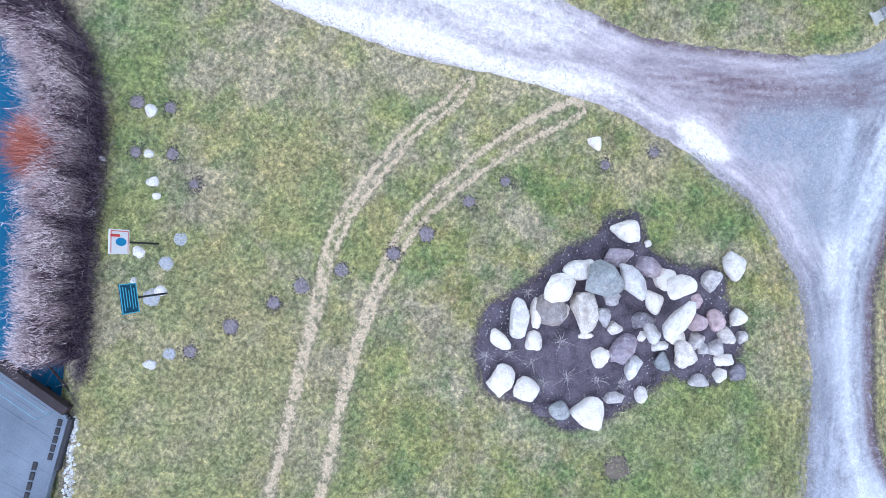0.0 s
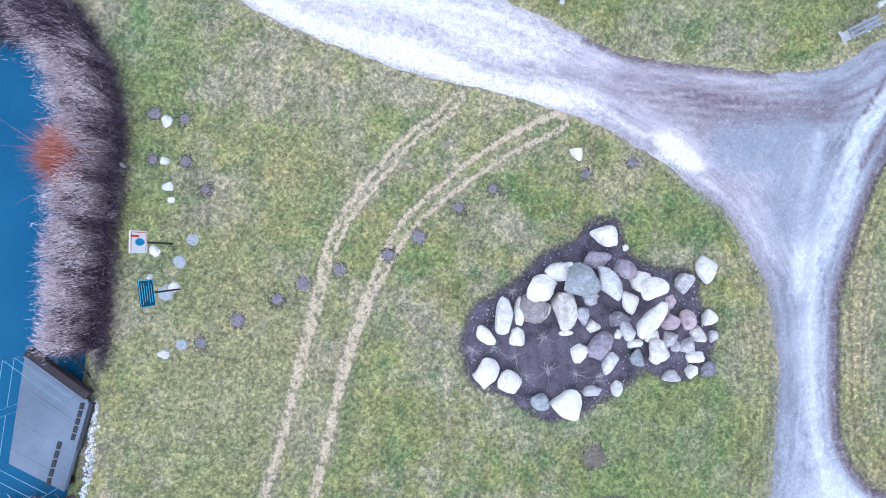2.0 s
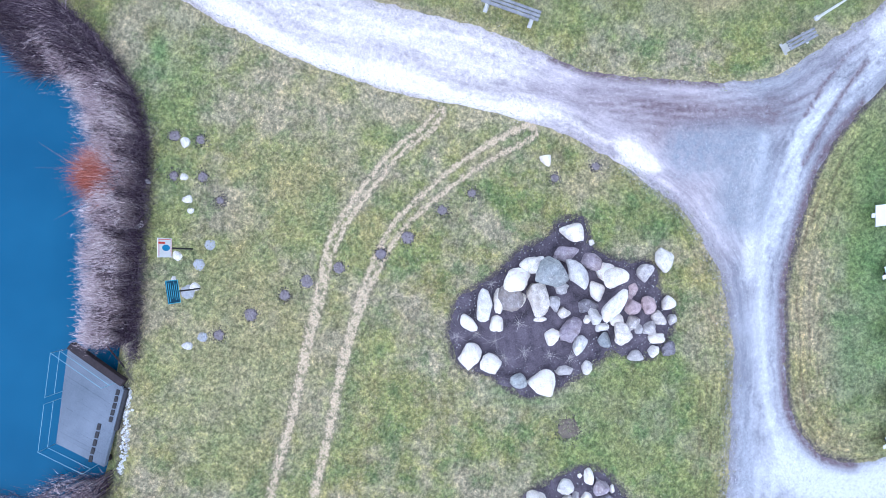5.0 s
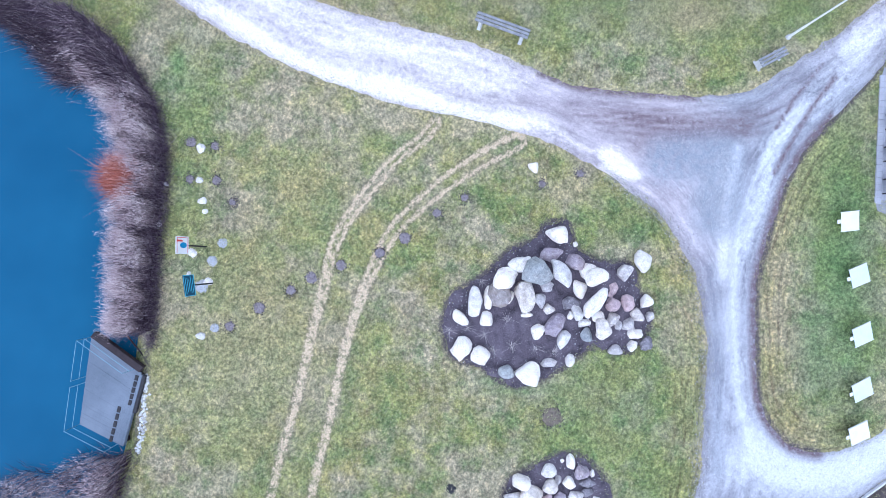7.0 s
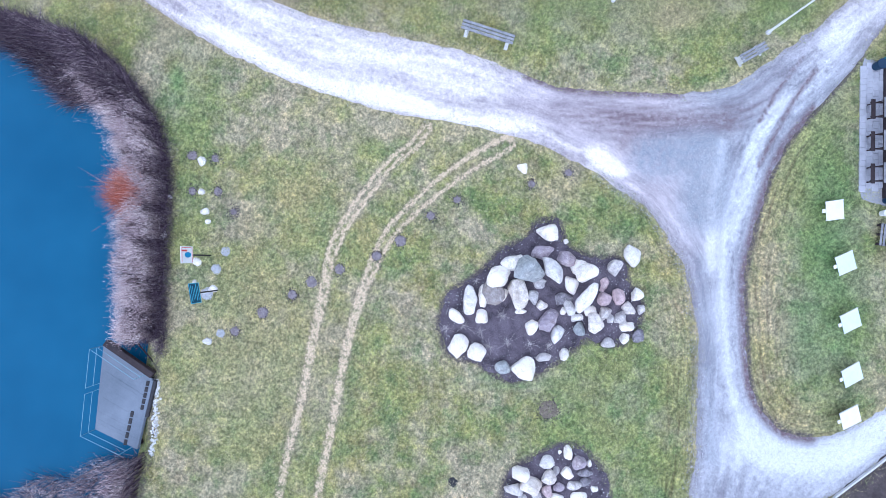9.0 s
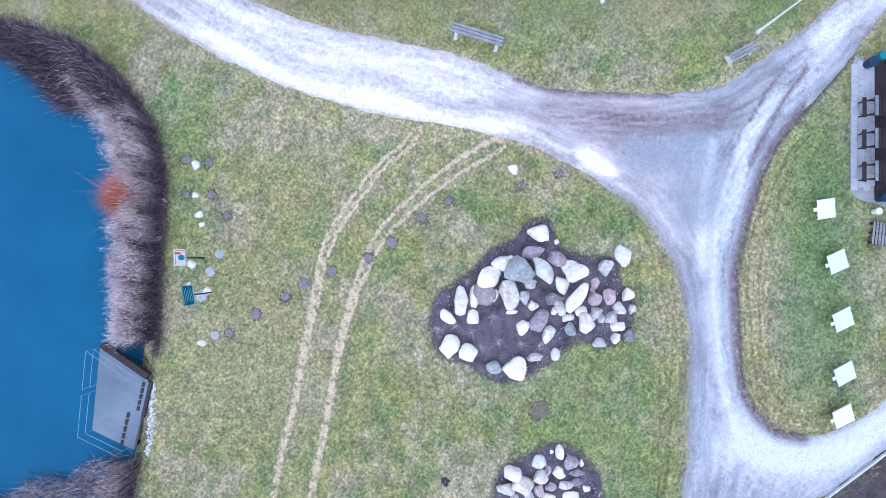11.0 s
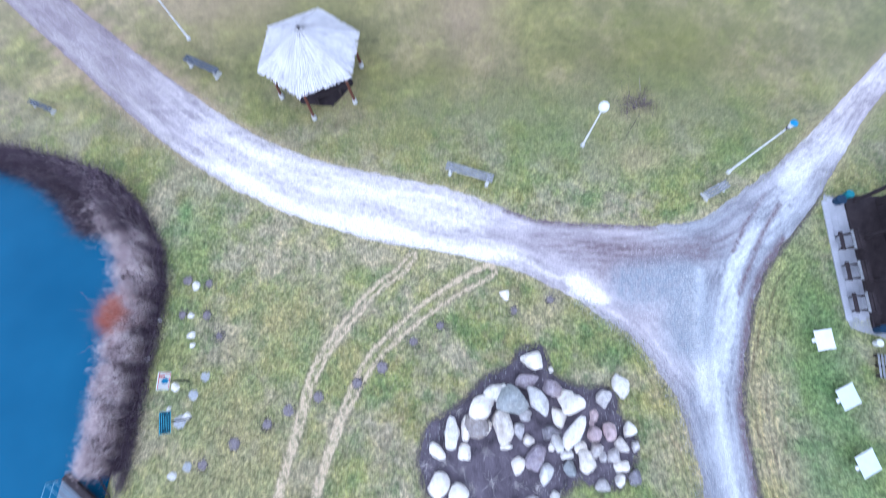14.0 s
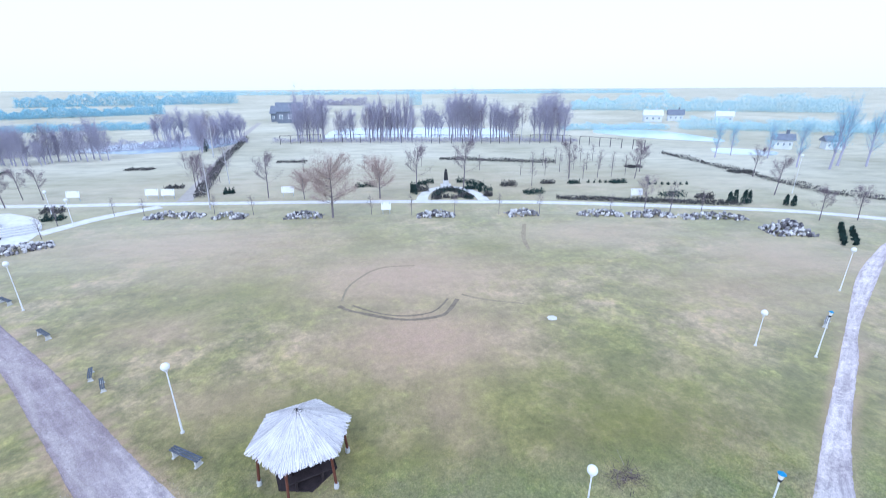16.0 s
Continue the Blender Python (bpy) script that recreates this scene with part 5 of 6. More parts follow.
tagged(new("dead_branch", triangles("dead_branch", stalks(fallen_twigs, 170, 0.16, (0, 0), 0.009, 350, 1.4, 1.2), REED_DARK)), "dark dead twigs lying in the grass", "branch")


def small_stones(name, place, n, size, material, seed, label):
    """Many little eight-sided stones in one mesh."""
    r = np.random.RandomState(seed)
    c = place(r, n)
    n = len(c)
    s = size * r.uniform(0.5, 1.4, n)[:, None]
    ax = np.array([(1, 0, 0), (0, 1, 0), (-1, 0, 0), (0, -1, 0), (0, 0, 0.8)], float)
    a = r.uniform(0, 6.28, n)
    co, si = np.cos(a), np.sin(a)
    p = []
    for k in range(5):
        q = ax[k] * r.uniform(0.7, 1.2, (n, 1))
        p.append(c + s * np.c_[q[:, 0] * co - q[:, 1] * si, q[:, 0] * si + q[:, 1] * co, q[:, 2]])
    v = np.stack(p, 1).reshape(-1, 3)
    f = (np.arange(n)[:, None, None] * 5 + np.array([(0, 1, 4), (1, 2, 4), (2, 3, 4), (3, 0, 4)])[None]).reshape(-1, 3)
    return tagged(new(name, raw(name, v.tolist(), f.tolist(), material)), label, "stones", kind="stuff")


PEBBLE = island_mottled("pale_pebbles", [(0, (0.22, 0.22, 0.24)), (0.6, (0.42, 0.42, 0.43)), (1, (0.7, 0.7, 0.7))], 0.85)


def bed_pebbles(r, n):
    x, y = r.uniform(1.2, 7.6, n), r.uniform(-9.0, 1.0, n)
    ok = inside(BED_1, x, y) | inside(BED_2, x, y)
    return np.c_[x, y, np.full(n, 0.085)][ok]


def road_pebbles(r, n):
    x, y = r.uniform(-9.5, 16, n), r.uniform(-9, 10.5, n)
    ok = inside(ROAD, x, y)
    x, y = x[ok], y[ok]
    d = away(np.vstack([ROAD, ROAD[:1]])[::3], x, y)
    near = r.uniform(0, 1, len(x)) < 0.02 + 0.95 * np.exp(-(d / 0.25) ** 2) + 0.35 * np.exp(-(away([(8.3, 2.9), (9.3, 1.6), (9.5, -3), (9.2, -6.5)], x, y) / 0.7) ** 2)
    return np.c_[x, y, np.full(len(x), 0.006)][near]


def verge_pebbles(r, n):
    k = r.randint(0, len(ROAD), n)
    p = ROAD[k] + r.normal(0, 0.14, (n, 2)) + r.normal(0, 0.12, (n, 1)) * np.array((0.4, -0.9))
    keep = (p[:, 1] < 11) & (p[:, 0] > -11) & (p[:, 0] < 10.2) & (p[:, 1] > -9)
    return np.c_[p, np.full(n, 0.012)][keep]


def lane_edge_pebbles(r, n):
    line = smooth_line(ROAD_WEST[3:14], 0.1)
    p = line[r.randint(0, len(line), n)] + np.c_[r.normal(0.02, 0.15, n), r.normal(0, 0.1, n)]
    return np.c_[p, np.full(n, 0.012)]


def shore_pebbles(r, n):
    y = r.uniform(-5.8, -3.5, n)
    x = shore(y) + r.normal(0.07, 0.05, n)
    return np.c_[x, y, np.zeros(n)]


def soil_crumbs(r, n):
    spots = [(-6.53, 3.49), (-5.81, 3.38), (-6.55, 2.37), (-5.75, 2.33), (-5.27, 1.66), (-5.32, -2.07), (-4.45, -1.52), (-3.51, -1.0), (-2.89, -0.63), (-2.0, -0.26), (-0.83, 0.11), (-0.07, 0.56), (0.91, 1.31), (5.3, 2.5), (4.12, 2.19), (1.75, 1.78), (4.35, -4.88), (4.35, -4.88)]
    k = r.randint(0, len(spots), n)
    p = np.array(spots)[k] + r.normal(0, 0.11, (n, 2)) * np.where(k > 15, 1.9, 1.0)[:, None]
    return np.c_[p, np.full(n, 0.015)]


small_stones("soil_crumbs", soil_crumbs, 3600, 0.016, island_mottled("soil_crumb", [(0, (0.04, 0.033, 0.04)), (1, (0.22, 0.19, 0.2))], 0.95), 44, "dark soil crumbs round the molehills")
small_stones("bed_pebbles", bed_pebbles, 4200, 0.017, PEBBLE, 41, "small pale stones scattered in the mulch")
small_stones("verge_gravel", verge_pebbles, 17000, 0.0105, island_mottled("verge_gravel", [(0, (0.22, 0.19, 0.18)), (0.6, (0.48, 0.44, 0.41)), (1, (0.85, 0.82, 0.78))], 0.9), 46, "pale gravel spilt into the grass along the road")
small_stones("road_gravel", road_pebbles, 60000, 0.012, PEBBLE, 42, "loose pale gravel stones on the road")
def fork_gravel(r, n):
    p = np.c_[r.normal(9.0, 0.75, n), r.normal(1.6, 1.1, n)]
    q = np.c_[r.normal(9.75, 0.2, n), r.uniform(-3, 3.2, n)]
    p = np.where((r.uniform(0, 1, n) < 0.6)[:, None], p, q)
    return np.c_[p, np.full(n, 0.008)][inside(ROAD, p[:, 0], p[:, 1])]


small_stones("fork_gravel", fork_gravel, 8000, 0.0105, island_mottled("white_gravel", [(0, (0.5, 0.5, 0.52)), (1, (0.92, 0.92, 0.92))], 0.85), 45, "loose white gravel between the wheel ruts")
small_stones("lane_gravel", lane_edge_pebbles, 5000, 0.0125, island_mottled("lilac_gravel", [(0, (0.20, 0.18, 0.20)), (0.55, (0.46, 0.44, 0.48)), (1, (0.88, 0.88, 0.90))], 0.9), 47, "grey and white gravel strewn along the edge of the lane")
small_stones("shore_stones", shore_pebbles, 190, 0.042, island_mottled("white_rubble", [(0, (0.45, 0.45, 0.46)), (0.5, (0.8, 0.8, 0.79)), (1, (0.95, 0.95, 0.94))], 0.85), 43, "pale rubble stones along the shore by the jetty")

# ---- terrace and kiosk beyond the road ----
PAVER = mottled("grey_paver", (0.40, 0.405, 0.45), (0.56, 0.565, 0.615), 3.0, 0.85, 0.01, per_object=0.10)
GREY_SLAB = mottled("grey_bedding", (0.28, 0.285, 0.31), (0.42, 0.425, 0.45), 3.0, 0.9, 0.01)
TEAL = mottled("teal_paint", (0.02, 0.16, 0.20), (0.04, 0.26, 0.31), 4.0, 0.5, 0)
terrace = tagged(sheet("terrace", smooth_line([(14.42, 1.5), (14.5, 2.6), (14.75, 5.5), (14.95, 5.75), (15.4, 5.6), (17.5, 5.0), (17.0, 1.0), (14.8, 1.2), (14.42, 1.5)], 0.3)[:-1], 0.02, GREY_SLAB, 0.5, 0.01), "grey paved terrace beside the kiosk", "terrace", kind="structure")
paver = None
for iy in range(20):
    for ix in range(4):
        y = 1.65 + 0.2 * iy + (0.1 if ix % 2 else 0.0)
        x = 14.48 + 0.075 * (y - 1.5) + 0.2 * ix
        if paver is None:
            paver = mesh_of(box(bmesh.new(), (0.195, 0.195, 0.05), (0, 0, 0), (0, 0, 0), 0.008), "paver", PAVER)
        ob = new("paver", paver)
        ob.matrix_basis = pose(x, y, 0.025 + rng.uniform(-0.003, 0.003), 0, 0, -4)
        ob.parent = terrace


def make_picnic():
    t = thing("picnic_table", 0, 0, 0, 0, "dark timber picnic table with attached benches", "picnic table", "picnic tables on the terrace")
    for i, y in enumerate((-0.18, 0.0, 0.18)):
        part("table_slat", box(bmesh.new(), (1.0, 0.15, 0.04), (0, y, 0.70)), WOOD if i == 2 else DARK_WOOD, t)
    for y in (-0.52, 0.52):
        part("bench_slat", box(bmesh.new(), (1.0, 0.2, 0.04), (0, y, 0.42)), DARK_WOOD, t)
    for x in (-0.36, 0.36):
        frame_part = part("side_frame", box(bmesh.new(), (0.06, 1.2, 0.07), (x, 0, 0.36)), DARK_WOOD, t)
        for y in (-1, 1):
            part("leg", rod(bmesh.new(), (x, 0.42 * y, 0), (x, 0.2 * y, 0.68), 0.035), DARK_WOOD, frame_part)
    return t


picnic = make_picnic()
picnic.matrix_basis = pose(15.05, 4.05, 0.05, 0, 0, 86) @ Matrix.Scale(0.62, 4)
for x, y in ((14.97, 3.05), (14.9, 2.05)):
    copy_thing(picnic, pose(x, y, 0.05, 0, 0, 86))


def build_kiosk():
    t = thing("kiosk", 15.45, 3.5, 0, -4, "dark timber kiosk with white and blue roof edge", "kiosk")
    part("floor", box(bmesh.new(), (3.6, 4.4, 0.1), (1.6, 0, 0.07)), DARK_WOOD, t, "dark floor slab under the roof")
    wall = part("wall", box(bmesh.new(), (2.6, 4.2, 1.9), (2.1, 0, 1.07)), DARK_WOOD, t, "dark plank wall")
    for i in range(16):
        part("board", box(bmesh.new(), (0.03, 0.22, 1.86), (0.79, -1.95 + 0.26 * i, 1.06), (0, 0, 0), 0.006), DARK_WOOD, wall)
    for y in (-2.0, -0.7, 0.7, 2.0):
        part("post", box(bmesh.new(), (0.1, 0.1, 1.9), (0.1, y, 1.05)), DARK_WOOD, t)
    roof = part("roof", box(bmesh.new(), (3.6, 4.9, 0.08), (2.0, 0, 2.12), (0, 6, 0)), DARK_WOOD, t)
    for i in range(12):
        part("roof_panel", box(bmesh.new(), (3.2, 0.37, 0.03), (2.3, -2.1 + 0.39 * i, 2.19), (0, 6, 0), 0.006), BLUE_PAINT if i % 4 == 3 else WHITE_PAINT, roof)
    return t


build_kiosk()
for x, y, w, h, m, lab in ((15.15, 5.5, 0.3, 0.24, NAVY_PAINT, "dark blue bin on the terrace corner"), (15.5, 5.7, 0.25, 0.22, TEAL, "teal plastic tub on the terrace corner"), (15.2, 1.25, 0.24, 0.25, NAVY_PAINT, "dark blue plastic tub at the terrace edge"), (15.05, 0.85, 0.2, 0.16, WHITE_PAINT, "white bucket at the terrace edge")):
    t = thing("tub", x, y, 0.02, 15, lab, "tub", "tubs by the kiosk")
    part("body", rod(bmesh.new(), (0, 0, 0), (0, 0, h), w * 0.42, w * 0.5, 14), m, t)
    part("rim", rod(bmesh.new(), (0, 0, h), (0, 0, h + 0.03), w * 0.54, w * 0.54, 14), m, t)
t = thing("pallet", 15.15, 0.15, 0.0, 80, "weathered slatted pallet leaning low on the grass", "pallet")
for i in range(6):
    part("slat", box(bmesh.new(), (0.7, 0.07, 0.02), (0, -0.25 + 0.1 * i, 0.13)), WOOD, t)
for x in (-0.3, 0, 0.3):
    part("bearer", box(bmesh.new(), (0.07, 0.6, 0.12), (x, 0, 0.06)), DARK_WOOD, t)
# dark planted slope beyond the lower road
tagged(sheet("slope_bed", smooth_line([(12.44, -8.36), (13.24, -7.71), (14.14, -7.06), (14.84, -6.51), (16.14, -5.66), (19.34, -3.36), (21.84, -5.76), (17.84, -11.76), (12.04, -12.76), (11.84, -9.36), (12.44, -8.36)], 0.25)[:-1], 0.008, SOIL, 0.4, 0.04, None, 0.05), "dark bare soil bed beyond the road", "planting bed", kind="structure")
t = thing("kerb", 0, 0, 0, 0, "thin pale concrete kerb between road and soil bed", "kerb")
kerb_line = smooth_line([(12.0, -8.55), (13.2, -7.72), (14.1, -7.12), (14.85, -6.6), (16.05, -5.74), (18.0, -4.2)], 0.8)
for p, q in zip(kerb_line[:-1], kerb_line[1:]):
    mid, run = (p + q) / 2, q - p
    part("kerb_stone", box(bmesh.new(), (float(np.hypot(*run)) - 0.012, 0.05, 0.10), (*mid, 0.03), (0, 0, math.degrees(math.atan2(run[1], run[0]))), 0.008), CONCRETE, t)

# ---- the far side of the park ----
NEAR = set(bpy.data.objects)
PATHWAY = mottled("pale_path", (0.55, 0.55, 0.55), (0.78, 0.78, 0.78), 1.5, 0.9, 0.01)
# pale base colour carries the reflected white sky, besides the gloss
FAR_WATER = mottled("sky_pale_water", (0.45, 0.58, 0.66), (0.62, 0.74, 0.80), 0.05, 0.08, 0)
HEDGE = island_mottled("hedge_leaves", [(0, (0.05, 0.05, 0.055)), (0.6, (0.10, 0.10, 0.10)), (1, (0.18, 0.17, 0.17))], 0.9, 0.6)
CONIFER = island_mottled("conifer_needles", [(0, (0.018, 0.04, 0.04)), (1, (0.05, 0.09, 0.08))], 0.9, 1.0)
BARK = mottled("grey_bark", (0.15, 0.13, 0.14), (0.28, 0.25, 0.26), 6.0, 0.95, 0.02)
BIRCH = mottled("birch_bark", (0.35, 0.34, 0.35), (0.75, 0.74, 0.75), 3.0, 0.9, 0.01)
# aerial haze is mixed into this base colour
HAZE_PALE = island_mottled("pale_haze_tinted_wood", [(0, (0.50, 0.68, 0.73)), (1, (0.58, 0.76, 0.80))], 0.95, 0.02, (0.8, 0.88, 0.92), 0.5)
LANE = mottled("worn_lane", (0.34, 0.31, 0.28), (0.50, 0.47, 0.44), 1.5, 0.95, 0.01)
PERGOLA = mottled("grey_brown_timber", (0.10, 0.09, 0.10), (0.17, 0.155, 0.165), 4.0, 0.9, 0)
TWIG = island_mottled("bare_twigs", [(0, (0.15, 0.12, 0.15)), (1, (0.34, 0.28, 0.33))], 0.95, 0.3)
WILLOW = island_mottled("willow_twigs", [(0, (0.36, 0.27, 0.24)), (1, (0.58, 0.47, 0.43))], 0.95, 0.3)
# twigs and woods far off: bluish haze painted into their base colours
HAZY = island_mottled("haze_tinted_twigs", [(0, (0.36, 0.345, 0.44)), (1, (0.50, 0.485, 0.58))], 0.95, 0.1, (0.75, 0.75, 0.8), 0.5)
HAZE_BLUE = island_mottled("haze_tinted_wood", [(0, (0.31, 0.53, 0.64)), (1, (0.37, 0.60, 0.70))], 0.95, 0.02, (0.8, 0.86, 0.9), 0.5)


def ribbon(name, points, width, z, material, label, category, kind="structure", cell=1.2, jitter=0.06):
    line = smooth_line(points, 0.8)
    d = np.gradient(line, axis=0)
    d /= np.linalg.norm(d, axis=1)[:, None]
    n = np.c_[-d[:, 1], d[:, 0]] * width / 2
    return tagged(sheet(name, np.vstack([line + n, (line - n)[::-1]]), z, material, cell, jitter), label, category, kind=kind)


FAR_PATH = [(-75, 50.5), (-50, 49.5), (-37.5, 48.9), (-28.7, 48.7), (-19, 48.2), (-6.6, 47.6), (5.2, 46.6), (18.8, 44.7), (33, 41.3), (41.8, 38.8), (48, 35.5), (58, 30)]
ribbon("footpath", FAR_PATH, 1.3, 0.01, PATHWAY, "pale footpath across the park", "footpath")
ribbon("footpath", [(-31.5, 38.2), (-29.2, 43.3), (-25.5, 47.3)], 1.6, 0.016, PATHWAY, "pale footpath joining the fountain plaza", "footpath")
ribbon("footpath", [(-24, 49.5), (-31, 78), (-41, 118), (-52, 170)], 1.7, 0.008, LANE, "worn straight lane to the farm", "lane")
WORN_DARK = mottled("bruised_turf", (0.13, 0.105, 0.08), (0.30, 0.25, 0.18), 3.0, 0.95, 0.02, fine=9.0)
WORN_FAINT = mottled("worn_turf", (0.22, 0.185, 0.12), (0.40, 0.34, 0.24), 3.0, 0.95, 0.02, fine=9.0)
for pts, w in (((-2.7, 22.0), (-1.9, 21.3), (-1.0, 20.9), (0.2, 20.3), (1.3, 20.0), (2.5, 20.05), (3.5, 20.4), (4.0, 21.2), (4.5, 22.3)), 0.26), (((-1.9, 22.0), (0, 20.75), (1.5, 20.45), (2.8, 20.7), (3.5, 21.6), (3.9, 22.4)), 0.14), (((-2.6, 22.6), (-2.3, 25.0), (-0.6, 27.6), (2.0, 27.9)), 0.16), (((11.2, 30.5), (11.5, 33.2), (12.6, 37.2)), 0.35), (((4.8, 22.9), (6.3, 22.0), (8.4, 21.3)), 0.16):
    ribbon("tyre_mark", pts, w, 0.007, WORN_DARK if w in (0.26, 0.14) else WORN_FAINT, "curved tyre mark worn into the lawn", "tyre mark", cell=0.3, jitter=0.05)


def stone_heap(x, y, length, depth, n, seed, turn=0.0, rise=0.6):
    """A rockery of field stones heaped on one another."""
    r = np.random.RandomState(seed)
    base = bmesh.new()
    for i in range(n):
        u, v = r.uniform(-1, 1), r.uniform(-1, 1)
        s = r.uniform(0.07, 0.21)
        z = rise * (1 - u * u) * (1 - v * v) * r.uniform(0.3, 1.0)
        m = pose(u * length / 2, v * depth / 2, z + 0.3 * s, *r.uniform(0, 360, 3)) @ Matrix.Diagonal((s * r.uniform(0.7, 1.2), s, s * r.uniform(0.6, 0.9), 1))
        k = bmesh.ops.create_icosphere(base, subdivisions=1, radius=1.0, matrix=m)
        for p in k["verts"]:
            p.co += Vector(r.uniform(-0.12, 0.12, 3)) * s
    return solid("rockery", base, ROCKERY, pose(x, y, 0, 0, 0, turn), "rockery heap of grey and white field stones", "rockery", "rockeries along the footpath", "stuff")


ROCKERY = island_mottled("rockery_stone", [(0, (0.06, 0.055, 0.07)), (0.35, (0.22, 0.21, 0.23)), (0.65, (0.50, 0.49, 0.50)), (1, (0.85, 0.84, 0.84))], 0.9, 1.5)
for i, (x, y, L, d, n) in enumerate(((-21.8, 42.9, 5.6, 1.6, 60), (-16.2, 42.2, 3.2, 1.6, 40), (-8.8, 41.7, 3.7, 1.6, 45), (4.4, 40.8, 3.8, 1.5, 45), (13.2, 40.4, 3.4, 1.6, 45), (21.0, 39.6, 4.4, 1.5, 50), (26.0, 38.7, 4.4, 1.5, 50),
                                    (31.6, 37.4, 6.2, 1.5, 60), (35.2, 32.6, 3.6, 2.6, 90), (-29.9, 33.6, 5.0, 1.6, 60))):
    stone_heap(x, y, L, d, int(3.2 * n), 500 + i, -8 if x > 15 else (40 if x < -25 else 0), 1.1 if i == 8 else 0.6)


def standing_board(x, y, w=1.5, turn=0.0):
    t = thing("notice_board", x, y, 0, turn, "white upright notice board beside the footpath", "notice board", "notice boards along the footpath")
    part("panel", box(bmesh.new(), (w, 0.05, 0.75), (0, -0.06, 0.85), (-15, 0, 0)), WHITE_PAINT, t)
    for sx in (-w / 2 + 0.15, w / 2 - 0.15):
        part("post", rod(bmesh.new(), (sx, 0, 0), (sx, 0, 1.2), 0.04), STEEL, t)


for x, y, w in ((-0.6, 42.0, 1.0), (-12.6, 50.9, 1.5), (-28.2, 51.1, 1.5), (-26.3, 50.9, 1.5), (-36.7, 50.8, 1.5), (27.9, 45.6, 1.4), (-44.5, 49.8, 1.2)):
    standing_board(x, y, w)

# ---- trees ----


def tree_meshes(seed, h, spread, bark, twig_n, lift=0.3, droop=0.0):
    """A bare tree: tapered trunk and limbs in one mesh, a crown of fine twigs in another."""
    r = random.Random(seed)
    bm = bmesh.new()
    lean = Vector((r.uniform(-0.05, 0.05), r.uniform(-0.05, 0.05), 1))
    rod(bm, (0, 0, 0), lean * h * 0.45, h * 0.014, h * 0.009, 7)
    rod(bm, lean * h * 0.45, lean * h * 0.88, h * 0.009, h * 0.002, 6)
    ends = []
    for i in range(26):
        s = lift + (0.82 - lift) * i / 26
        a = r.uniform(0, 6.28)
        out = Vector((math.cos(a), math.sin(a), r.uniform(0.3, 1.3) - droop)).normalized()
        length = h * spread * r.uniform(0.3, 0.55) * (0.75 + 0.6 * math.sin(math.pi * min(1, 0.25 + 0.75 * s)) - 0.55 * s)
        p = lean * h * s
        q = p + out * length * 0.6
        t2 = q + (out + Vector((r.gauss(0, 0.3), r.gauss(0, 0.3), 0.5 - 1.4 * droop))).normalized() * length * 0.55
        rod(bm, p, q, h * 0.0028, h * 0.0016, 4)
        rod(bm, q, t2, h * 0.0016, h * 0.0007, 4)
        ends += [(p, q), (q, t2), (q, t2), (q, t2)]
    ends.append((lean * h * 0.6, lean * h * 0.95))
    nr = np.random.RandomState(seed)
    pick = nr.randint(0, len(ends), twig_n)
    a = np.array([ends[i][0] for i in pick])
    b = np.array([ends[i][1] for i in pick])
    p = a + (b - a) * nr.uniform(0.1, 1.1, (twig_n, 1)) + nr.normal(0, 0.022 * h, (twig_n, 3))
    d = (b - a) / np.linalg.norm(b - a, axis=1)[:, None] * 0.35 + nr.normal(0, 0.6, (twig_n, 3)) + np.array((0, 0, 0.25 - 1.1 * droop))
    q = p + d * h * nr.uniform(0.03, 0.08, (twig_n, 1))
    side = nr.normal(0, 1, (twig_n, 3))
    side *= h * 0.0011 / np.linalg.norm(side, axis=1)[:, None]
    return bm, np.stack([p - side, p + side, q], 1)


def make_tree(name, seed, h, spread, bark, twigs, twig_n, label, droop=0.0):
    t = thing(name, 0, 0, 0, 0, label, "tree")
    bm, tris = tree_meshes(seed, h, spread, bark, twig_n, droop=droop)
    part("trunk", bm, bark, t)
    crown = new("crown", triangles("crown", tris, twigs))
    crown.parent = t
    return t


def plant(proto, places, seed, group):
    g = random.Random(seed)
    first = True
    for x, y, k in places:
        m = pose(x, y, 0, 0, 0, g.uniform(0, 360)) @ Matrix.Scale(k, 4)
        if first:
            proto.matrix_basis, first = m, False
            tagged(proto, group=group)
        else:
            ob = copy_thing(proto, pose(0, 0, 0))
            ob.matrix_basis = m


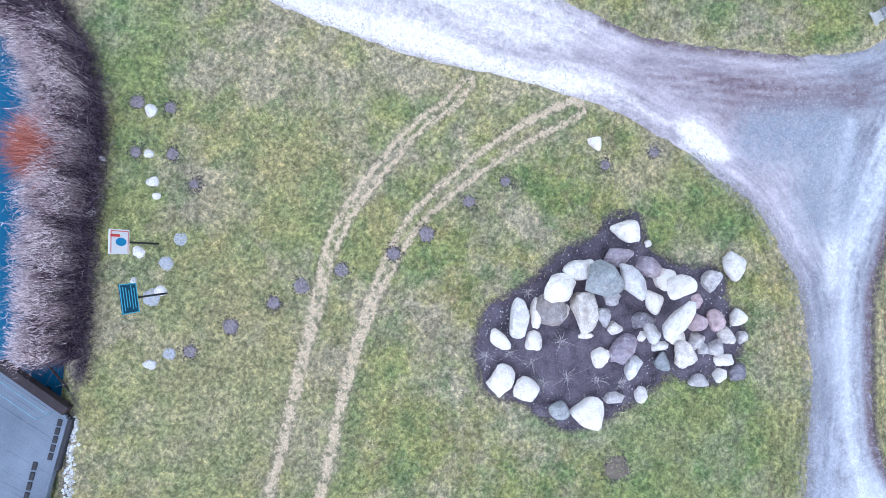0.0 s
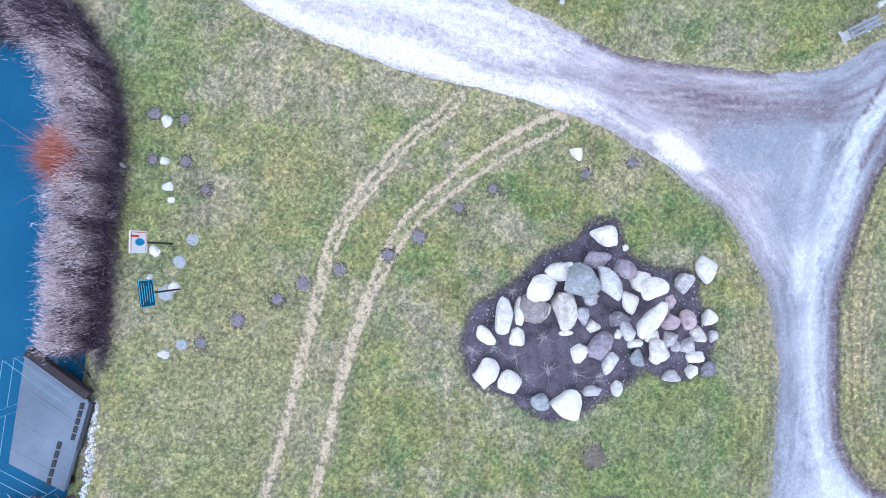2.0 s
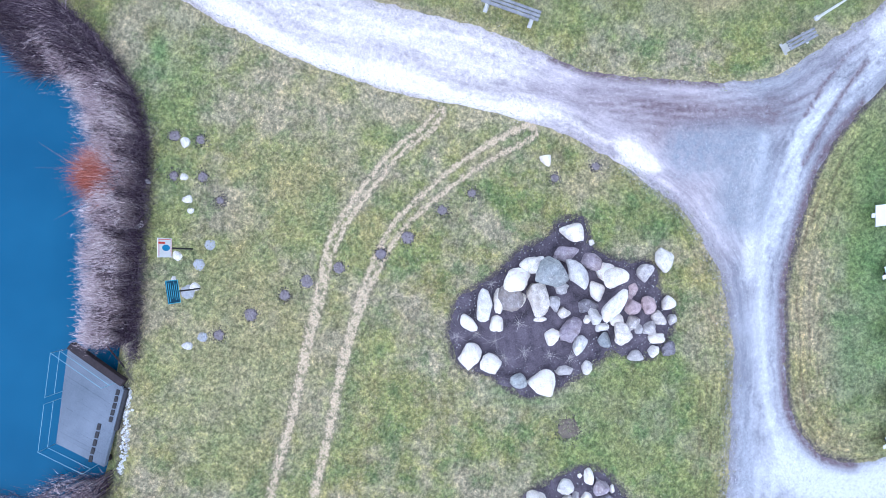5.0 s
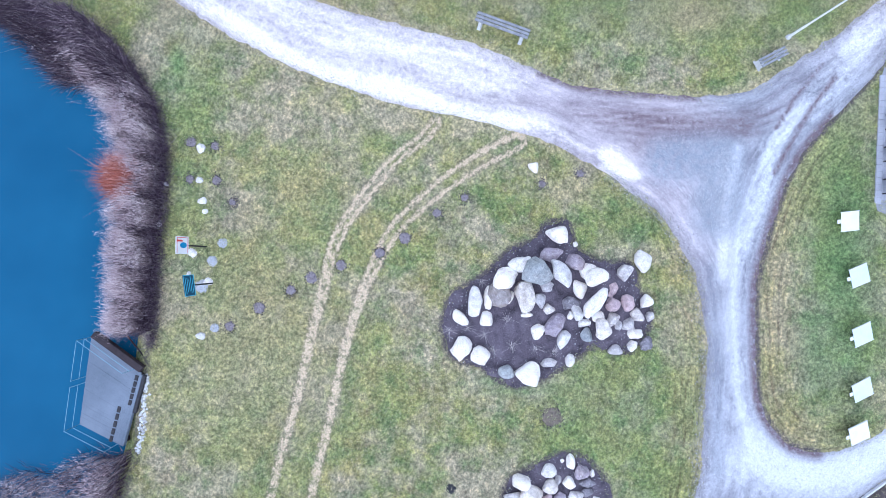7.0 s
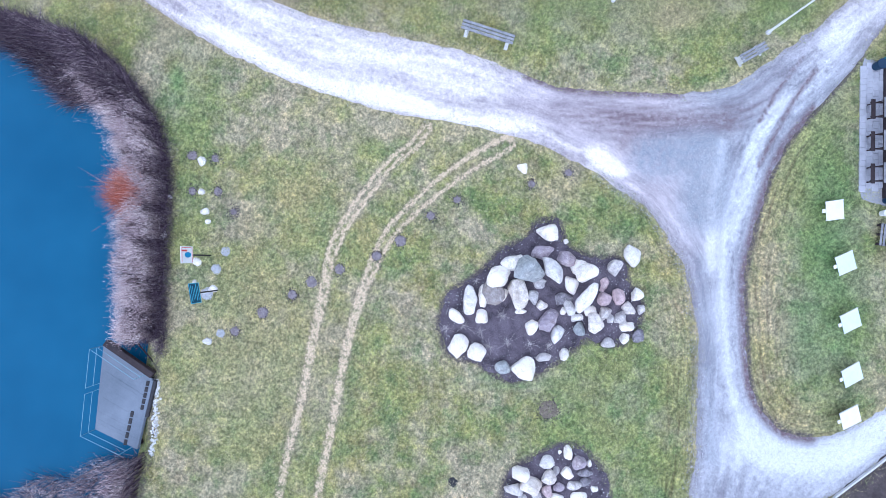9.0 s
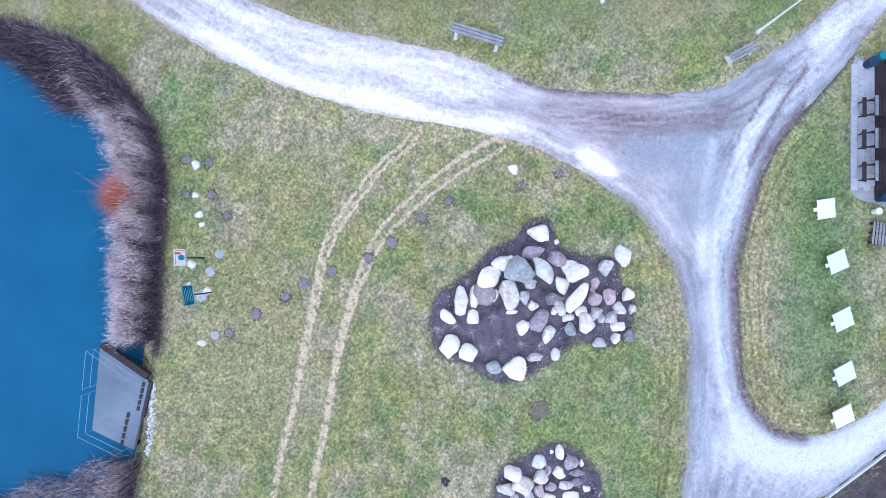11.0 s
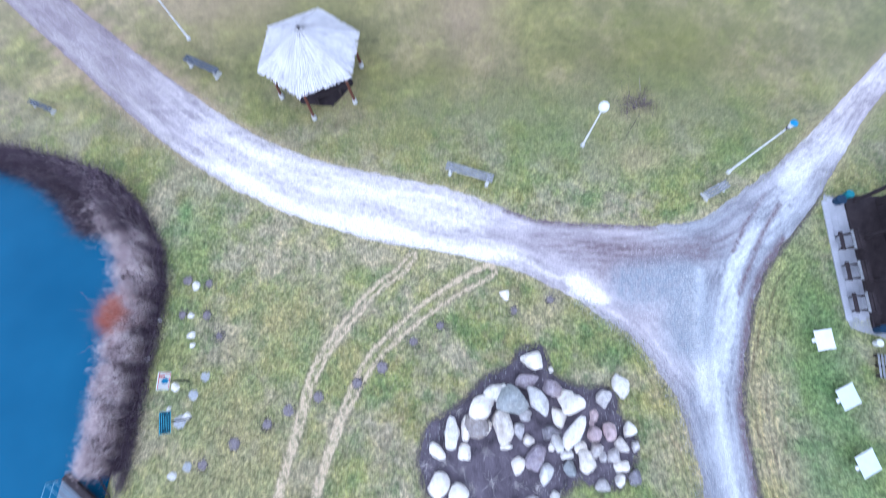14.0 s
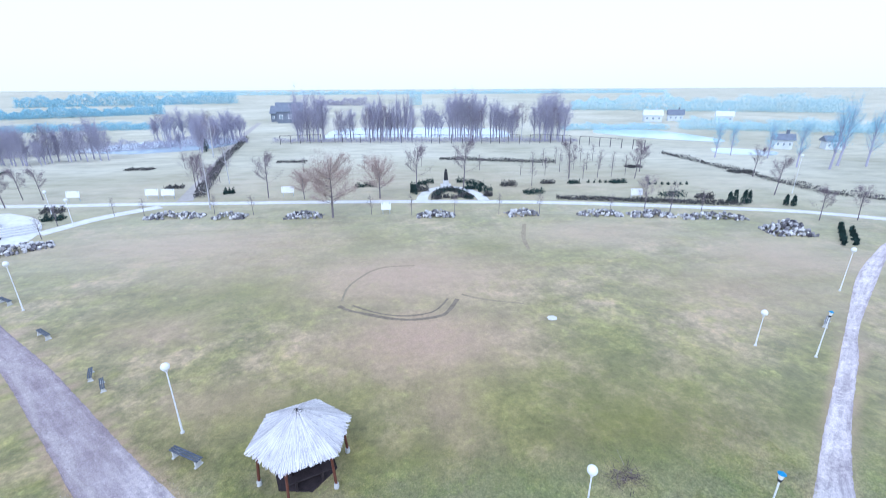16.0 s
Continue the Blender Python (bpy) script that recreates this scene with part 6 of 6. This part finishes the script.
def soft_crown(seed, h, wide, low, twig_n, droop=0.0):
    """Fine twigs filling a rounded crown, denser towards its skin, round a few limbs."""
    r = random.Random(seed)
    bm = bmesh.new()
    rod(bm, (0, 0, 0), (0.02 * h, 0, h * 0.5), h * 0.018, h * 0.010, 7)
    rod(bm, (0.02 * h, 0, h * 0.5), (0, 0.01 * h, h * 0.9), h * 0.009, h * 0.002, 6)
    limbs = []
    for i in range(22):
        s, a, out = r.uniform(0.2, 0.7), r.uniform(0, 6.28), r.uniform(0.2, 0.5)
        limbs.append(((0.02 * h, 0, h * s), (out * wide * math.cos(a), out * wide * math.sin(a), h * min(1.04, s + r.uniform(0.15, 0.42) * (1.2 - out)))))
        rod(bm, *limbs[-1], h * 0.005, h * 0.0012, 4)
    nr = np.random.RandomState(seed)
    d = nr.normal(0, 1, (twig_n, 3))
    d /= np.linalg.norm(d, axis=1)[:, None]
    q = nr.uniform(0, 1, (twig_n, 1)) ** 0.5
    ang = np.arctan2(d[:, 1], d[:, 0])
    lump = 0.92 + 0.24 * np.sin(3 * ang + seed) * np.cos(4 * d[:, 2]) + 0.16 * np.sin(7 * ang + 5 * d[:, 2])
    p = d * q * lump[:, None] * (wide / 2, wide / 2, h * (1 - low) / 2) + (0, 0, h * (1 + low) / 2)
    # half of the twigs grow along the limbs and past their ends
    roots, ends = np.array([k[0] for k in limbs]), np.array([k[1] for k in limbs])
    pick, s = nr.randint(0, len(limbs), twig_n), nr.uniform(0.3, 1.12, (twig_n, 1))
    on_limb = roots[pick] + (ends - roots)[pick] * s + nr.normal(0, 0.028 * h, (twig_n, 3)) * (1.25 - 0.7 * s)
    p = np.where(nr.uniform(0, 1, (twig_n, 1)) < 0.55, on_limb, p)
    up = d * 0.5 + nr.normal(0, 0.35, (twig_n, 3)) + (0, 0, 0.8 - 1.8 * droop)
    tip = p + up * h * nr.uniform(0.03, 0.08, (twig_n, 1))
    side = nr.normal(0, 1, (twig_n, 3))
    side *= h * 0.0011 / np.linalg.norm(side, axis=1)[:, None]
    return bm, np.stack([p - side, p + side, tip], 1)


def make_soft_tree(name, seed, h, wide, low, bark, twigs, twig_n, label, droop=0.0):
    t = thing(name, 0, 0, 0, 0, label, "tree")
    bm, tris = soft_crown(seed, h, wide, low, twig_n, droop)
    part("trunk", bm, bark, t)
    crown = new("crown", triangles("crown", tris, twigs))
    crown.parent = t
    return t


plant(make_soft_tree("willow_tree", 1, 6.6, 5.6, 0.22, BARK, WILLOW, 21000, "bare willow with a wide soft pinkish-brown crown", 0.25), [(-5.9, 41.2, 1.0), (-1.6, 48.8, 0.8), (-10.4, 49.3, 0.55)], 1, "willows by the footpath")
plant(make_tree("park_tree", 2, 5.2, 0.6, BARK, TWIG, 3000, "slim bare park tree with upright twigs"), [(2.7, 52.0, 1.2), (8.8, 53.2, 1.3), (-14.8, 50.4, 1.1), (25.7, 39.6, 0.8), (45.2, 45.8, 0.95), (33.7, 57.1, 0.95), (51, 56.6, 0.9), (24.6, 58.3, 1.1), (-42.4, 48.5, 0.9),
      (-43.4, 52.2, 0.8), (-41.0, 52.0, 0.8), (44.9, 35.3, 0.7), (41.2, 35.6, 0.7), (37, 62, 1.0), (-24.5, 54, 1.0), (-26, 58, 0.9), (-22, 51.5, 0.8)], 2, "young trees in the park")
plant(make_tree("young_tree", 3, 4.0, 0.4, BARK, TWIG, 700, "thin young bare tree with a slim trunk"), [(-30.1, 36.8, 0.6), (-31.6, 40.8, 0.6), (-28.3, 43.9, 0.55), (-25.1, 43.4, 0.55), (-18.2, 43.4, 0.6), (-14.2, 43.0, 0.6), (-2.1, 41.9, 0.55), (2.0, 41.4, 0.6), (6.4, 41.4, 0.6), (10.9, 40.9, 0.6), (15.1, 40.7, 0.6),
      (28.0, 38.9, 1.0), (31.8, 39.5, 0.7), (22.2, 39.9, 0.6)] + [(24 + 2.4 * i + 0.8 * (j % 2), 57 + 6 * j + 0.7 * i, 0.7 + 0.05 * ((i * 7 + j * 3) % 5)) for i in range(5) for j in range(3)]
      + [(-24 - 5 * i, 60 + 6 * i, 0.8) for i in range(3)] + [(-14 + 9 * i, 66 + 2 * (i % 3), 0.7) for i in range(5)] + [(18.0, 54, 0.9), (21.9, 60.9, 0.8), (18.3, 61.2, 0.7)], 3, "young trees of the park and orchard")
plant(make_tree("birch_tree", 4, 6.2, 0.4, BIRCH, TWIG, 1200, "slender leaning white-barked birch with bare twigs"), [(-19.6, 45.8, 0.95), (-22.5, 59.3, 0.95), (-34.4, 84.1, 1.5), (14.8, 106, 1.6), (29.5, 104.5, 1.6), (27.8, 104.8, 1.5), (-14.0, 107, 1.3), (-7.2, 106.5, 1.4), (-3.1, 106, 1.5), (16.9, 104.6, 1.5), (19.3, 104.8, 1.4), (34.2, 102.6, 1.5), (36.6, 102.4, 1.4), (-56, 110, 1.3), (-60.5, 80, 1.2)], 4, "birches in the park")
g4 = random.Random(44)
belt = []
for x0, x1, y0, tall, step in ((-25.4, -17.4, 110.3, 1.05, 0.75), (-15.5, -10.6, 110, 0.8, 0.8), (-9, -2.5, 109.5, 0.95, 0.8), (-3, 4, 112, 0.8, 1.4), (6.0, 11.4, 116, 0.8, 0.9), (11.6, 20.8, 107, 1.1, 0.75), (22, 30, 107, 0.9, 1.0), (32, 39.6, 104.5, 1.1, 0.75)):
    x = x0 + 0.9
    while x < x1:
        belt.append((x, y0 + g4.uniform(-2.5, 2.5), tall * g4.uniform(0.68, 1.14)))
        x += step * g4.uniform(0.7, 1.3)
for x0, y0, x1, y1, n, tall in ((-70, 76, -57, 82, 26, 0.7), (-56.5, 82.5, -52, 85, 5, 0.72), (-62, 118, -46, 112, 16, 0.75), (-40, 90, -42.5, 124, 26, 0.75), (-100, 84, -72, 80, 24, 0.75), (-47.5, 97, -44.5, 94, 3, 0.6)):
    belt += [(x0 + (x1 - x0) * (i + 0.5) / n + g4.uniform(-1, 1), y0 + (y1 - y0) * (i + 0.5) / n + g4.uniform(-2, 2), tall * g4.uniform(0.62, 1.15)) for i in range(n)]
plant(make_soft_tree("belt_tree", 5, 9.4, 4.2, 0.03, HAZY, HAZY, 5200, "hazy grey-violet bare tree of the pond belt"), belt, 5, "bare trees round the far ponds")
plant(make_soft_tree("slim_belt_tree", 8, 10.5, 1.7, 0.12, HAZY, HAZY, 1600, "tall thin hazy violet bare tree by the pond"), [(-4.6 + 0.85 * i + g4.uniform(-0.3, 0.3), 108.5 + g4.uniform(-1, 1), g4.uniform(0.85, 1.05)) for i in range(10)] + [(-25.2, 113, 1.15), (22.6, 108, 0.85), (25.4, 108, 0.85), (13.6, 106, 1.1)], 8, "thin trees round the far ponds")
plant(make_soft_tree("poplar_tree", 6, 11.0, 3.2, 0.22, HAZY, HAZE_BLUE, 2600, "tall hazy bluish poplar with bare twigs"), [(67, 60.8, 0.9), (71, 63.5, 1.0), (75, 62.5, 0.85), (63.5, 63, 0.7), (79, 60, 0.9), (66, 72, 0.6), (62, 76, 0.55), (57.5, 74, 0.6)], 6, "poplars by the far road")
lamp_post(47.9, 46.3, 4.4)

# ---- hedges, beds, conifers, monument ----


def clump(r, n, length, depth, height, leaf=0.075):
    """Loose leaf-sized triangles filling a rounded low mass."""
    p = np.c_[r.uniform(-1, 1, n), r.uniform(-1, 1, n), r.uniform(0, 1, n)]
    p[:, 2] *= np.sqrt(np.clip(1 - 0.7 * p[:, 1] ** 2, 0, 1)) * (0.7 + 0.3 * np.sin(p[:, 0] * 9 + 2 * p[:, 1]))
    c = p * (length / 2, depth / 2, height)
    return np.stack([c + r.normal(0, leaf, (n, 3)) for _ in range(3)], 1)


def hedge(a, b, depth, height, n, seed, material=None, label="low dark bare hedge", name="hedge"):
    a, b = np.array(a), np.array(b)
    L = float(np.linalg.norm(b - a))
    me = triangles(name, clump(np.random.RandomState(seed), int(n * 2.2), L, depth, height), material or HEDGE)
    ob = new(name, me)
    ob.matrix_basis = pose(*((a + b) / 2), 0, 0, 0, math.degrees(math.atan2(*(b - a)[::-1])))
    return tagged(ob, label, "hedge", "hedges of the park", "stuff")


hedge((7.7, 77.5), (27.0, 71.5), 1.6, 0.7, 1600, 61)
hedge((19.0, 46.9), (38.0, 42.2), 1.5, 0.45, 1800, 62, None, "low dark shrub strip beside the footpath")
hedge((51, 80), (52, 46), 1.2, 0.8, 1500, 63)
hedge((52, 46), (62, 36), 1.2, 0.8, 700, 64)
hedge((-23, 51), (-30.5, 78), 1.3, 1.1, 1600, 65)
hedge((-30.5, 78), (-38.5, 115), 1.3, 1.1, 1400, 66)
for i, (x, y, w) in enumerate(((-41, 72, 4.2), (-18.4, 77, 5.0), (52, 60, 4.0), (38, 66, 2.4), (-62, 70, 5.0))):
    hedge((x - w / 2, y), (x + w / 2, y), 2.0, 0.35, 420, 70 + i, None, "oval bed of low dark shrubs", "shrub_bed")
for i, (x, y, w, h) in enumerate(((14.9, 54.0, 2.0, 0.9), (17.0, 49.5, 2.4, 0.7), (20.5, 55.0, 1.8, 0.6), (24.0, 54.6, 1.5, 0.6), (3.4, 52, 1.6, 0.9), (9.8, 52.5, 1.6, 0.8), (11.2, 48.6, 1.0, 0.7), (33, 46.5, 3.0, 0.7), (36, 45, 2.0, 0.7), (-20.3, 53, 1.2, 0.8),
                                   (-35.6, 45.8, 2.2, 0.8), (-33.5, 42.8, 1.8, 0.7), (-35, 36, 3.0, 0.8), (-4.0, 55.5, 2.4, 0.6), (-28.6, 57.0, 2.2, 0.5), (30.0, 54.5, 2.2, 0.5))):
    hedge((x - w / 2, y), (x + w / 2, y + 0.3), w * 0.6, h, 260, 80 + i, CONIFER if i % 2 else HEDGE, "rounded dark evergreen shrub" if i % 2 else "rounded dark bare shrub", "shrub")


def thuja(x, y, h, seed):
    r = np.random.RandomState(seed)
    n = 320
    u, a = r.uniform(0, 1, n), r.uniform(0, 6.28, n)
    q = 0.22 * h * np.sqrt(1 - u) * r.uniform(0.6, 1.05, n)
    c = np.c_[q * np.cos(a), q * np.sin(a), u * h]
    t = thing("thuja", x, y, 0, 0, "small dark green column-shaped conifer", "conifer", "columnar conifers of the beds")
    part("trunk", rod(bmesh.new(), (0, 0, 0), (0, 0, 0.5 * h), 0.05, 0.03), BARK, t)
    crown = new("crown", triangles("crown", np.stack([c + r.normal(0, 0.07, (n, 3)) + (0, 0, 0.05 * k) for k in range(3)], 1), CONIFER))
    crown.parent = t


for i, (x, y, h) in enumerate(((37.2, 42.7, 1.2), (38.0, 42.9, 1.4), (38.7, 42.4, 1.5), (39.4, 42.6, 1.3), (42.6, 41.2, 1.1), (43.2, 40.9, 1.1), (37.0, 29.0, 0.6), (37.8, 29.9, 0.6), (38.7, 30.8, 0.6), (39.6, 31.8, 0.6), (40.5, 32.8, 0.6), (38.0, 28.9, 0.5), (38.9, 29.9, 0.5), (39.8, 30.9, 0.5), (40.7, 31.9, 0.5),
                              (2.6, 50.5, 1.1), (2.2, 51.2, 1.0), (10.6, 51.0, 1.0), (-39, 92, 2.0), (-40, 95, 2.4))):
    thuja(x, y, h, 700 + i)
for k in range(7):
    for x0, y0, dx in ((26.0, 55.0, 0.75), (33.5, 53.0, 0.8)):
        hedge((x0 + dx * k, y0 - 0.1 * k), (x0 + dx * k + 0.25, y0 - 0.1 * k), 0.25, 0.45, 26, 900 + k, CONIFER, "tiny clipped evergreen in a row", "shrub")


def arc(a, rx, ry):
    return (6.8 + rx * math.cos(a), 46.7 + ry * math.sin(a))


def build_monument():
    outer = [arc(radians(180 - 6 * i), 4.2, 7.9) for i in range(31)]
    inner = [arc(radians(6 * i), 2.9, 6.9) for i in range(31)]
    tagged(sheet("curved_path", np.array(outer + inner), 0.03, PATHWAY, 0.6, 0.02), "pale paved walk curving round the statue", "path", kind="structure")
    t = thing("monument", 6.7, 54.9, 0, 0, "pale stepped stone pedestal behind the curved walk", "monument")
    part("plinth", box(bmesh.new(), (1.4, 1.2, 0.18), (0, 0, 0.09), (0, 0, 0), 0.03), CONCRETE, t)
    part("pedestal", box(bmesh.new(), (0.7, 0.7, 0.6), (0, 0, 0.48), (0, 0, 0), 0.03), CONCRETE, t)


build_monument()
bm = bmesh.new()
rod(bm, (0, 0, 0), (0, 0, 1.15), 0.30, 0.20, 10)
bmesh.ops.create_uvsphere(bm, u_segments=10, v_segments=8, radius=0.16, matrix=pose(0, 0, 1.30))
solid("statue", bm, BLACK, pose(6.7, 54.9, 0.78), "plain dark upright statue on a pale pedestal", "statue")
for i in range(12):
    q = arc(radians(12 + 14 * i), 2.0, 5.6)
    hedge((q[0] - 0.55, q[1]), (q[0] + 0.55, q[1]), 1.3, 0.5, 110, 960 + i, HEDGE if i % 2 else CONIFER, "low dark shrub inside the curved walk", "shrub")
for i in range(5):
    hedge((4.9 + 0.9 * i, 48.2 + 0.4 * (i % 2)), (5.6 + 0.9 * i, 48.2 + 0.4 * (i % 2)), 1.0, 0.4, 90, 980 + i, HEDGE, "low dark shrub inside the curved walk", "shrub")
for i, (x, y) in enumerate(((2.6, 54.5), (3.6, 56.0), (4.6, 57.0), (9.0, 57.0), (10.2, 56.0), (11.2, 54.6), (11.6, 51.5))):
    hedge((x - 0.6, y), (x + 0.6, y), 1.0, 0.8, 130, 990 + i, CONIFER, "rounded dark evergreen shrub behind the walk", "shrub")

# ---- pergola before the ponds ----
t = thing("pergola", 0, 0, 0, 0, "long row of dark pergola posts with top beams", "pergola")
line = smooth_line([(-27, 103), (-15, 105), (9.4, 101), (25, 99), (37, 97), (50, 85)], 2.2)
for i, (x, y) in enumerate(line):
    part("post", box(bmesh.new(), (0.12, 0.12, 1.9), (x, y, 0.95), (0, 0, 0), 0), PERGOLA, t)
for i, ((x, y), (x2, y2)) in enumerate(zip(line[:-1], line[1:])):
    if i % 5 != 4:
        part("beam", rod(bmesh.new(), (x, y, 1.9), (x2, y2, 1.9), 0.045, 0.045, 6), PERGOLA, t)

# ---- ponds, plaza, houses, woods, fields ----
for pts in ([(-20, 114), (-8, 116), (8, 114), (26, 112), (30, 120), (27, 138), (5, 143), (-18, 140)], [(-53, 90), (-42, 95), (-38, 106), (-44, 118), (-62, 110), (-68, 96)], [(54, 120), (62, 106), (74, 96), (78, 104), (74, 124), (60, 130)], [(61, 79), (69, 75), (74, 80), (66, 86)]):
    tagged(sheet("far_pond", smooth_line(pts + pts[:1], 2.0)[:-1], 0.03, FAR_WATER, 6.0, 0.2), "pale pond with the white sky's reflection put into its colour", "pond", kind="structure")
tagged(sheet("plaza", smooth_line([(-40, 46), (-36.5, 44.2), (-33.5, 41.5), (-31.5, 38.2), (-31, 35.5), (-34, 34.5), (-42, 36), (-48, 42), (-40, 46)], 0.8)[:-1], 0.02, PATHWAY, 1.0, 0.05), "pale paved plaza round the fountain", "plaza", kind="structure")
t = thing("fountain", -38.5, 39.6, 0.02, 0, "round blue fountain basin with pale rim", "fountain")
bm = bmesh.new()
bmesh.ops.create_cone(bm, cap_ends=True, segments=32, radius1=2.3, radius2=2.3, depth=0.3, matrix=pose(0, 0, 0.15))
part("rim", bm, CONCRETE, t)
bm = bmesh.new()
bmesh.ops.create_cone(bm, cap_ends=True, segments=32, radius1=2.0, radius2=2.0, depth=0.3, matrix=pose(0, 0, 0.16))
part("basin_water", bm, TEAL, t)
t = thing("plaza_steps", -33.0, 38.3, 0.02, 40, "pale stone steps at the plaza edge", "steps")
for i in range(4):
    part("step", box(bmesh.new(), (2.4, 0.45, 0.15), (0, 0.4 * i, 0.08 + 0.14 * i), (0, 0, 0), 0.015), CONCRETE, t)
lamp_post(-34.0, 43.6, 2.6)
lamp_post(-30.2, 40.8, 2.4)


# clear panes, lightened in colour for the haze of distance
HAZY_GLASS = mottled("haze_tinted_glass", (0.22, 0.28, 0.33), (0.34, 0.40, 0.45), 2.0, 0.3, 0)


def house(x, y, w, d, h, turn, wall_m, roof_m, label):
    t = thing("house", x, y, 0, turn, label, "house", "houses of the village")
    wall = part("wall", box(bmesh.new(), (w, d, h), (0, 0, h / 2), (0, 0, 0), 0.02), wall_m, t)
    bm = bmesh.new()
    e = 0.4
    v = [bm.verts.new(p) for p in ((-w / 2 - e, -d / 2 - e, h), (w / 2 + e, -d / 2 - e, h), (w / 2 + e, d / 2 + e, h), (-w / 2 - e, d / 2 + e, h), (-w / 2 - e, 0, h + 0.45 * d), (w / 2 + e, 0, h + 0.45 * d))]
    for f in ((0, 1, 5, 4), (2, 3, 4, 5), (3, 0, 4), (1, 2, 5), (3, 2, 1, 0)):
        bm.faces.new([v[i] for i in f])
    roof = part("roof", bm, roof_m, t)
    part("chimney", box(bmesh.new(), (0.5, 0.5, 1.2), (w / 5, 0.4, h + 0.45 * d + 0.2)), roof_m, roof)
    for i in range(3):
        p = part("window", box(bmesh.new(), (0.14 * w, 0.08, 0.36 * h), (-w / 3 + i * w / 3, -d / 2 - 0.03, h * 0.55), (0, 0, 0), 0.01), WHITE_PAINT, t)
        part("pane", box(bmesh.new(), (0.11 * w, 0.04, 0.29 * h), (-w / 3 + i * w / 3, -d / 2 - 0.07, h * 0.55), (0, 0, 0), 0), HAZY_GLASS, p)


GREY_ROOF = mottled("slate_roof", (0.15, 0.17, 0.22), (0.24, 0.27, 0.33), 1.0, 0.8, 0)
PALE_WALL = mottled("pale_render", (0.62, 0.66, 0.70), (0.78, 0.82, 0.85), 0.6, 0.9, 0)
for a in ((-41, 172, 9, 7, 4, 10, GREY_ROOF, GREY_ROOF, "dark grey barn at the end of the lane"), (-46, 178, 6, 6, 3, 0, GREY_ROOF, GREY_ROOF, "small grey shed beside the barn"), (79, 84, 3.0, 2.6, 1.8, -30, PALE_WALL, GREY_ROOF, "pale house with grey roof beyond the pond"),
          (88, 82, 2.8, 2.4, 1.6, -20, PALE_WALL, GREY_ROOF, "small pale house among far trees"), (92, 158, 6, 4, 2.2, -20, PALE_WALL, PALE_WALL, "long white village house"), (102, 160, 5, 4, 2.2, -25, PALE_WALL, GREY_ROOF, "white village house with grey roof"), (114, 150, 5, 3.6, 2.2, -30, PALE_WALL, PALE_WALL, "white village house near the wood")):
    house(*a)


def wood(a, b, depth, height, n, leaf, seed, material, label):
    n, leaf = int(4.5 * n), 0.26 * leaf
    a, b = np.array(a), np.array(b)
    L = float(np.linalg.norm(b - a))
    r = np.random.RandomState(seed)
    p = np.c_[r.uniform(-0.5, 0.5, n) * L, r.normal(0, depth / 3, n), np.zeros(n)]
    top = height * (0.72 + 0.13 * np.sin(p[:, 0] / height * 0.9 + seed) + 0.12 * np.sin(p[:, 0] / height * 3.1) + 0.10 * np.sin(p[:, 0] / height * 7.7 + 2 * seed))
    p[:, 2] = r.uniform(0, 1, n) * np.maximum(top, 0.3 * height)
    ob = new("far_wood", triangles("far_wood", np.stack([p + r.normal(0, leaf, (n, 3)) for _ in range(3)], 1), material))
    ob.matrix_basis = pose(*((a + b) / 2), 0, 0, 0, math.degrees(math.atan2(*(b - a)[::-1])))
    tagged(ob, label, "wood", "far woods on the horizon", "stuff")


wood((-190, 190), (-120, 240), 14, 5, 9000, 0.6, 1, HAZE_BLUE, "far wood with blue haze put into its colour")
wood((-170, 130), (-78, 150), 8, 2.6, 9000, 0.4, 2, HAZE_BLUE, "low far wood on the left, blue haze put into its colour")
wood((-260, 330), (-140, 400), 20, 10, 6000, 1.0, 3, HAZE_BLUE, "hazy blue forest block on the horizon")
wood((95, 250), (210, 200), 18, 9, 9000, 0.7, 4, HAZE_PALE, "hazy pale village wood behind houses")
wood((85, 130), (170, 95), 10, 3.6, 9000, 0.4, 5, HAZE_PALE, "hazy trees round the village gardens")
wood((-60, 330), (-25, 330), 8, 6, 1500, 0.8, 6, HAZY, "small far copse with grey haze put into its colour")
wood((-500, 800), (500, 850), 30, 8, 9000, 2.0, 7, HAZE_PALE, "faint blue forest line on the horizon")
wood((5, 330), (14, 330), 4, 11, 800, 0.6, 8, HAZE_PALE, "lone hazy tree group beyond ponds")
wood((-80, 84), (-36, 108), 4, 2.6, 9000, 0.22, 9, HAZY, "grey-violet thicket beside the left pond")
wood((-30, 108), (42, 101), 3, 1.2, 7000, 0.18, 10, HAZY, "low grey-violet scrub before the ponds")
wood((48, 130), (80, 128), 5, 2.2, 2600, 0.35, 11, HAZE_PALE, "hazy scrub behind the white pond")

# ---- from the plan's units to metres ----
out_far = Matrix.Translation((*FAR_EYE, 0)) @ Matrix.Scale(FAR_OUT, 4) @ Matrix.Translation((-FAR_EYE[0], -FAR_EYE[1], 0))
for ob in list(bpy.data.objects):
    if ob.parent is None and ob.type in ("MESH", "EMPTY"):
        m = ob.matrix_basis if ob in NEAR else out_far @ ob.matrix_basis
        ob.matrix_basis = Matrix.Scale(UNIT, 4) @ m
